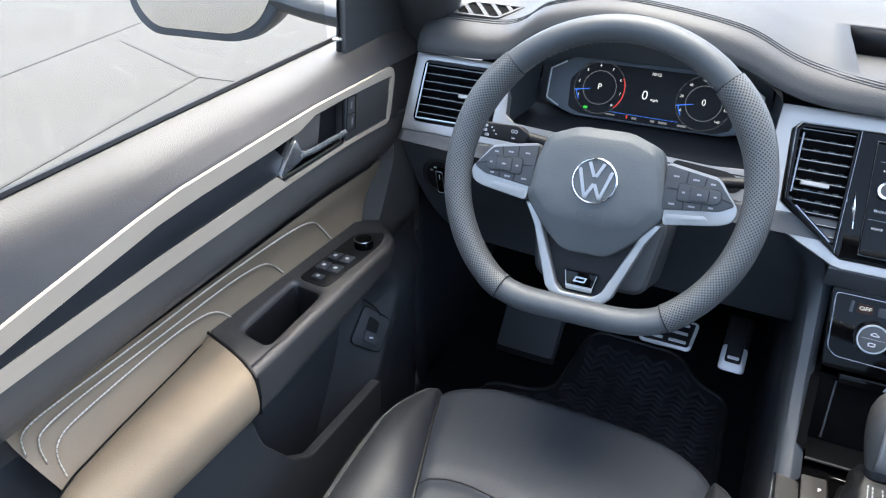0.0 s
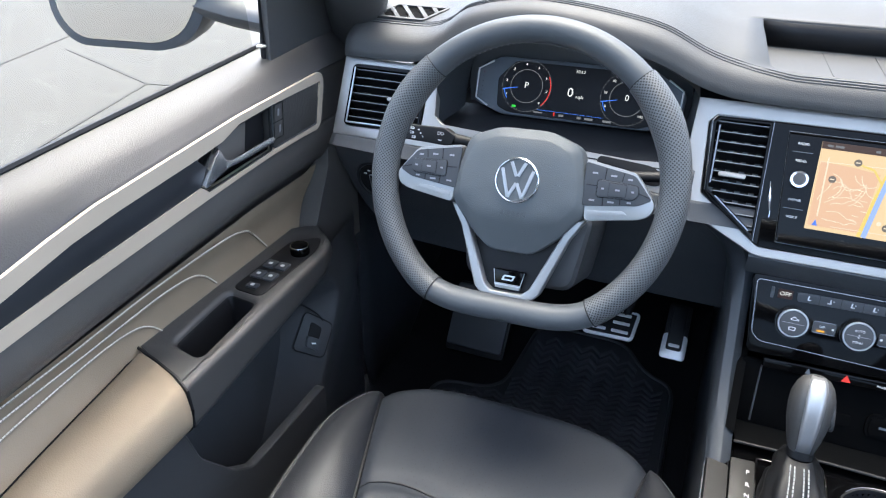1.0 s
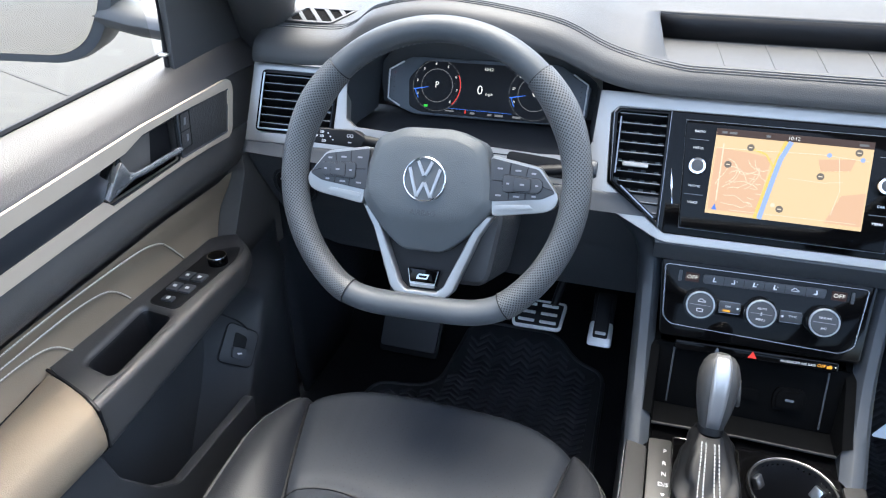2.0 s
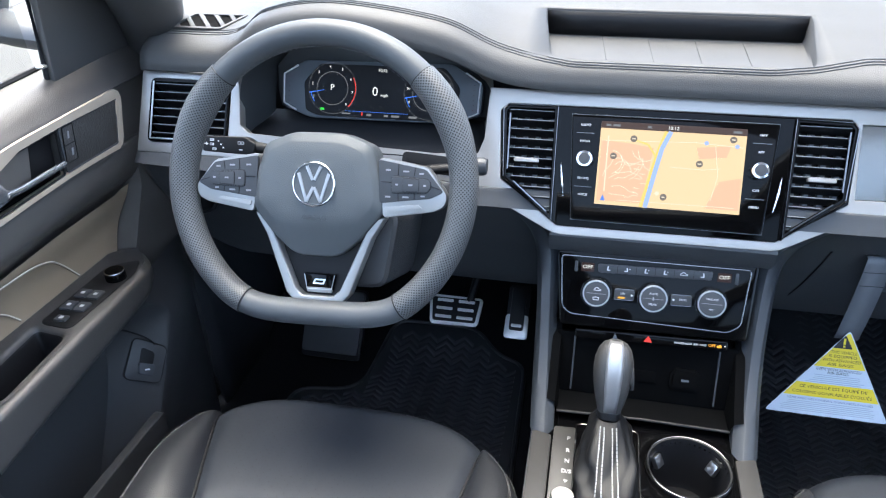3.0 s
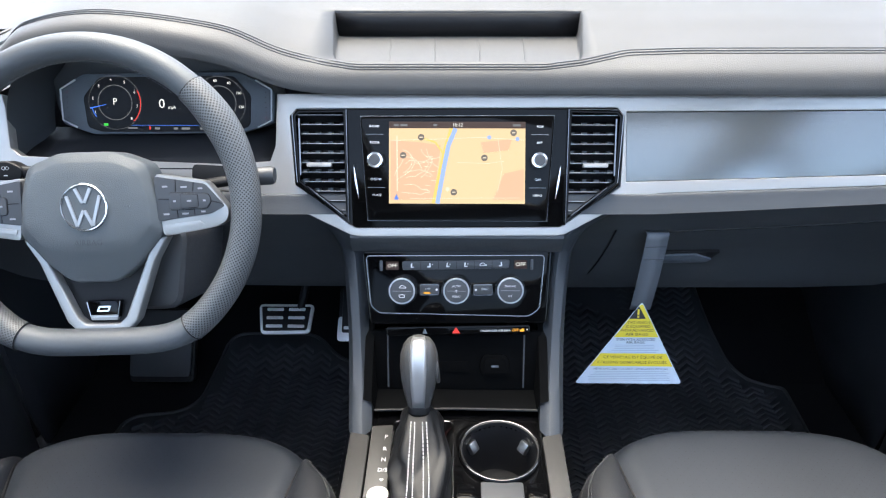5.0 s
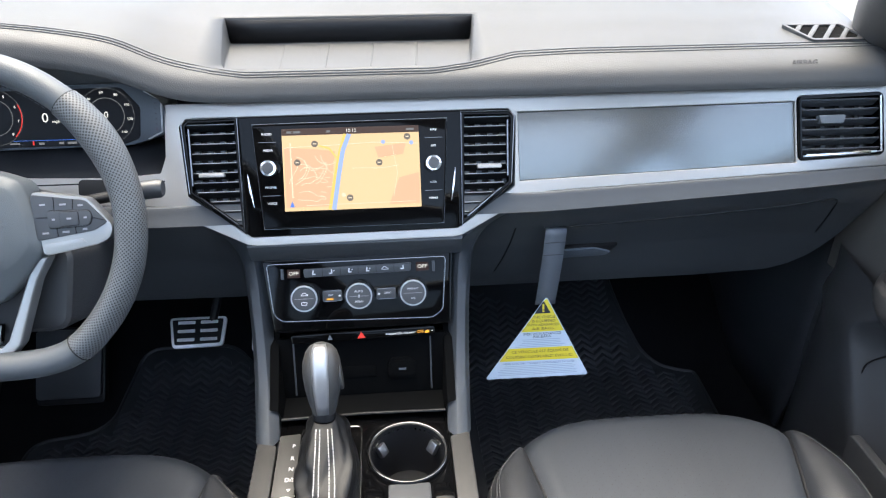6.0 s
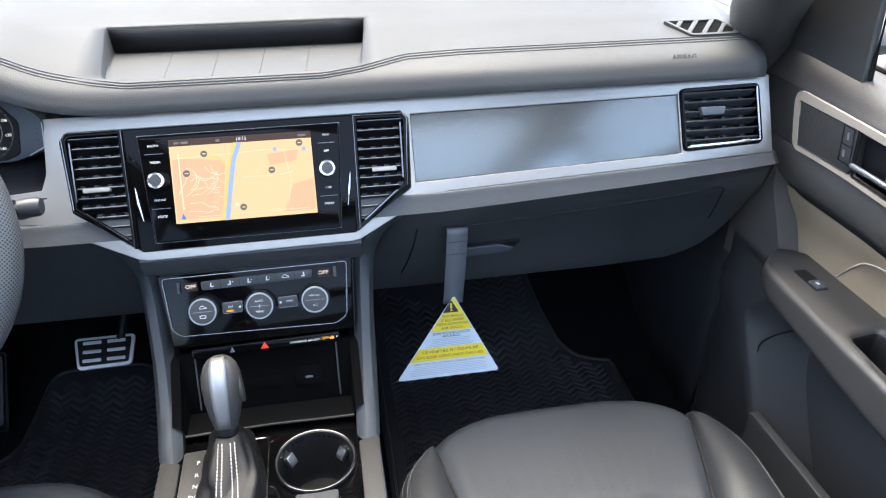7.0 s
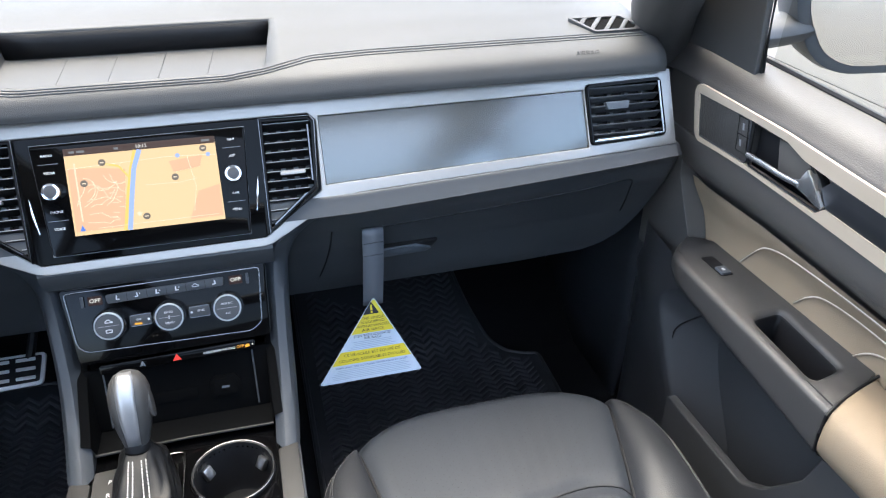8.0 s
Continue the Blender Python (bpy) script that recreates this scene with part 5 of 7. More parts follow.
def spoke(sgn):
    arm = [(0.074, 0.034), (0.131, 0.0245), (0.1555, -0.0075), (0.152, -0.0205), (0.140, -0.0265), (0.080, -0.036)]
    arm = arm[::-1] if sgn > 0 else [(-x, y) for x, y in arm]
    s = part("spoke", plate(rounded(arm, 0.006), -0.016, 0.0035, W, bev=0.002), SPOKE, wheel, "satin silver spoke")
    pad = [(0.074, 0.0312), (0.130, 0.0215), (0.1510, -0.0035), (0.136, -0.0115), (0.076, -0.0190)]
    flip = lambda p: p[::-1] if sgn > 0 else [(-x, y) for x, y in p]
    board = part("key_pad", plate(rounded(flip(pad), 0.004), 0.0, 0.0055, W, bev=0.0012), KEYGREY, s, "dark key pad")
    for line in ([(0.098, 0.0268), (0.0975, 0.0135)], [(0.118, 0.0235), (0.1165, 0.0135)], [(0.078, 0.006), (0.091, 0.0055)], [(0.1345, 0.003), (0.1485, -0.001)], [(0.098, -0.0065), (0.0985, -0.0160)], [(0.117, -0.0065), (0.1175, -0.0135)]):
        part("key_gap", tube([W @ Vector((sgn * x, y, 0.0056)) for x, y in line], 0.0005, 6), BLACK, board)
    island = [(0.0905, 0.0130), (0.1345, 0.0105), (0.1365, 0.0020), (0.132, -0.0055), (0.0905, -0.0065)]
    part("rocker", plate(rounded(flip(island), 0.004), 0.005, 0.0074, W, bev=0.0008), KEYGREY, board)
    part("rocker_gap", tube([W @ Vector((x, y, 0.0056)) for x, y in rounded(flip(island), 0.004)], 0.0006, 6, True), BLACK, board)
    mid = flip([(0.1035, 0.0108), (0.1225, 0.0098), (0.1225, -0.0038), (0.1035, -0.0045)])
    part("key", plate(rounded(mid, 0.002), 0.006, 0.0084, W, bev=0.0006), KEYGREY, board)
    part("key_edge", tube([W @ Vector((x, y, 0.0076)) for x, y in rounded(mid, 0.002)], 0.0005, 6, True), BLACK, board)
    for x, y, w in ((0.086, 0.0195, 0.0030), (0.107, 0.0185, 0.0034), (0.125, 0.0165, 0.0026), (0.086, -0.0110, 0.0032), (0.107, -0.0108, 0.0036), (0.127, -0.0090, 0.0024)):
        part("key_mark", plate(rect(sgn * x - w, y - 0.0010, sgn * x + w, y + 0.0010), 0.0053, 0.0058, W, bev=0), DIMPRINT, board)
    for x, w, n in ((0.0965, 0.0016, 0.0077), (0.113, 0.0024, 0.0087), (0.1295, 0.0016, 0.0077)):
        part("key_mark", plate(rect(sgn * x - w, 0.0022, sgn * x + w, 0.0042), n - 0.0008, n, W, bev=0), DIMPRINT, board)
    low = [(0.082, -0.0232), (0.122, -0.0190), (0.127, -0.0232), (0.084, -0.0290)]
    part("lower_key", plate(rounded(flip(low), 0.0015), 0.002, 0.0050, W, bev=0.0008), SPOKE, s, "satin silver key")


spoke(-1)
spoke(1)
VEE = [(-0.082, -0.036), (-0.066, -0.062), (-0.040, -0.131), (-0.026, -0.146), (0.026, -0.146), (0.040, -0.131), (0.066, -0.062), (0.082, -0.036), (0.060, -0.036)]
VIN = [(-0.058, -0.056), (-0.028, -0.126), (-0.019, -0.134), (0.019, -0.134), (0.028, -0.126), (0.058, -0.056), (0.040, -0.052), (-0.040, -0.052)]
VEE[-1:] = [(0.052, -0.040), (-0.052, -0.040)]
part("vee_spoke", plate(VEE, -0.022, -0.002, W, holes=[VIN], bev=0.003, segs=3), SPOKE, wheel, "satin silver lower spoke")
part("vee_filling", plate(shrunk(VIN, -0.001), -0.024, -0.016, W, bev=0), BLACK, wheel, "gloss black filling")
badge = part("lower_badge", plate(rounded([(-0.0165, -0.128), (0.0165, -0.128), (0.0205, -0.108), (-0.0205, -0.108)], 0.002), -0.016, -0.0085, W, bev=0.001), PIANO, wheel)
part("badge_line", tube([W @ Vector((x, y, -0.0082)) for x, y in ((-0.0190, -0.109), (-0.0155, -0.1265), (0.0155, -0.1265), (0.0190, -0.109))], 0.0006, 6), STEEL, badge)
part("badge_mark", plate(rounded([(-0.0085, -0.1205), (0.0055, -0.1205), (0.0085, -0.1140), (-0.0055, -0.1140)], 0.0012), -0.0086, -0.0078, W, holes=[[(-0.0055, -0.1188), (0.0045, -0.1188), (0.0056, -0.1158), (-0.0044, -0.1158)]], bev=0), STEEL, badge)
part("badge_foot", plate(rounded([(-0.0150, -0.1305), (0.0150, -0.1305), (0.0165, -0.1245), (-0.0165, -0.1245)], 0.001), -0.014, -0.0080, W, bev=0.0006), SPOKE, badge)

# ---- column and stalks ----
column = thing("steering_column", "grey steering column shroud behind the wheel", "steering column", (-0.4, -0.05, 1.07))
AX = W @ pose(0, 0, 0)
part("shroud", lathe([(0.052, -0.20), (0.060, -0.10), (0.062, -0.05), (0.055, -0.034), (0.03, -0.030)], AX @ pose(0, -0.018, 0) @ Matrix.Diagonal((1.15, 1.0, 1, 1)), 32), DOORLOW, column)
part("lower_shroud", plate(rounded([(-0.07, -0.13), (0.07, -0.13), (0.085, -0.03), (-0.085, -0.03)], 0.02), -0.20, -0.055, W, bev=0.012, segs=3), DOORLOW, column)
lever = thing("indicator_stalk", "dark indicator stalk with pale symbols", "stalk", (-0.53, -0.09, 1.12))
LS = plane_frame((-0.553, -0.0985, 1.123), 0.4)
part("stalk", plate(rounded([(-0.038, -0.010), (0.034, -0.011), (0.038, 0.003), (0.022, 0.012), (-0.036, 0.010)], 0.005), -0.020, 0.0, LS, bev=0.003, segs=3), BLACK, lever)
part("stalk_arm", tube([LS @ Vector((0.03, -0.001, -0.009)), LS @ Vector((0.10, -0.008, -0.012))], 0.008, 12), BLACK, lever)
def stalk_sign(x, y, w, h):
    """A printed lamp sign: a half-round body with three short rays."""
    body = [(x + w * 0.1, y - h), (x + w * 0.1, y + h)] + [(x + w * (0.2 + 0.8 * math.sin(a)), y + h * math.cos(a)) for a in (i * math.pi / 8 for i in range(9))]
    part("stalk_mark", plate(body, -0.0002, 0.0004, LS, holes=[[(x + w * 0.3, y - h * 0.5), (x + w * 0.6, y - h * 0.4), (x + w * 0.6, y + h * 0.4), (x + w * 0.3, y + h * 0.5)]], bev=0), PRINT, lever)
    for k in (-0.7, 0.0, 0.7):
        part("stalk_mark", plate(rect(x - w * 0.9, y + h * k - 0.0003, x - w * 0.1, y + h * k + 0.0003), -0.0002, 0.0004, LS, bev=0), PRINT, lever)


for x, y in ((-0.0235, 0.0055), (-0.0235, -0.0002), (-0.0200, -0.0060)):
    stalk_sign(x, y, 0.0030, 0.0018)
part("stalk_mark", plate([(-0.0345, -0.0006), (-0.0315, -0.0006), (-0.0315, -0.0022), (-0.0285, 0.0), (-0.0315, 0.0022), (-0.0315, 0.0006), (-0.0345, 0.0006)], -0.0002, 0.0004, LS, bev=0), PRINT, lever)
for k in range(3):
    part("stalk_mark", plate(rect(-0.0155 + 0.0035 * k, 0.0035 - 0.004 * k, -0.0135 + 0.0035 * k, 0.0050 - 0.004 * k, 0.0005), -0.0002, 0.0004, LS, bev=0), PRINT, lever)
for x in (0.0145, 0.0190):
    part("stalk_mark", ring(at(LS, x, 0.0035, 0.0003), 0.0019, 0.0006, 0.0), PRINT, lever)
part("stalk_mark", plate(rect(0.0145, -0.0058, 0.0190, -0.0044), -0.0002, 0.0004, LS, bev=0), PRINT, lever)
wiper = thing("wiper_stalk", "dark wiper stalk with ribbed end", "stalk", (-0.235, -0.08, 1.11))
part("stalk", tube([(-0.33, -0.095, 1.100), (-0.28, -0.09, 1.107), (-0.242, -0.085, 1.111)], 0.008, 14, flat=0.8), BLACK, wiper)
part("cap", tube([(-0.243, -0.085, 1.111), (-0.240, -0.0845, 1.1112), (-0.224, -0.083, 1.112), (-0.220, -0.083, 1.112)], lambda t: 0.0112 - 0.002 * (t > 0.9), 16), KEYGREY, wiper)
light = thing("light_switch", "round black headlamp switch with silver-edged grip on the dashboard", "light switch", (-0.681, 0.0, 0.997))
LM = Matrix.Translation((-0.681, 0.0, 0.996)) @ plane_frame((0, 0, 0), -0.30)
part("ring", lathe([(0.037, -0.012), (0.037, 0.003), (0.0355, 0.0045), (0.033, 0.004), (0.032, 0.001)], LM, 44), KICK, light)
part("knob", lathe([(0.0315, -0.002), (0.0315, 0.003), (0.029, 0.005), (0.010, 0.0055)], LM, 40), BLACK, light)
grip = part("grip", plate(rounded([(-0.0062, -0.021), (0.0062, -0.021), (0.0062, 0.021), (-0.0062, 0.021)], 0.003), 0.003, 0.015, LM, bev=0.002), PIANO, light, "gloss black grip")
part("grip_edge", tube([LM @ Vector((x, y, 0.0148)) for x, y in rounded([(-0.0056, -0.0205), (0.0056, -0.0205), (0.0056, 0.0205), (-0.0056, 0.0205)], 0.003)], 0.0009, 6, True), STEEL, grip, "silver edge")
part("grip_mark", plate(rect(-0.0008, 0.006, 0.0008, 0.015), 0.0148, 0.0154, LM, bev=0), PRINT, grip)
for a in (58, 90, 118, 142):
    u, v = 0.0225 * math.cos(math.radians(a)), 0.0225 * math.sin(math.radians(a))
    if abs(u) > 0.008:
        part("switch_mark", plate(rect(u - 0.0022, v - 0.0011, u + 0.0022, v + 0.0011, 0.0004), 0.0046, 0.0062, LM, bev=0), PRINT, light)


# ---- seats ----
def seat(cx, label, dy=0.0, dz=0.0):
    s = thing("front_seat", label, "car seat", (cx, -0.4, 0.46), "front seats")

    def inner(v, sgn):
        """Half width of the middle panel v behind the front, on the door's side or the console's."""
        return 0.198 - (0.30 if sgn * cx > 0 else 0.15) * min(v, 0.22)

    def outer(v, sgn):
        wide = float(np.interp(v, [0, 0.028, 0.057, 0.09, 0.12, 0.2, 0.5], [0.198, 0.201, 0.2145, 0.227, 0.232, 0.229, 0.222]))
        return wide + (0.0 if sgn * cx > 0 else 0.013 * min(1, max(0, v - 0.028) / 0.04))

    def front(u):
        return -0.116 + dy - 0.052 * abs(u) ** 4.0

    def height(v):
        """Height of the cushion v behind its front edge."""
        return 0.752 + dz - 0.050 * max(0.0, 1 - v / 0.05) ** 2.2 + 0.008 * math.sin(min(v / 0.3, 1) * math.pi) - 0.04 * max(0, v - 0.2)

    us, vs = np.linspace(-1, 1, 46), np.concatenate([np.linspace(0, 0.07, 14), np.linspace(0.08, 0.26, 90), np.linspace(0.28, 0.50, 10)])
    bm = bmesh.new()
    uv = bm.loops.layers.uv.new("UVMap")

    def spot(u, v):
        crease = 0.008 * max(0, (abs(u) - 0.9) / 0.1) ** 2 * min(1, v / 0.04) + 0.004 * math.exp(-((v - 0.232 + 0.035 * u * u) / 0.012) ** 2)
        pucker = 0.0005 * math.sin(31 * u + 40 * v) * math.sin(17 * u - 23 * v) * min(1, v / 0.05)
        return (cx + u * inner(v, u), front(u) - v, height(v) - crease + pucker)

    grid = [[spot(u, v) for u in us] for v in vs]
    grid.insert(0, [(x, y - 0.004, z - 0.03) for x, y, z in grid[0]])
    grid.insert(0, [(x, y - 0.02, 0.56) for x, y, z in grid[0]])
    verts = [[bm.verts.new(p) for p in row] for row in grid]
    for i in range(len(grid) - 1):
        for j in range(len(us) - 1):
            f = bm.faces.new((verts[i][j], verts[i][j + 1], verts[i + 1][j + 1], verts[i + 1][j]))
            for loop in f.loops:
                loop[uv].uv = (loop.vert.co.x, loop.vert.co.y)
    part("cushion", bm, SEATDOT, s, "pierced black leather", 80)
    for sgn in (-1, 1):
        rows, edge = [], []
        for v in np.concatenate([np.linspace(0.0, 0.06, 13), np.linspace(0.07, 0.5, 24)]):
            a, b, h = inner(v, sgn), outer(v, sgn), height(v + 0.004)
            k, w = min(1.0, v / 0.16), b - a
            up = 0.016 * k
            roll = 0.001 + 0.012 * min(1, v / 0.09)
            sec = [(a - 0.001, h - 0.009 * min(1, v / 0.04) - 0.001), (a + 0.14 * w, h + 0.35 * up), (a + 0.42 * w, h + up), (a + 0.72 * w, h + 0.9 * up), (b - 0.006 * k, h + 0.45 * up - 0.001), (b, h + 0.2 * up - 0.004), (b + roll * 0.7, h - 0.014), (b + roll, h - 0.034), (b + roll * 0.8, h - 0.085)]
            line = smooth_line([(cx + sgn * x, front(1) - v, z) for x, z in sec], 4)
            row = [tuple(p) for p in line]
            row.append((cx + sgn * (b + roll * 0.4), front(1) - v - 0.006, 0.56))
            rows.append(row)
            edge.append((Vector(row[16]), Vector(row[20]), Vector(row[23])))
        low = [(p[0] - sgn * 0.003, p[1] + 0.003, min(p[2] - 0.03, 0.70)) for p in rows[0]]
        rows.insert(0, low)
        rows.insert(0, [(p[0] - sgn * 0.003, p[1] - 0.01, 0.56) for p in low])
        part("bolster", skin(rows), LEATHER, s, "smooth black leather", 80)
        part("piping", tube(smooth_line([e[1] for e in edge], 2), 0.0017, 6), LEATHER, s)
        for j in (0, 2):
            line = [e[1].lerp(e[j], 0.95) + Vector((sgn * 0.0009, 0, 0.0007)) for e in edge]
            part("stitching", stitches(smooth_line(line, 3), 0.0060, 0.0040, 0.0006), SEATTHREAD, s, "pale grey stitching")
        part("cushion_seam", tube([(cx + sgn * inner(v, sgn), front(1) - v, height(v) - 0.0066 * min(1, v / 0.04)) for v in np.linspace(0.002, 0.45, 40)], 0.0021, 6), BLACK, s)
    part("cross_seam", tube([Vector(spot(u, 0.232 - 0.035 * u * u)) + Vector((0, 0, 0.0004)) for u in np.linspace(-1, 1, 30)], 0.0013, 6), BLACK, s)
    part("base", block(cx - 0.225, -0.70, 0.47, cx + 0.225, -0.24, 0.62, 0.02), BLACK, s)
    return s


seat(-0.397, "black leather front seat with pale stitching behind the wheel")
seat(0.411, "black leather front seat with pale stitching beside the console", 0.030, -0.016)

# ---- floor mats and pedals ----
def floor_z(y):
    return float(np.interp(y, [0.30, 0.52, 0.66], [0.46, 0.56, 0.74]))


def mat_relief(outline, label):
    """A rubber mat that follows the floor, with raised zigzag tread and a rim."""
    xs, ys = [p[0] for p in outline], [p[1] for p in outline]
    m = thing("floor_mat", label, "floor mat", (sum(xs) / len(xs), sum(ys) / len(ys), 0.462), "floor mats")
    out = rounded(outline, 0.045)
    sheet = plate(out, 0.001, 0.009, bev=0.003)
    bmesh.ops.bisect_plane(sheet, geom=sheet.verts[:] + sheet.edges[:] + sheet.faces[:], plane_co=(0, 0.30, 0), plane_no=(0, 1, 0))
    for v in sheet.verts:
        v.co.z += floor_z(v.co.y)
    part("sheet", sheet, RUBBER, m)
    inner = shrunk(out, 0.016)
    bm = bmesh.new()
    leg, rise, pitch, bar = 0.020, 0.016, 0.0150, 0.0062
    y = min(ys) - 0.02
    while y < max(ys):
        x, i = min(xs) + 0.012, 0
        while x < max(xs):
            lo, hi = (0.0, rise) if i % 2 else (rise, 0.0)
            quad = [(x, y + lo), (x + leg, y + hi), (x + leg, y + hi + bar), (x, y + lo + bar)]
            if all(within(q, inner) for q in quad):
                mx, my = sum(q[0] for q in quad) / len(quad), sum(q[1] for q in quad) / len(quad)
                a = [bm.verts.new((*q, floor_z(q[1]) + 0.0088)) for q in quad]
                b = [bm.verts.new((q[0], q[1] + (my - q[1]) * 0.3, floor_z(q[1]) + 0.0138)) for q in quad]
                bm.faces.new(b)
                for j in range(len(a)):
                    bm.faces.new((a[j], a[(j + 1) % len(a)], b[(j + 1) % len(a)], b[j]))
            x += leg
            i += 1
        y += pitch
    ribs = part("tread", bm, TREAD, m)
    ribs["kind"] = "stuff"
    rim = [Vector((x, y, floor_z(y) + 0.010)) for x, y in shrunk(out, 0.006)]
    part("rim", tube(rim, 0.0035, 6, True), RUBBER, m)
    return m


mat_relief([(-0.66, -0.35), (-0.17, -0.35), (-0.185, 0.33), (-0.25, 0.345), (-0.30, 0.40), (-0.50, 0.40), (-0.53, 0.20), (-0.66, 0.18)], "black rubber mat with zigzag tread under the pedals")
mat_relief([(0.165, -0.35), (0.67, -0.35), (0.69, 0.280), (0.655, 0.288), (0.612, 0.312), (0.588, 0.340), (0.566, 0.42), (0.555, 0.50), (0.553, 0.55), (0.165, 0.55)], "black rubber mat with zigzag tread in the passenger footwell")

brake = thing("brake_pedal", "steel brake pedal with black rubber strips", "pedal", (-0.325, 0.25, 0.66), "pedals")
B = plane_frame((-0.325, 0.245, 0.661), 1.25)
PB = rounded([(-0.048, -0.030), (0.046, -0.028), (0.052, 0.030), (-0.056, 0.030)], 0.010)
part("face", plate(PB, -0.008, 0.0, B, bev=0.002), PEDAL, brake)
part("rubber_face", plate(shrunk(PB, 0.006), -0.002, 0.003, B, bev=0.002), BLACK, brake)
for i in range(3):
    for x in (-0.022, 0.020):
        part("strip", plate(rect(x - 0.016, -0.018 + i * 0.0165, x + 0.016, -0.012 + i * 0.0165, 0.002), 0.003, 0.0055, B, bev=0.0008), PEDAL, brake)
part("arm", tube([(-0.30, 0.262, 0.672), (-0.288, 0.30, 0.72), (-0.285, 0.38, 0.84), (-0.285, 0.40, 0.95)], 0.008, 8), BLACK, brake)
gas = thing("accelerator_pedal", "narrow steel accelerator pedal with black rubber", "pedal", (-0.2, 0.25, 0.66), "pedals")
G = plane_frame((-0.205, 0.262, 0.66), 1.1)
PG = rounded([(-0.021, -0.048), (0.021, -0.048), (0.021, 0.055), (-0.021, 0.055)], 0.008)
part("face", plate(PG, -0.008, 0.0, G, bev=0.002), BLACK, gas)
part("steel_edge", plate(rounded([(-0.023, -0.052), (0.023, -0.052), (0.022, -0.004), (-0.022, -0.004)], 0.008), -0.004, 0.003, G, bev=0.002), PEDAL, gas)
part("rubber_face", plate(rounded([(-0.014, -0.036), (0.014, -0.036), (0.014, 0.05), (-0.014, 0.05)], 0.005), 0.0, 0.0055, G, bev=0.002), BLACK, gas)
part("steel_slot", plate(rounded([(-0.010, -0.030), (0.010, -0.030), (0.010, -0.024), (-0.010, -0.024)], 0.002), 0.005, 0.0068, G, bev=0.0006), PEDAL, gas)
part("arm", tube([(-0.2, 0.33, 0.73), (-0.2, 0.42, 0.85)], 0.01, 8), BLACK, gas)
rest = thing("foot_rest", "dark slate plastic foot rest beside the pedals", "foot rest", (-0.60, 0.27, 0.47))
RP = plane_frame((-0.602, 0.275, 0.555), 0.75)
REST = rounded([(-0.062, -0.050), (0.062, -0.050), (0.064, 0.085), (-0.064, 0.085)], 0.008)
pad = part("pad", plate(REST, -0.012, 0.0, RP, bev=0.003), DARK, rest)
part("foot", plate(rounded([(-0.066, -0.062), (0.066, -0.062), (0.066, 0.09), (-0.066, 0.09)], 0.01), -0.03, -0.012, RP, bev=0.003), BLACK, rest)

# ---- warning tag on its strap ----
tag = thing("warning_tag", "triangular yellow and white air bag warning tag on grey strap", "warning tag", (0.27, 0.012, 0.983))
T = plane_frame((0.262, -0.032, 0.7455), 0.42)
TRI = rounded([(-0.081, 0.0), (0.081, 0.0), (0.017, 0.127)], 0.006)
part("card", plate(TRI, -0.0006, 0.0, T, bev=0), CARD_WHITE, tag)
def slice_at(v):
    t = v / 0.127
    return -0.081 + 0.098 * t + 0.0015, 0.081 - 0.064 * t - 0.0015


def band(v0, v1, n, material, name, inset=0.0):
    a, b = slice_at(v0), slice_at(v1)
    return part(name, plate([(a[0] + inset, v0), (a[1] - inset, v0), (b[1] - inset, v1), (b[0] + inset, v1)], n - 0.0003, n, T, bev=0), material, tag)


band(0.072, 0.122, 0.0003, CARD_YELLOW, "yellow_band")
band(0.027, 0.047, 0.0003, CARD_YELLOW, "yellow_band")
def tag_words(text, size, v, width, material=INK):
    a, b = slice_at(v)
    part("tag_lettering", words(text, size, at(T, (a + b) / 2, v, 0.0004), 0.00005, width), material, tag)


tag_words("MÊME AVEC DES COUSSINS GONFLABLES ÉVOLUÉS", 0.0042, 0.0228, 0.112, INKBLUE)
for text, v, w in (("THIS VEHICLE", 0.0945, 0.034), ("IS EQUIPPED", 0.0885, 0.036), ("WITH ADVANCED", 0.0825, 0.050), ("AIR BAGS", 0.0765, 0.034), ("EVEN WITH ADVANCED", 0.0685, 0.058), ("AIR BAGS", 0.0640, 0.028), ("CE VÉHICULE EST ÉQUIPÉ DE", 0.0410, 0.088), ("COUSSINS GONFLABLES ÉVOLUÉS", 0.0330, 0.104)):
    tag_words(text, 0.0058, v, w)
for v in (0.0598, 0.0571, 0.0544, 0.0517, 0.0490, 0.0188, 0.0161, 0.0134, 0.0107, 0.0080, 0.0053):
    a, b = slice_at(v)
    bm = plate(rect(a + 0.009 + 0.006 * abs(math.sin(900 * v)), v - 0.0005, b - 0.009 - 0.006 * abs(math.cos(700 * v)), v + 0.0005), 0.0001, 0.0003, T, bev=0)
    part("print_bar", bm, INKGREY, tag)
part("sign", plate(rounded([(-0.0025, 0.1005), (0.0230, 0.1005), (0.0120, 0.1200)], 0.002), 0.0004, 0.0006, T, bev=0), INK, tag)
part("sign_mark", plate(rect(0.0100, 0.1065, 0.0129, 0.1150), 0.0007, 0.0009, T, bev=0), CARD_YELLOW, tag)
part("sign_mark", plate(rect(0.0100, 0.1025, 0.0129, 0.1050), 0.0007, 0.0009, T, bev=0), CARD_YELLOW, tag)
top, low = Vector((0.2815, 0.004, 0.985)), T @ Vector((0.0165, 0.112, -0.011))
rows = []
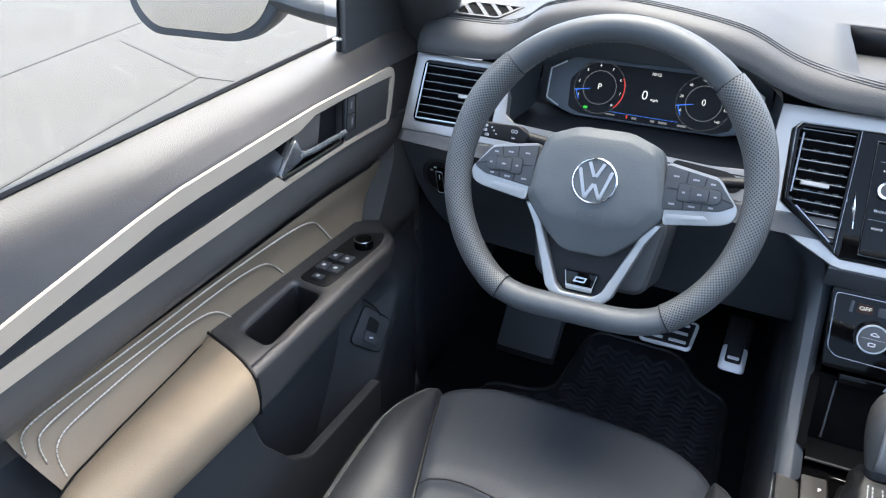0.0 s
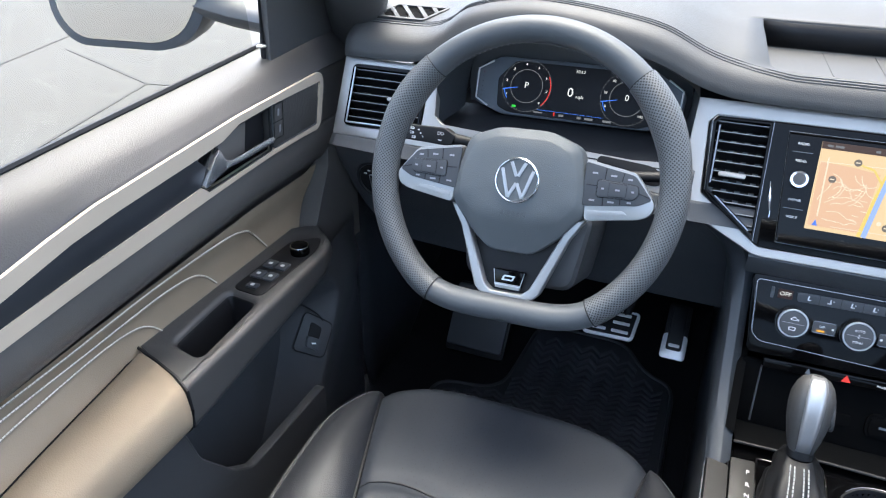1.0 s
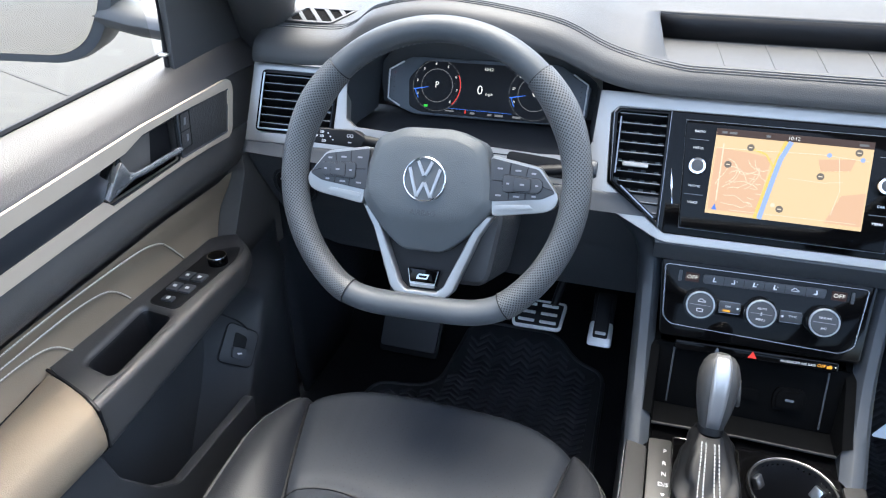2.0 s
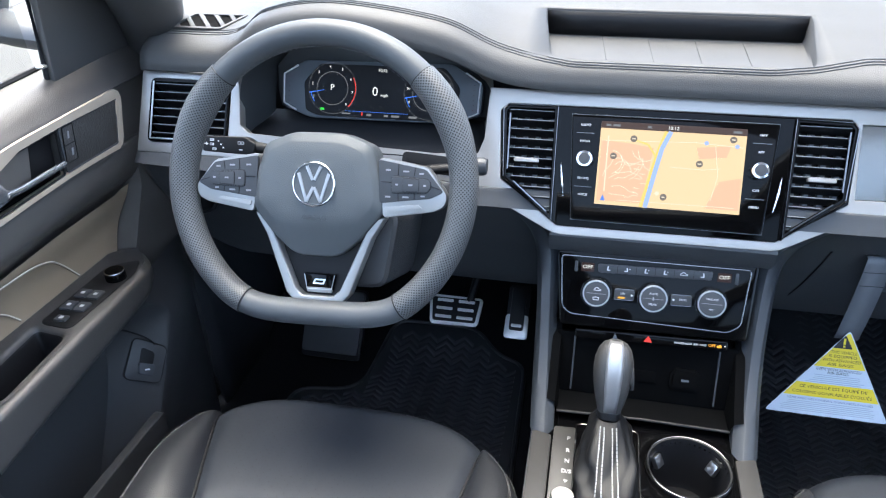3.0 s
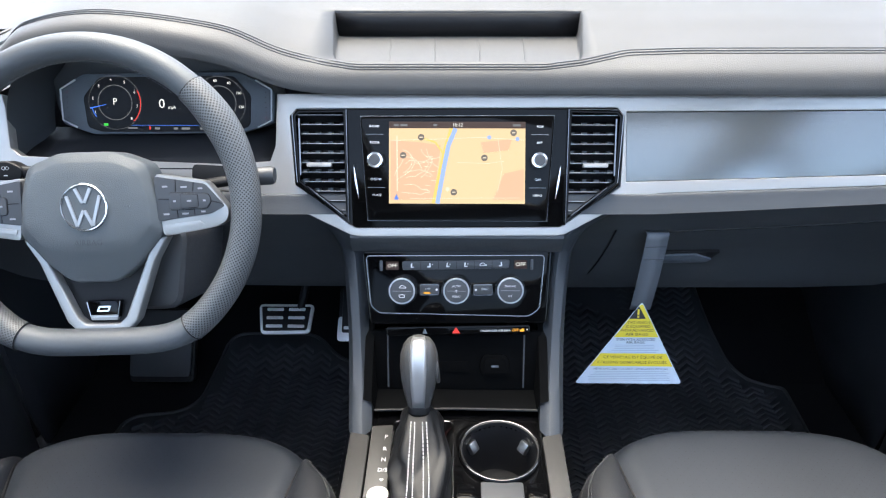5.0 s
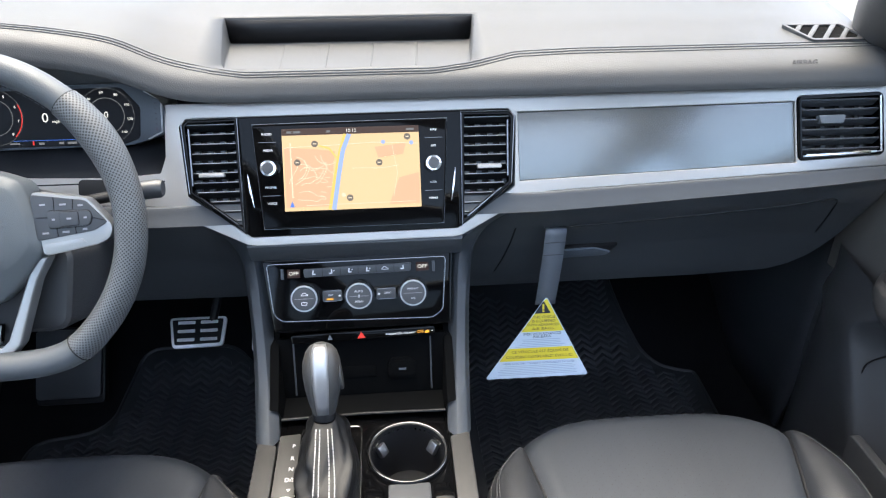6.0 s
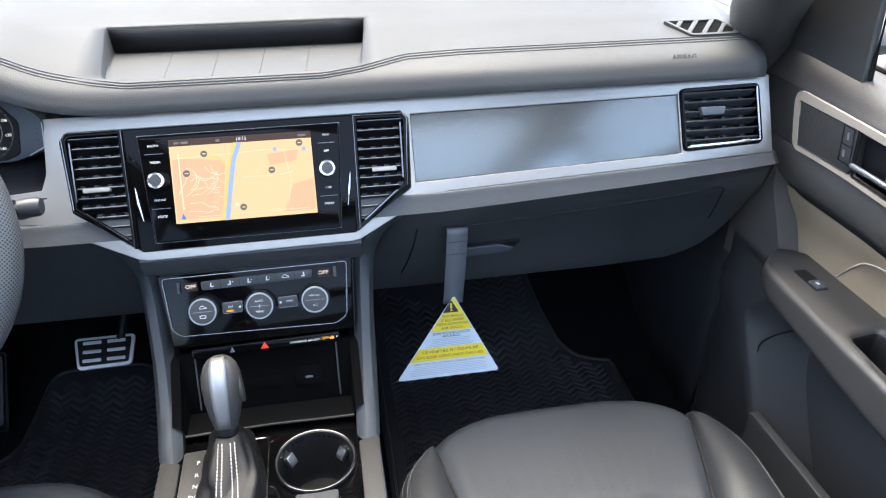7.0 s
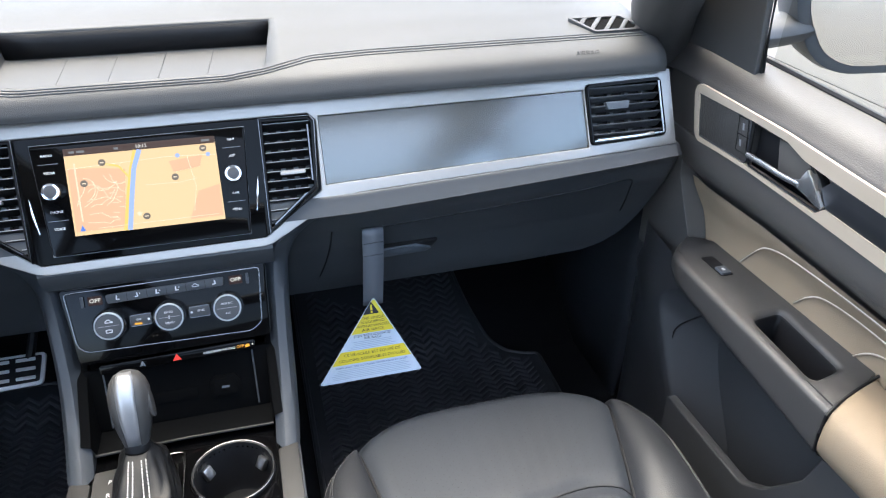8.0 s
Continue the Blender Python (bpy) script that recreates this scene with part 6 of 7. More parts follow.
for t in np.linspace(0, 1, 14):
    p = top.lerp(low, t) + Vector((0, -0.003 * math.sin(math.pi * t), 0))
    rows.append([(p.x - 0.0155, p.y, p.z), (p.x + 0.0155, p.y, p.z)])
rows.insert(0, [(0.266, 0.014, 0.9855), (0.297, 0.014, 0.9855)])
for t in (3, 5):
    a, b = rows[t]
    part("strap_fold", tube([Vector(a) + Vector((0.001, -0.0009, 0)), Vector(b) + Vector((-0.001, -0.0009, 0.001))], 0.0005, 6), DARK, tag)
thick(part("strap", skin(rows), STRAP, tag, "grey plastic strap"), 0.0008)


# ---- doors ----
def door(sgn, name, label):
    d = thing(name, label, "car door", (sgn * 0.85, -0.35, 0.35), kind="structure")
    ys = np.linspace(0.112, -0.80, 36)

    def sheet(fn, material, nm, lab="", n=4, depth=0.006):
        rows = [[(sgn * x, y, z) for x, y, z in (tuple(p) for p in smooth_line(fn(y), n))] for y in ys]
        ob = part(nm, skin(rows), material, d, lab, 50)
        return ob

    drop = lambda y: 0.055 * min(0, y + 0.05) * 1.0
    tz = lambda y: float(np.interp(y, [-0.80, -0.65, -0.46, -0.2, -0.01, 0.04], [1.062, 1.098, 1.136, 1.156, 1.162, 1.162]))
    bz = lambda y: float(np.interp(y, [-0.80, -0.67, -0.475, -0.284, -0.156, 0.04], [1.028, 1.042, 1.060, 1.073, 1.080, 1.080]))
    belt = lambda y: float(np.interp(y, [-0.80, -0.585, -0.384, -0.06, 0.04], [1.154, 1.165, 1.178, 1.197, 1.203]))
    # Upper roll, from the window seal to the trim.
    def roll_section(y):
        """A flat top, a soft shoulder and a face that leans in to the trim."""
        b, t = belt(y), tz(y)
        top, edge, foot = Vector((0.833, b + 0.001)), Vector((0.797, b - 0.009)), Vector((0.7715, t + 0.001))
        near, far = edge.lerp(top, 0.62), edge.lerp(foot, 0.55)
        bend = [(1 - q) ** 2 * near + 2 * q * (1 - q) * edge + q * q * far for q in (i / 7 for i in range(8))]
        line = [Vector((0.842, b - 0.02)), Vector((0.838, b)), top] + bend + [foot.lerp(far, 0.3), foot, Vector((0.7722, t - 0.003)), Vector((0.790, t - 0.008))]
        return [(p.x, y, p.y) for p in line]

    sheet(roll_section, DOORTOP, "upper_roll", "dark grained soft upper roll", 2)
    part("window_seal", tube([(sgn * 0.838, y, belt(y) + 0.003) for y in ys], 0.004, 6), BLACK, d)
    # Backing behind trim, insert and armrest.
    sheet(lambda y: [(0.786, y, tz(y)), (0.788, y, bz(y)), (0.777, y, bz(y) - 0.004), (0.775, y, bz(y) - 0.016), (0.777, y, bz(y) - 0.034), (0.783, y, bz(y) - 0.052), (0.795, y, bz(y) - 0.068), (0.812, y, bz(y) - 0.082), (0.83, y, 0.97), (0.85, y, 0.90)], DOORGREY, "door_panel", "grey moulded door panel")
    sheet(lambda y: [(0.85, y, 0.90), (0.83, y, 0.85), (0.80, y, 0.82), (0.79, y, 0.74), (0.79, y, 0.60), (0.80, y, 0.48), (0.82, y, 0.40)], DOORLOW, "lower_panel", "dark lower door panel")
    section = [(0.842, 1.20), (0.836, 1.218), (0.802, 1.212), (0.778, 1.168), (0.778, 1.08), (0.812, 1.0), (0.842, 0.90), (0.80, 0.81), (0.79, 0.6), (0.82, 0.42), (0.88, 0.42), (0.88, 1.13)]
    part("front_edge", plate([(sgn * x, z) for x, z in section], -0.116, -0.111, Matrix(((1, 0, 0, 0), (0, 0, -1, 0), (0, 1, 0, 0), (0, 0, 0, 1))), bev=0.001), DOORGREY, d)
    # Silver trim: outer loop with the dark inlay, handle bowl and grille inside it.
    S = Matrix(((0, 0, sgn, 0), (1, 0, 0, 0), (0, 1, 0, 0), (0, 0, 0, 1)))
    back = np.linspace(-0.80, -0.02, 14)
    upper = [(y, tz(y) - 0.001) for y in back] + [(-0.010, 1.1600), (-0.003, 1.1555), (-0.0005, 1.148), (-0.0015, 1.138)]
    lower = [(-0.0145, 1.092), (-0.019, 1.0835), (-0.028, 1.0785)] + [(y, bz(y)) for y in back[::-1][1:]]
    loop = upper[::-1] + lower[::-1]
    inl = [(y, tz(y) - (0.021 if y < -0.25 else 0.019)) for y in np.linspace(-0.79, -0.29, 9)]
    inl2 = [(y, bz(y) + 0.019) for y in np.linspace(-0.79, -0.29, 9)]
    hole1 = inl + [(-0.272, 1.130)] + [(-0.262, 1.103), (-0.274, 1.0925)] + inl2[::-1]
    GB = [(-0.287, 1.0900), (-0.279, 1.0815), (-0.142, 1.0862), (-0.137, 1.1455), (-0.228, 1.1425), (-0.246, 1.1345)]
    GR = [(-0.1365, 1.087), (-0.026, 1.0865), (-0.0085, 1.146), (-0.132, 1.1465)]
    def ccw(p):
        return p if sum(a[0] * b[1] - a[1] * b[0] for a, b in zip(p, p[1:] + p[:1])) > 0 else p[::-1]
    merged = inl + [(-0.240, 1.1335), (-0.205, 1.1445), (-0.130, 1.1475), (-0.0095, 1.147), (-0.027, 1.0855), (-0.14, 1.0855), (-0.276, 1.0795), (-0.286, 1.0885)] + inl2[::-1]
    n_in, n_out = 0.786, 0.766
    def lay(outline, a, b, holes=(), bev=0.0015):
        # heights are measured outwards from the car's middle
        return plate(ccw(list(outline)), a, b, S, holes=[ccw(list(h)) for h in holes], bev=bev)
    part("silver_trim", lay(loop, 0.766, 0.786, [merged], 0.004), DOORSILVER, d, "satin silver trim strip")
    part("inlay", lay(inl + [(-0.275, 1.112)] + [(-0.29, 1.0915)] + inl2[::-1], 0.7675, 0.786), DOORINLAY, d, "dark metallic inlay")
    part("grille", lay(rounded(ccw(GR), 0.003), 0.7690, 0.786), GRILLE, d, "dark fine speaker grille")
    part("grille_edge", tube([Vector((sgn * 0.7685, y, z)) for y, z in rounded(ccw(GR), 0.004)], 0.0012, 6, True), DARK, d)
    bowl = part("handle_bowl", lay(rounded(ccw(GB), 0.004), 0.780, 0.79), BLACK, d, "black handle bowl")
    part("bowl_edge", tube([Vector((sgn * 0.769, y, z)) for y, z in rounded(ccw(GB), 0.004)], 0.0016, 6, True), BLACK, bowl)
    part("bowl_web", lay([(-0.243, 1.132), (-0.227, 1.140), (-0.180, 1.1415), (-0.191, 1.100), (-0.235, 1.100)], 0.775, 0.784), DOORGREY, bowl)
    part("bowl_lip", lay([(-0.280, 1.085), (-0.146, 1.0885), (-0.146, 1.0965), (-0.240, 1.0985)], 0.770, 0.784, bev=0.003), PIANO, bowl)
    lever = [(sgn * 0.764, y, z) for y, z in ((-0.143, 1.1025), (-0.18, 1.1025), (-0.215, 1.1020), (-0.244, 1.1040))]
    pull = part("pull_handle", tube(smooth_line(lever, 5), 0.0042, 10, flat=0.9, up=(sgn, 0, 0)), HANDLE, d, "bright chrome pull handle")
    part("pull_end", lay([(-0.252, 1.128), (-0.263, 1.120), (-0.288, 1.0935), (-0.285, 1.0885), (-0.262, 1.0945), (-0.240, 1.0985), (-0.228, 1.1015), (-0.232, 1.1065), (-0.243, 1.1110)], 0.762, 0.774, bev=0.003), HANDLE, pull)
    keys = part("lock_keys", lay([(-0.1345, 1.098), (-0.112, 1.098), (-0.106, 1.1445), (-0.126, 1.1445)], 0.768, 0.780), GRILLE, d, "small lock keys")
    part("key_gap", lay([(-0.1335, 1.1205), (-0.108, 1.1205), (-0.108, 1.1217), (-0.1335, 1.1217)], 0.7675, 0.775, bev=0), BLACK, keys)
    part("key_edge", tube([Vector((sgn * 0.768, y, z)) for y, z in ((-0.1345, 1.098), (-0.112, 1.098), (-0.106, 1.1445), (-0.126, 1.1445))], 0.0009, 6, True), BLACK, keys)
    for z in (1.110, 1.133):
        part("key_mark", lay([(-0.1215, z - 0.0045), (-0.118, z - 0.0045), (-0.116, z + 0.0045), (-0.1195, z + 0.0045)], 0.7672, 0.772, bev=0), DIMPRINT, keys)

    # Taupe insert with three stitched welts.
    def insert_x(z):
        return float(np.interp(z, [0.83, 0.86, 0.90, 0.985, 1.02], [0.853, 0.852, 0.846, 0.812, 0.806]))
    pad_edge = lambda y: float(np.interp(y, [-0.80, -0.72, -0.678, -0.652, -0.595, -0.528, -0.475, -0.42], [0.700, 0.722, 0.761, 0.775, 0.786, 0.797, 0.805, 0.816]))
    tuck = lambda y, z: max(0.0, 0.846 - pad_edge(y)) * min(1.0, max(0.0, (0.955 - z) / 0.065)) ** 1.5
    rows = []
    for y in np.linspace(0.018, -0.652, 36):
        ztop = bz(y) - 0.085 - 0.0 + (0.004 if y > -0.02 else 0)
        rows.append([(sgn * (insert_x(z) - 0.006 - 0.006 * math.sin(math.pi * q) - tuck(y, z)), y - (ztop - z) * 0.58 * max(0, 1 + (y - 0.018) / 0.15) + (ztop - z) * 0.2 * max(0, 1 - (y + 0.652) / 0.06), z) for q in np.linspace(0, 1, 18) for z in [0.830 + (ztop - 0.830) * q]])
    part("insert", skin(rows), BEIGE, d, "taupe leatherette insert", 60)
    for pts in ([(-0.124, 0.914), (-0.150, 0.947), (-0.181, 0.969), (-0.236, 0.980), (-0.366, 0.980), (-0.498, 0.969), (-0.602, 0.962), (-0.630, 0.957), (-0.641, 0.948), (-0.645, 0.932)],
                [(-0.243, 0.917), (-0.262, 0.938), (-0.291, 0.953), (-0.353, 0.959), (-0.464, 0.952), (-0.576, 0.947), (-0.618, 0.942), (-0.630, 0.933), (-0.634, 0.917)],
                [(-0.350, 0.905), (-0.370, 0.926), (-0.396, 0.937), (-0.449, 0.940), (-0.533, 0.935), (-0.595, 0.930), (-0.615, 0.924), (-0.624, 0.914), (-0.628, 0.900)]):
        line = [Vector((sgn * (insert_x(z) - 0.0128 - tuck(y, z)), y, z)) for y, z, _ in (tuple(p) for p in smooth_line([(a, b, 0) for a, b in pts], 6))]
        part("welt", tube(line, 0.0011, 6), WELT, d)
        part("stitching", stitches([p + Vector((-sgn * 0.0006, 0, 0.0022)) for p in line], 0.0050, 0.0041, 0.0009), CREAM, d, "pale stitching")

    # Plain upright panel in front of the insert.
    part("front_panel", plate(ccw(rounded([(0.026, 1.060), (0.022, 0.998), (-0.074, 0.832), (0.112, 0.832), (0.112, 1.062)], [0.03, 0.006, 0.004, 0.002, 0.002])), 0.783, 0.86, S, bev=0.006, segs=4), DOORGREY, d, "plain grey front panel")

    # Armrest: dark switch carrier in front, taupe pad behind.
    def arm_row(y):
        inner = float(np.interp(y, [-0.80, -0.45, -0.10, -0.06, -0.03], [0.712, 0.712, 0.722, 0.736, 0.768]))
        top = float(np.interp(y, [-0.80, -0.42, -0.10, -0.03], [0.905, 0.910, 0.915, 0.905]))
        low = float(np.interp(y, [-0.80, -0.42, -0.09, -0.03], [0.835, 0.838, 0.868, 0.880]))
        return inner, top, low
    carrier_y = np.linspace(-0.03, -0.428, 24)
    CUP = rounded([(-0.380, 0.733), (-0.250, 0.742), (-0.244, 0.792), (-0.370, 0.782)], 0.012)
    rows = []
    for y in carrier_y:
        i, t, l = arm_row(y)
        sec = [(0.80, l - 0.04), (i + 0.03, l - 0.012), (i + 0.010, l), (i + 0.003, l + 0.008), (i + 0.0005, l + 0.016), (i, (l + t) / 2), (i, t - 0.010), (i + 0.0015, t - 0.004), (i + 0.006, t - 0.0008), (i + 0.012, t)]
        rows.append([(sgn * p.x, y, p.z) for p in smooth_line([(x, 0, z) for x, z in sec], 3)])
    part("armrest_front", skin(rows), DOORARM, d, "dark grey armrest front")
    top_out = [(y, arm_row(y)[0] + 0.011) for y in carrier_y[::-1]] + [(-0.033, 0.788), (-0.040, 0.800), (-0.054, 0.812), (-0.075, 0.823), (-0.105, 0.831), (-0.37, 0.835), (-0.385, 0.825)]
    TOP = Matrix(((0, sgn, 0, 0), (1, 0, 0, 0), (0, 0, 1, 0), (0, 0, 0, 1)))
    part("armrest_top", plate(ccw(top_out), 0.900, 0.9125, TOP, holes=[shrunk(ccw(CUP), -0.010)], bev=0.002), DOORARM, d, "dark grey switch carrier")
    rows = [[tuple(TOP @ Vector((x, y, z))) for x, y in shrunk(ccw(CUP), k)] for k, z in ((0.001, 0.906), (0.003, 0.903), (0.006, 0.85), (0.010, 0.845))]
    bm = skin(rows, closed_v=True)
    bm.verts.ensure_lookup_table()
    bm.faces.new([bm.verts[i] for i in range(len(bm.verts) - len(CUP), len(bm.verts))])
    part("grab_cup", bm, BLACK, d, "deep black grab recess")
    lip = [[tuple(TOP @ Vector((x, y, z))) for x, y in shrunk(ccw(CUP), k)] for k, z in ((-0.011, 0.9125), (-0.007, 0.9124), (-0.003, 0.9105), (0.0, 0.9075), (0.002, 0.898))]
    part("cup_lip", skin(lip, closed_v=True), DOORARM, d)
    rows = []
    for y in np.concatenate([[-0.4295], np.linspace(-0.432, -0.80, 20)]):
        i, t, l = arm_row(y)
        e = 0.004 if y == -0.4295 else 0.0
        edge = pad_edge(y)
        skew = lambda x: y + (x - 0.712) / 0.12 * 0.040 if y > -0.6 else y + (x - 0.712) / 0.12 * 0.04
        sec = [(0.80, l - 0.03), (i + 0.022, l - 0.004), (i + 0.004, l + 0.010), (i - 0.005 + e, l + 0.035), (i + 0.001 + e, t - 0.006 - e), (i + 0.02, t + 0.004 - e), (i + (edge - i) * 0.45, t + 0.007 - e), (edge - 0.022, t + 0.005 - e), (edge - 0.006, t - e), (edge, t - 0.012 - e), (edge + 0.001, t - 0.05)]
        rows.append([(sgn * p.x, skew(p.x), p.z) for p in smooth_line([(x, 0, z) for x, z in sec], 3)])
    bm = skin(rows)
    part("armrest_pad", bm, BEIGE, d, "taupe leatherette armrest pad", 60)
    part("pad_gap", tube([(sgn * x, -0.4285 + (x - 0.712) / 0.12 * 0.040, z) for x, z in ((0.712, 0.85), (0.709, 0.88), (0.712, 0.905), (0.73, 0.9145), (0.77, 0.9155), (0.832, 0.911))], 0.0022, 6), BLACK, d)
    rim_line = []
    for y in np.linspace(-0.43, -0.70, 16):
        e = pad_edge(y)
        rim_line.append((sgn * (e + 0.001), y + (e - 0.712) / 0.12 * 0.04, arm_row(y)[1] - 0.006))
    part("pad_gap", tube(smooth_line(rim_line, 2), 0.0016, 6), BLACK, d)
    part("lower_line", tube([(sgn * (arm_row(y)[0] + 0.004), y, arm_row(y)[2] + 0.008) for y in np.linspace(-0.05, -0.43, 12)], 0.001, 6), BLACK, d)
    # Map pocket below, with its lip.
    wall = [(-0.80, 0.836), (-0.430, 0.836), (-0.414, 0.778), (-0.362, 0.706), (-0.324, 0.677), (-0.128, 0.673), (-0.125, 0.42), (-0.80, 0.42)]
    part("map_pocket", plate(ccw(rounded(wall, 0.010)), 0.728, 0.744, S, bev=0.004, segs=3), DOORLOW, d, "moulded map pocket")
    part("pocket_end", plate([(sgn * 0.742, 0.66), (sgn * 0.80, 0.66), (sgn * 0.80, 0.84), (sgn * 0.742, 0.836)], 0.425, 0.435, Matrix(((1, 0, 0, 0), (0, 0, -1, 0), (0, 1, 0, 0), (0, 0, 0, 1))), bev=0.001), DOORGREY, d)
    # Bulge at the front end of the pocket, with a soft ridge down it.
    ridge = lambda z: float(np.interp(z, [0.40, 0.60, 0.657, 0.705, 0.758, 0.80, 0.825, 0.849, 0.89], [-0.165, -0.148, -0.118, -0.088, -0.056, -0.034, -0.048, -0.082, -0.13]))
    rows = []
    for z in np.linspace(0.40, 0.885, 34):
        ry = ridge(z)
        sec = [(0.800, ry - 0.12), (0.787, ry - 0.085), (0.757, ry - 0.022), (0.747, ry - 0.004), (0.745, ry + 0.006), (0.747, ry + 0.03), (0.758, ry + 0.09), (0.775, max(ry + 0.13, 0.075)), (0.80, 0.112)]
        rows.append([(sgn * p.x, p.y, z) for p in smooth_line([(x, y, 0) for x, y in sec], 4)])
    bulge = part("front_bulge", skin(rows), DOORLOW, d, "moulded front bulge", 60)
    onto = lambda y: 0.757 + 0.47 * (-0.082 - y)
    seam = [(-0.113, 0.664), (-0.096, 0.700), (-0.079, 0.745), (-0.083, 0.775), (-0.112, 0.812), (-0.135, 0.830)]
    part("panel_seam", tube(smooth_line([(sgn * (onto(y) if y > -0.12 and z > 0.69 else 0.752 + 0.47 * max(0, ridge(z) - 0.004 - y)), y, z) for y, z in seam], 5), 0.0013, 6), BLACK, d)
    if sgn < 0:
        A = Matrix(((sgn * -0.476, sgn * 0.2924, sgn, sgn * (0.7199 - 0.2924 * 0.758)), (1, 0, 0, 0), (0, 1, 0, 0), (0, 0, 0, 1)))
        P4 = [(-0.0986, 0.7902), (-0.0643, 0.7489), (-0.0993, 0.7015), (-0.1397, 0.7392)]
        rel = part("tailgate_switch", plate(ccw(rounded(P4, 0.010)), -0.0045, 0.012, A, bev=0.0015), DOORLOW, d, "black tailgate switch")
        part("switch_edge", tube([A @ Vector((y, z, -0.0035)) for y, z in rounded(ccw(P4), 0.010)], 0.0012, 6, True), BLACK, rel)
        part("switch_well", plate(ccw(rounded([(-0.0965, 0.7709), (-0.0840, 0.7521), (-0.1067, 0.7210), (-0.1202, 0.7356)], 0.006)), -0.0052, 0.0, A, bev=0.001), BLACK, rel)
        part("switch_key", plate(ccw(rounded([(-0.1114, 0.7515), (-0.0941, 0.7355), (-0.1067, 0.7210), (-0.1202, 0.7356)], 0.003)), -0.0085, -0.002, A, bev=0.002), DARK, rel)
        part("key_mark", plate(ccw([(-0.1111, 0.7389), (-0.1111, 0.7359), (-0.1051, 0.7329), (-0.1051, 0.7359)]), -0.0089, -0.008, A, bev=0), PRINT, rel)
    # Switches on the carrier.
    def key_at(x, y, w, h, m=DARK, name="window_switch", up=0.004):
        k = part(name, plate(rect(y - h, x - w, y + h, x + w, 0.002), 0.911, 0.9125 + up, TOP, bev=0.0015), m, d)
        return k
    if sgn < 0:
        part("switch_base", plate(ccw(rounded([(-0.242, 0.742), (-0.10, 0.738), (-0.062, 0.752), (-0.09, 0.790), (-0.238, 0.792)], 0.012)), 0.910, 0.9135, TOP, bev=0.001), BLACK, d, "black switch base")
        for x, y in ((0.757, -0.165), (0.777, -0.165), (0.757, -0.195), (0.777, -0.195), (0.767, -0.224)):
            k = key_at(x, y, 0.0085, 0.010 if y > -0.21 else 0.006, DARK, "window_switch", 0.004)
            part("switch_mark", plate(rect(y - 0.0026, x - 0.0026, y + 0.0026, x + 0.0026, 0.0008), 0.9164, 0.917, TOP, bev=0), PRINT, k)
        mk = part("mirror_knob", lathe([(0.0145, 0.912), (0.0145, 0.924), (0.0125, 0.9275), (0.004, 0.928)], Matrix.Translation((-0.757, -0.118, 0)), 28), PIANO, d, "round black mirror knob")
        part("knob_ring", tube([(-0.757 + 0.0135 * math.cos(a), -0.118 + 0.0135 * math.sin(a), 0.9262) for a in np.linspace(0, math.tau, 28, endpoint=False)], 0.001, 6, True), STEEL, mk)
    else:
        part("switch_well", plate(rect(-0.150, 0.763, -0.095, 0.784, 0.003), 0.911, 0.9132, TOP, bev=0.0006), BLACK, d)
        k = key_at(0.773, -0.138, 0.008, 0.010, GREY, "window_switch", 0.004)
        part("switch_mark", plate(rect(-0.141, 0.771, -0.135, 0.775), 0.9164, 0.917, TOP, bev=0), PRINT, k)
    # Corner cover at the foot of the mirror, and the window.
    sail = [(0.17, 1.14), (-0.074, 1.172), (-0.062, 1.33), (-0.10, 1.42), (0.02, 1.42), (0.17, 1.28)]
    part("mirror_corner_cover", plate(ccw(rounded(sail, [0.01, 0.003, 0.003, 0.01, 0.01, 0.01])), 0.804, 0.815, S, bev=0.005, segs=3), DOORDARK, d, "grey corner cover")
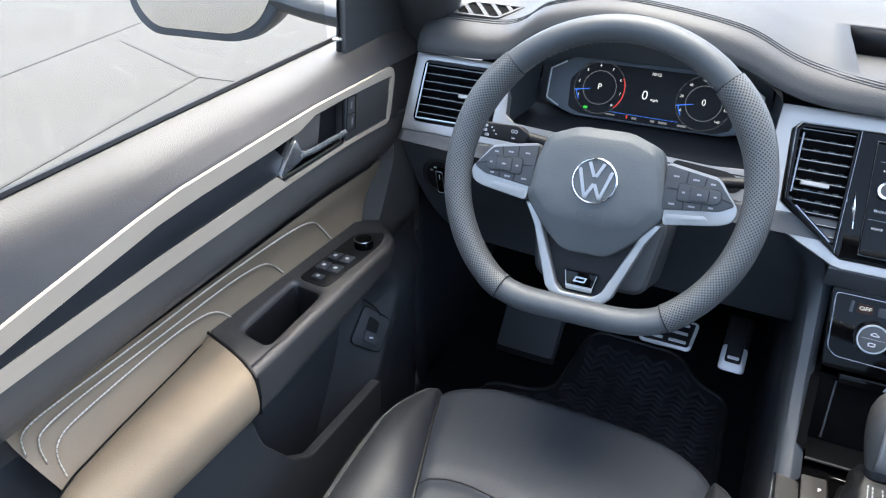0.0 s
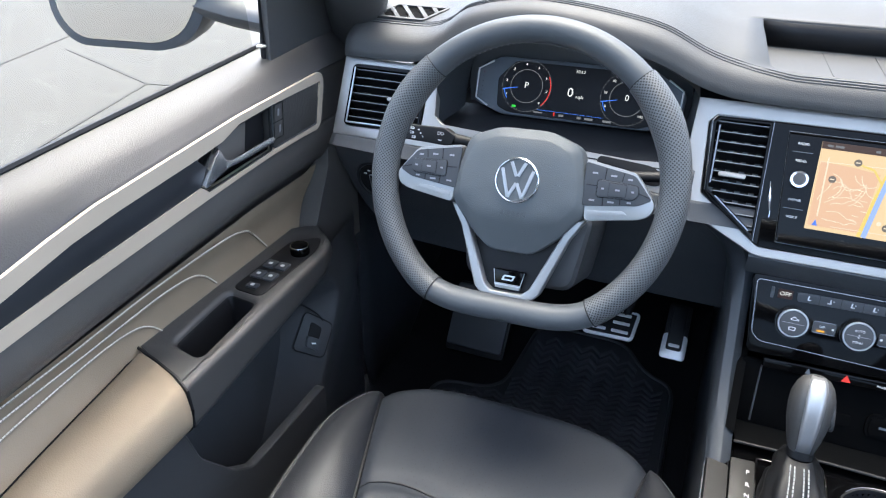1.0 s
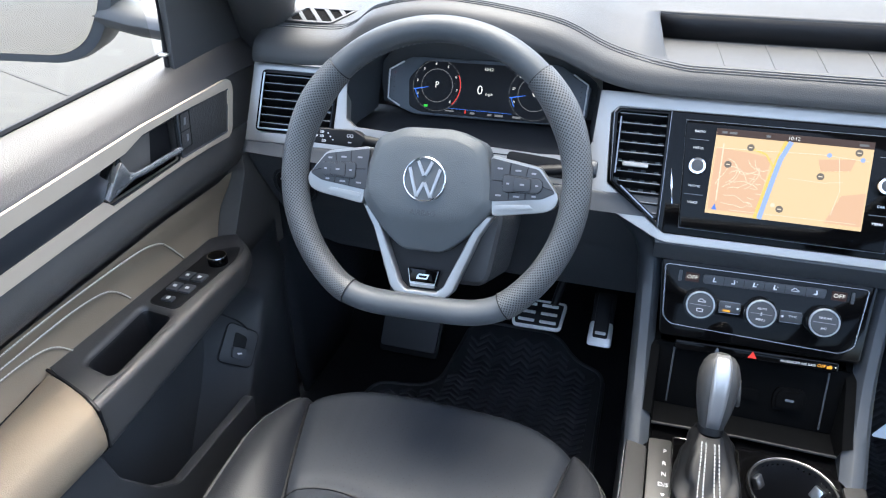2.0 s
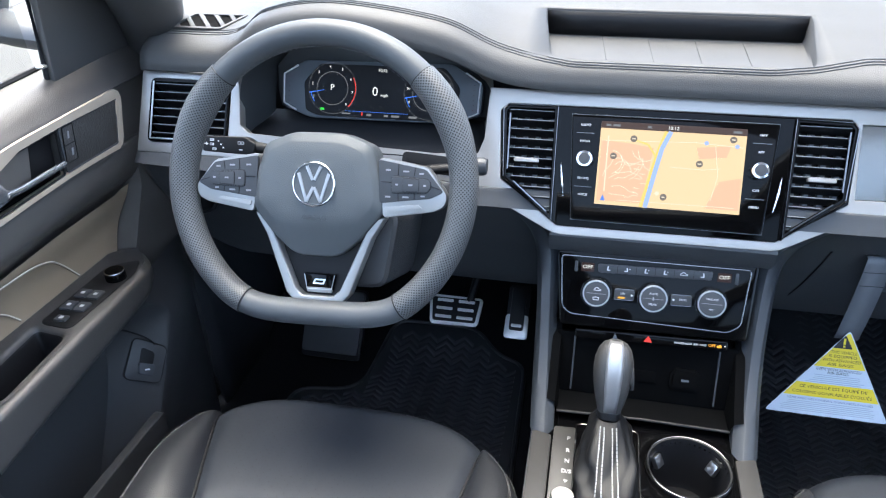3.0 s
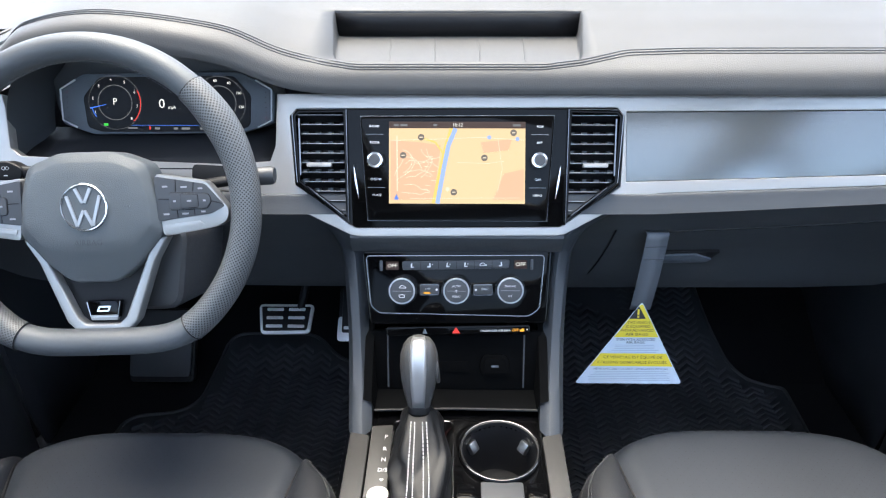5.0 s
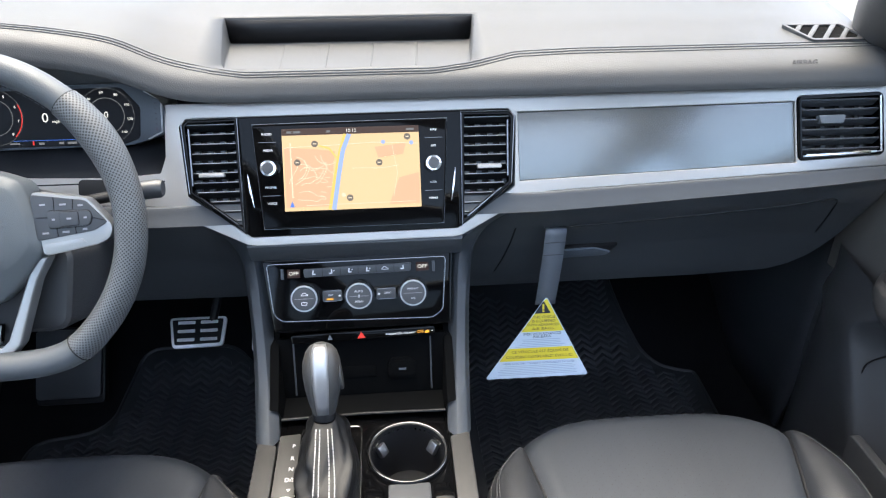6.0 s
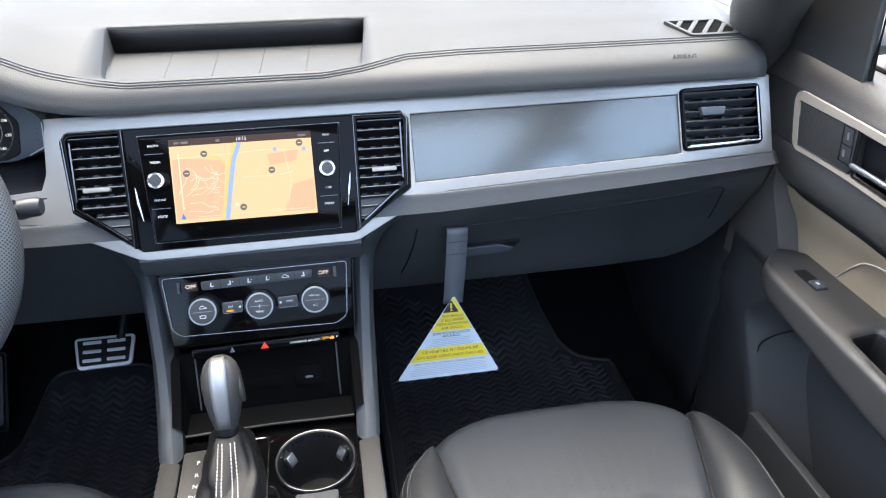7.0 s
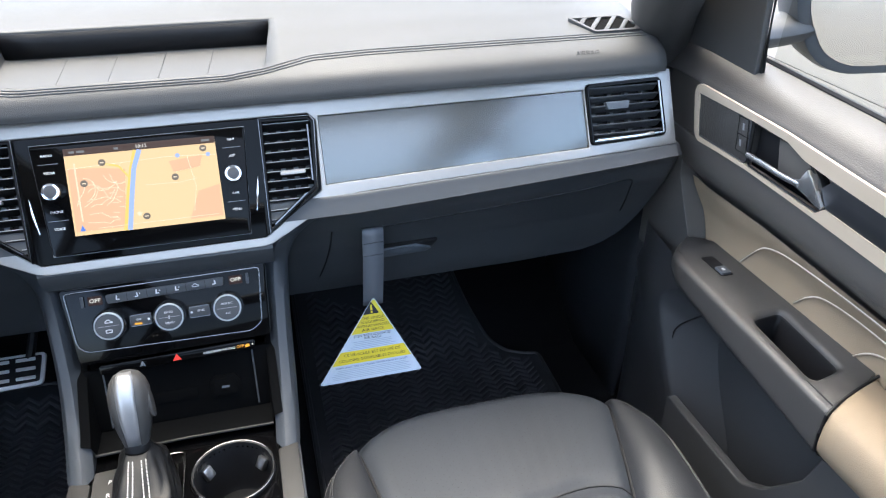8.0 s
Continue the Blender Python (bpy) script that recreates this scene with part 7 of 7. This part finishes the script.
    if sgn < 0:
        part("lock_pin", lathe([(0.007, 0), (0.007, 0.002), (0.005, 0.003), (0.002, 0.003)], Matrix.Translation((sgn * 0.808, -0.085, 1.2095)), 20), STEEL, d, "chrome lock pin")
    pane = part("window_pane", plate(ccw([(-0.80, 1.145), (-0.058, 1.188), (-0.07, 1.33), (-0.30, 1.58), (-0.80, 1.62)]), 0.842, 0.846, S, bev=0), TINTED, d, "clear side window")
    pane.visible_shadow = False
    part("window_post", tube([(sgn * 0.814, -0.075, 1.175), (sgn * 0.814, -0.066, 1.34), (sgn * 0.79, -0.30, 1.58)], 0.0045, 8), BLACK, d)
    part("outer_skin", plate(ccw([(-0.80, 0.35), (0.10, 0.35), (0.10, 1.14), (-0.80, 1.10)]), 0.86, 0.90, S, bev=0), DARK, d)
    d.location += Vector((0.003, -0.007, 0) if sgn < 0 else (0.009, 0.008, 0.002))
    return d


door(-1, "door_1", "grey and taupe driver door panel with silver trim, closed")
door(1, "door_2", "grey and taupe passenger door panel with silver trim, closed")


# ---- door mirrors ----
def door_mirror(sgn, far):
    m = thing("door_mirror", "dark grey door mirror outside the side window", "mirror", (sgn * 1.02, -0.09, 1.2), "door mirrors")
    out = rounded([(-0.155, 0.105), (-0.155, -0.060), (-0.120, -0.098), (0.055, -0.098), (0.108, -0.072), (0.152, 0.0), (0.160, 0.105)], 0.03)
    M = Matrix.Translation((sgn * far, 0.0, 1.252)) @ pose(0, 0, 0, 90, 0, sgn * -8) @ Matrix.Diagonal((-sgn, 1, 1, 1))
    rows = [[tuple(M @ Vector((x * k, y * k, n))) for x, y in out] for k, n in ((0.93, 0.004), (1.0, 0.0), (1.02, -0.02), (0.98, -0.06), (0.8, -0.095), (0.4, -0.11))]
    part("housing", skin(rows, closed_v=True, caps=True), GREY, m)
    part("glass", plate([(x * 0.88, y * 0.86) for x, y in out], 0.002, 0.006, M, bev=0.0008), MIRROR, m, "mirror glass")
    part("arm", tube([(sgn * 0.87, 0.06, 1.21), (sgn * 0.94, 0.05, 1.22), (sgn * 1.06, 0.05, 1.24)], 0.04, 16, flat=0.6), DARK, m)
    return m


door_mirror(-1, 1.118)
door_mirror(1, 1.080)
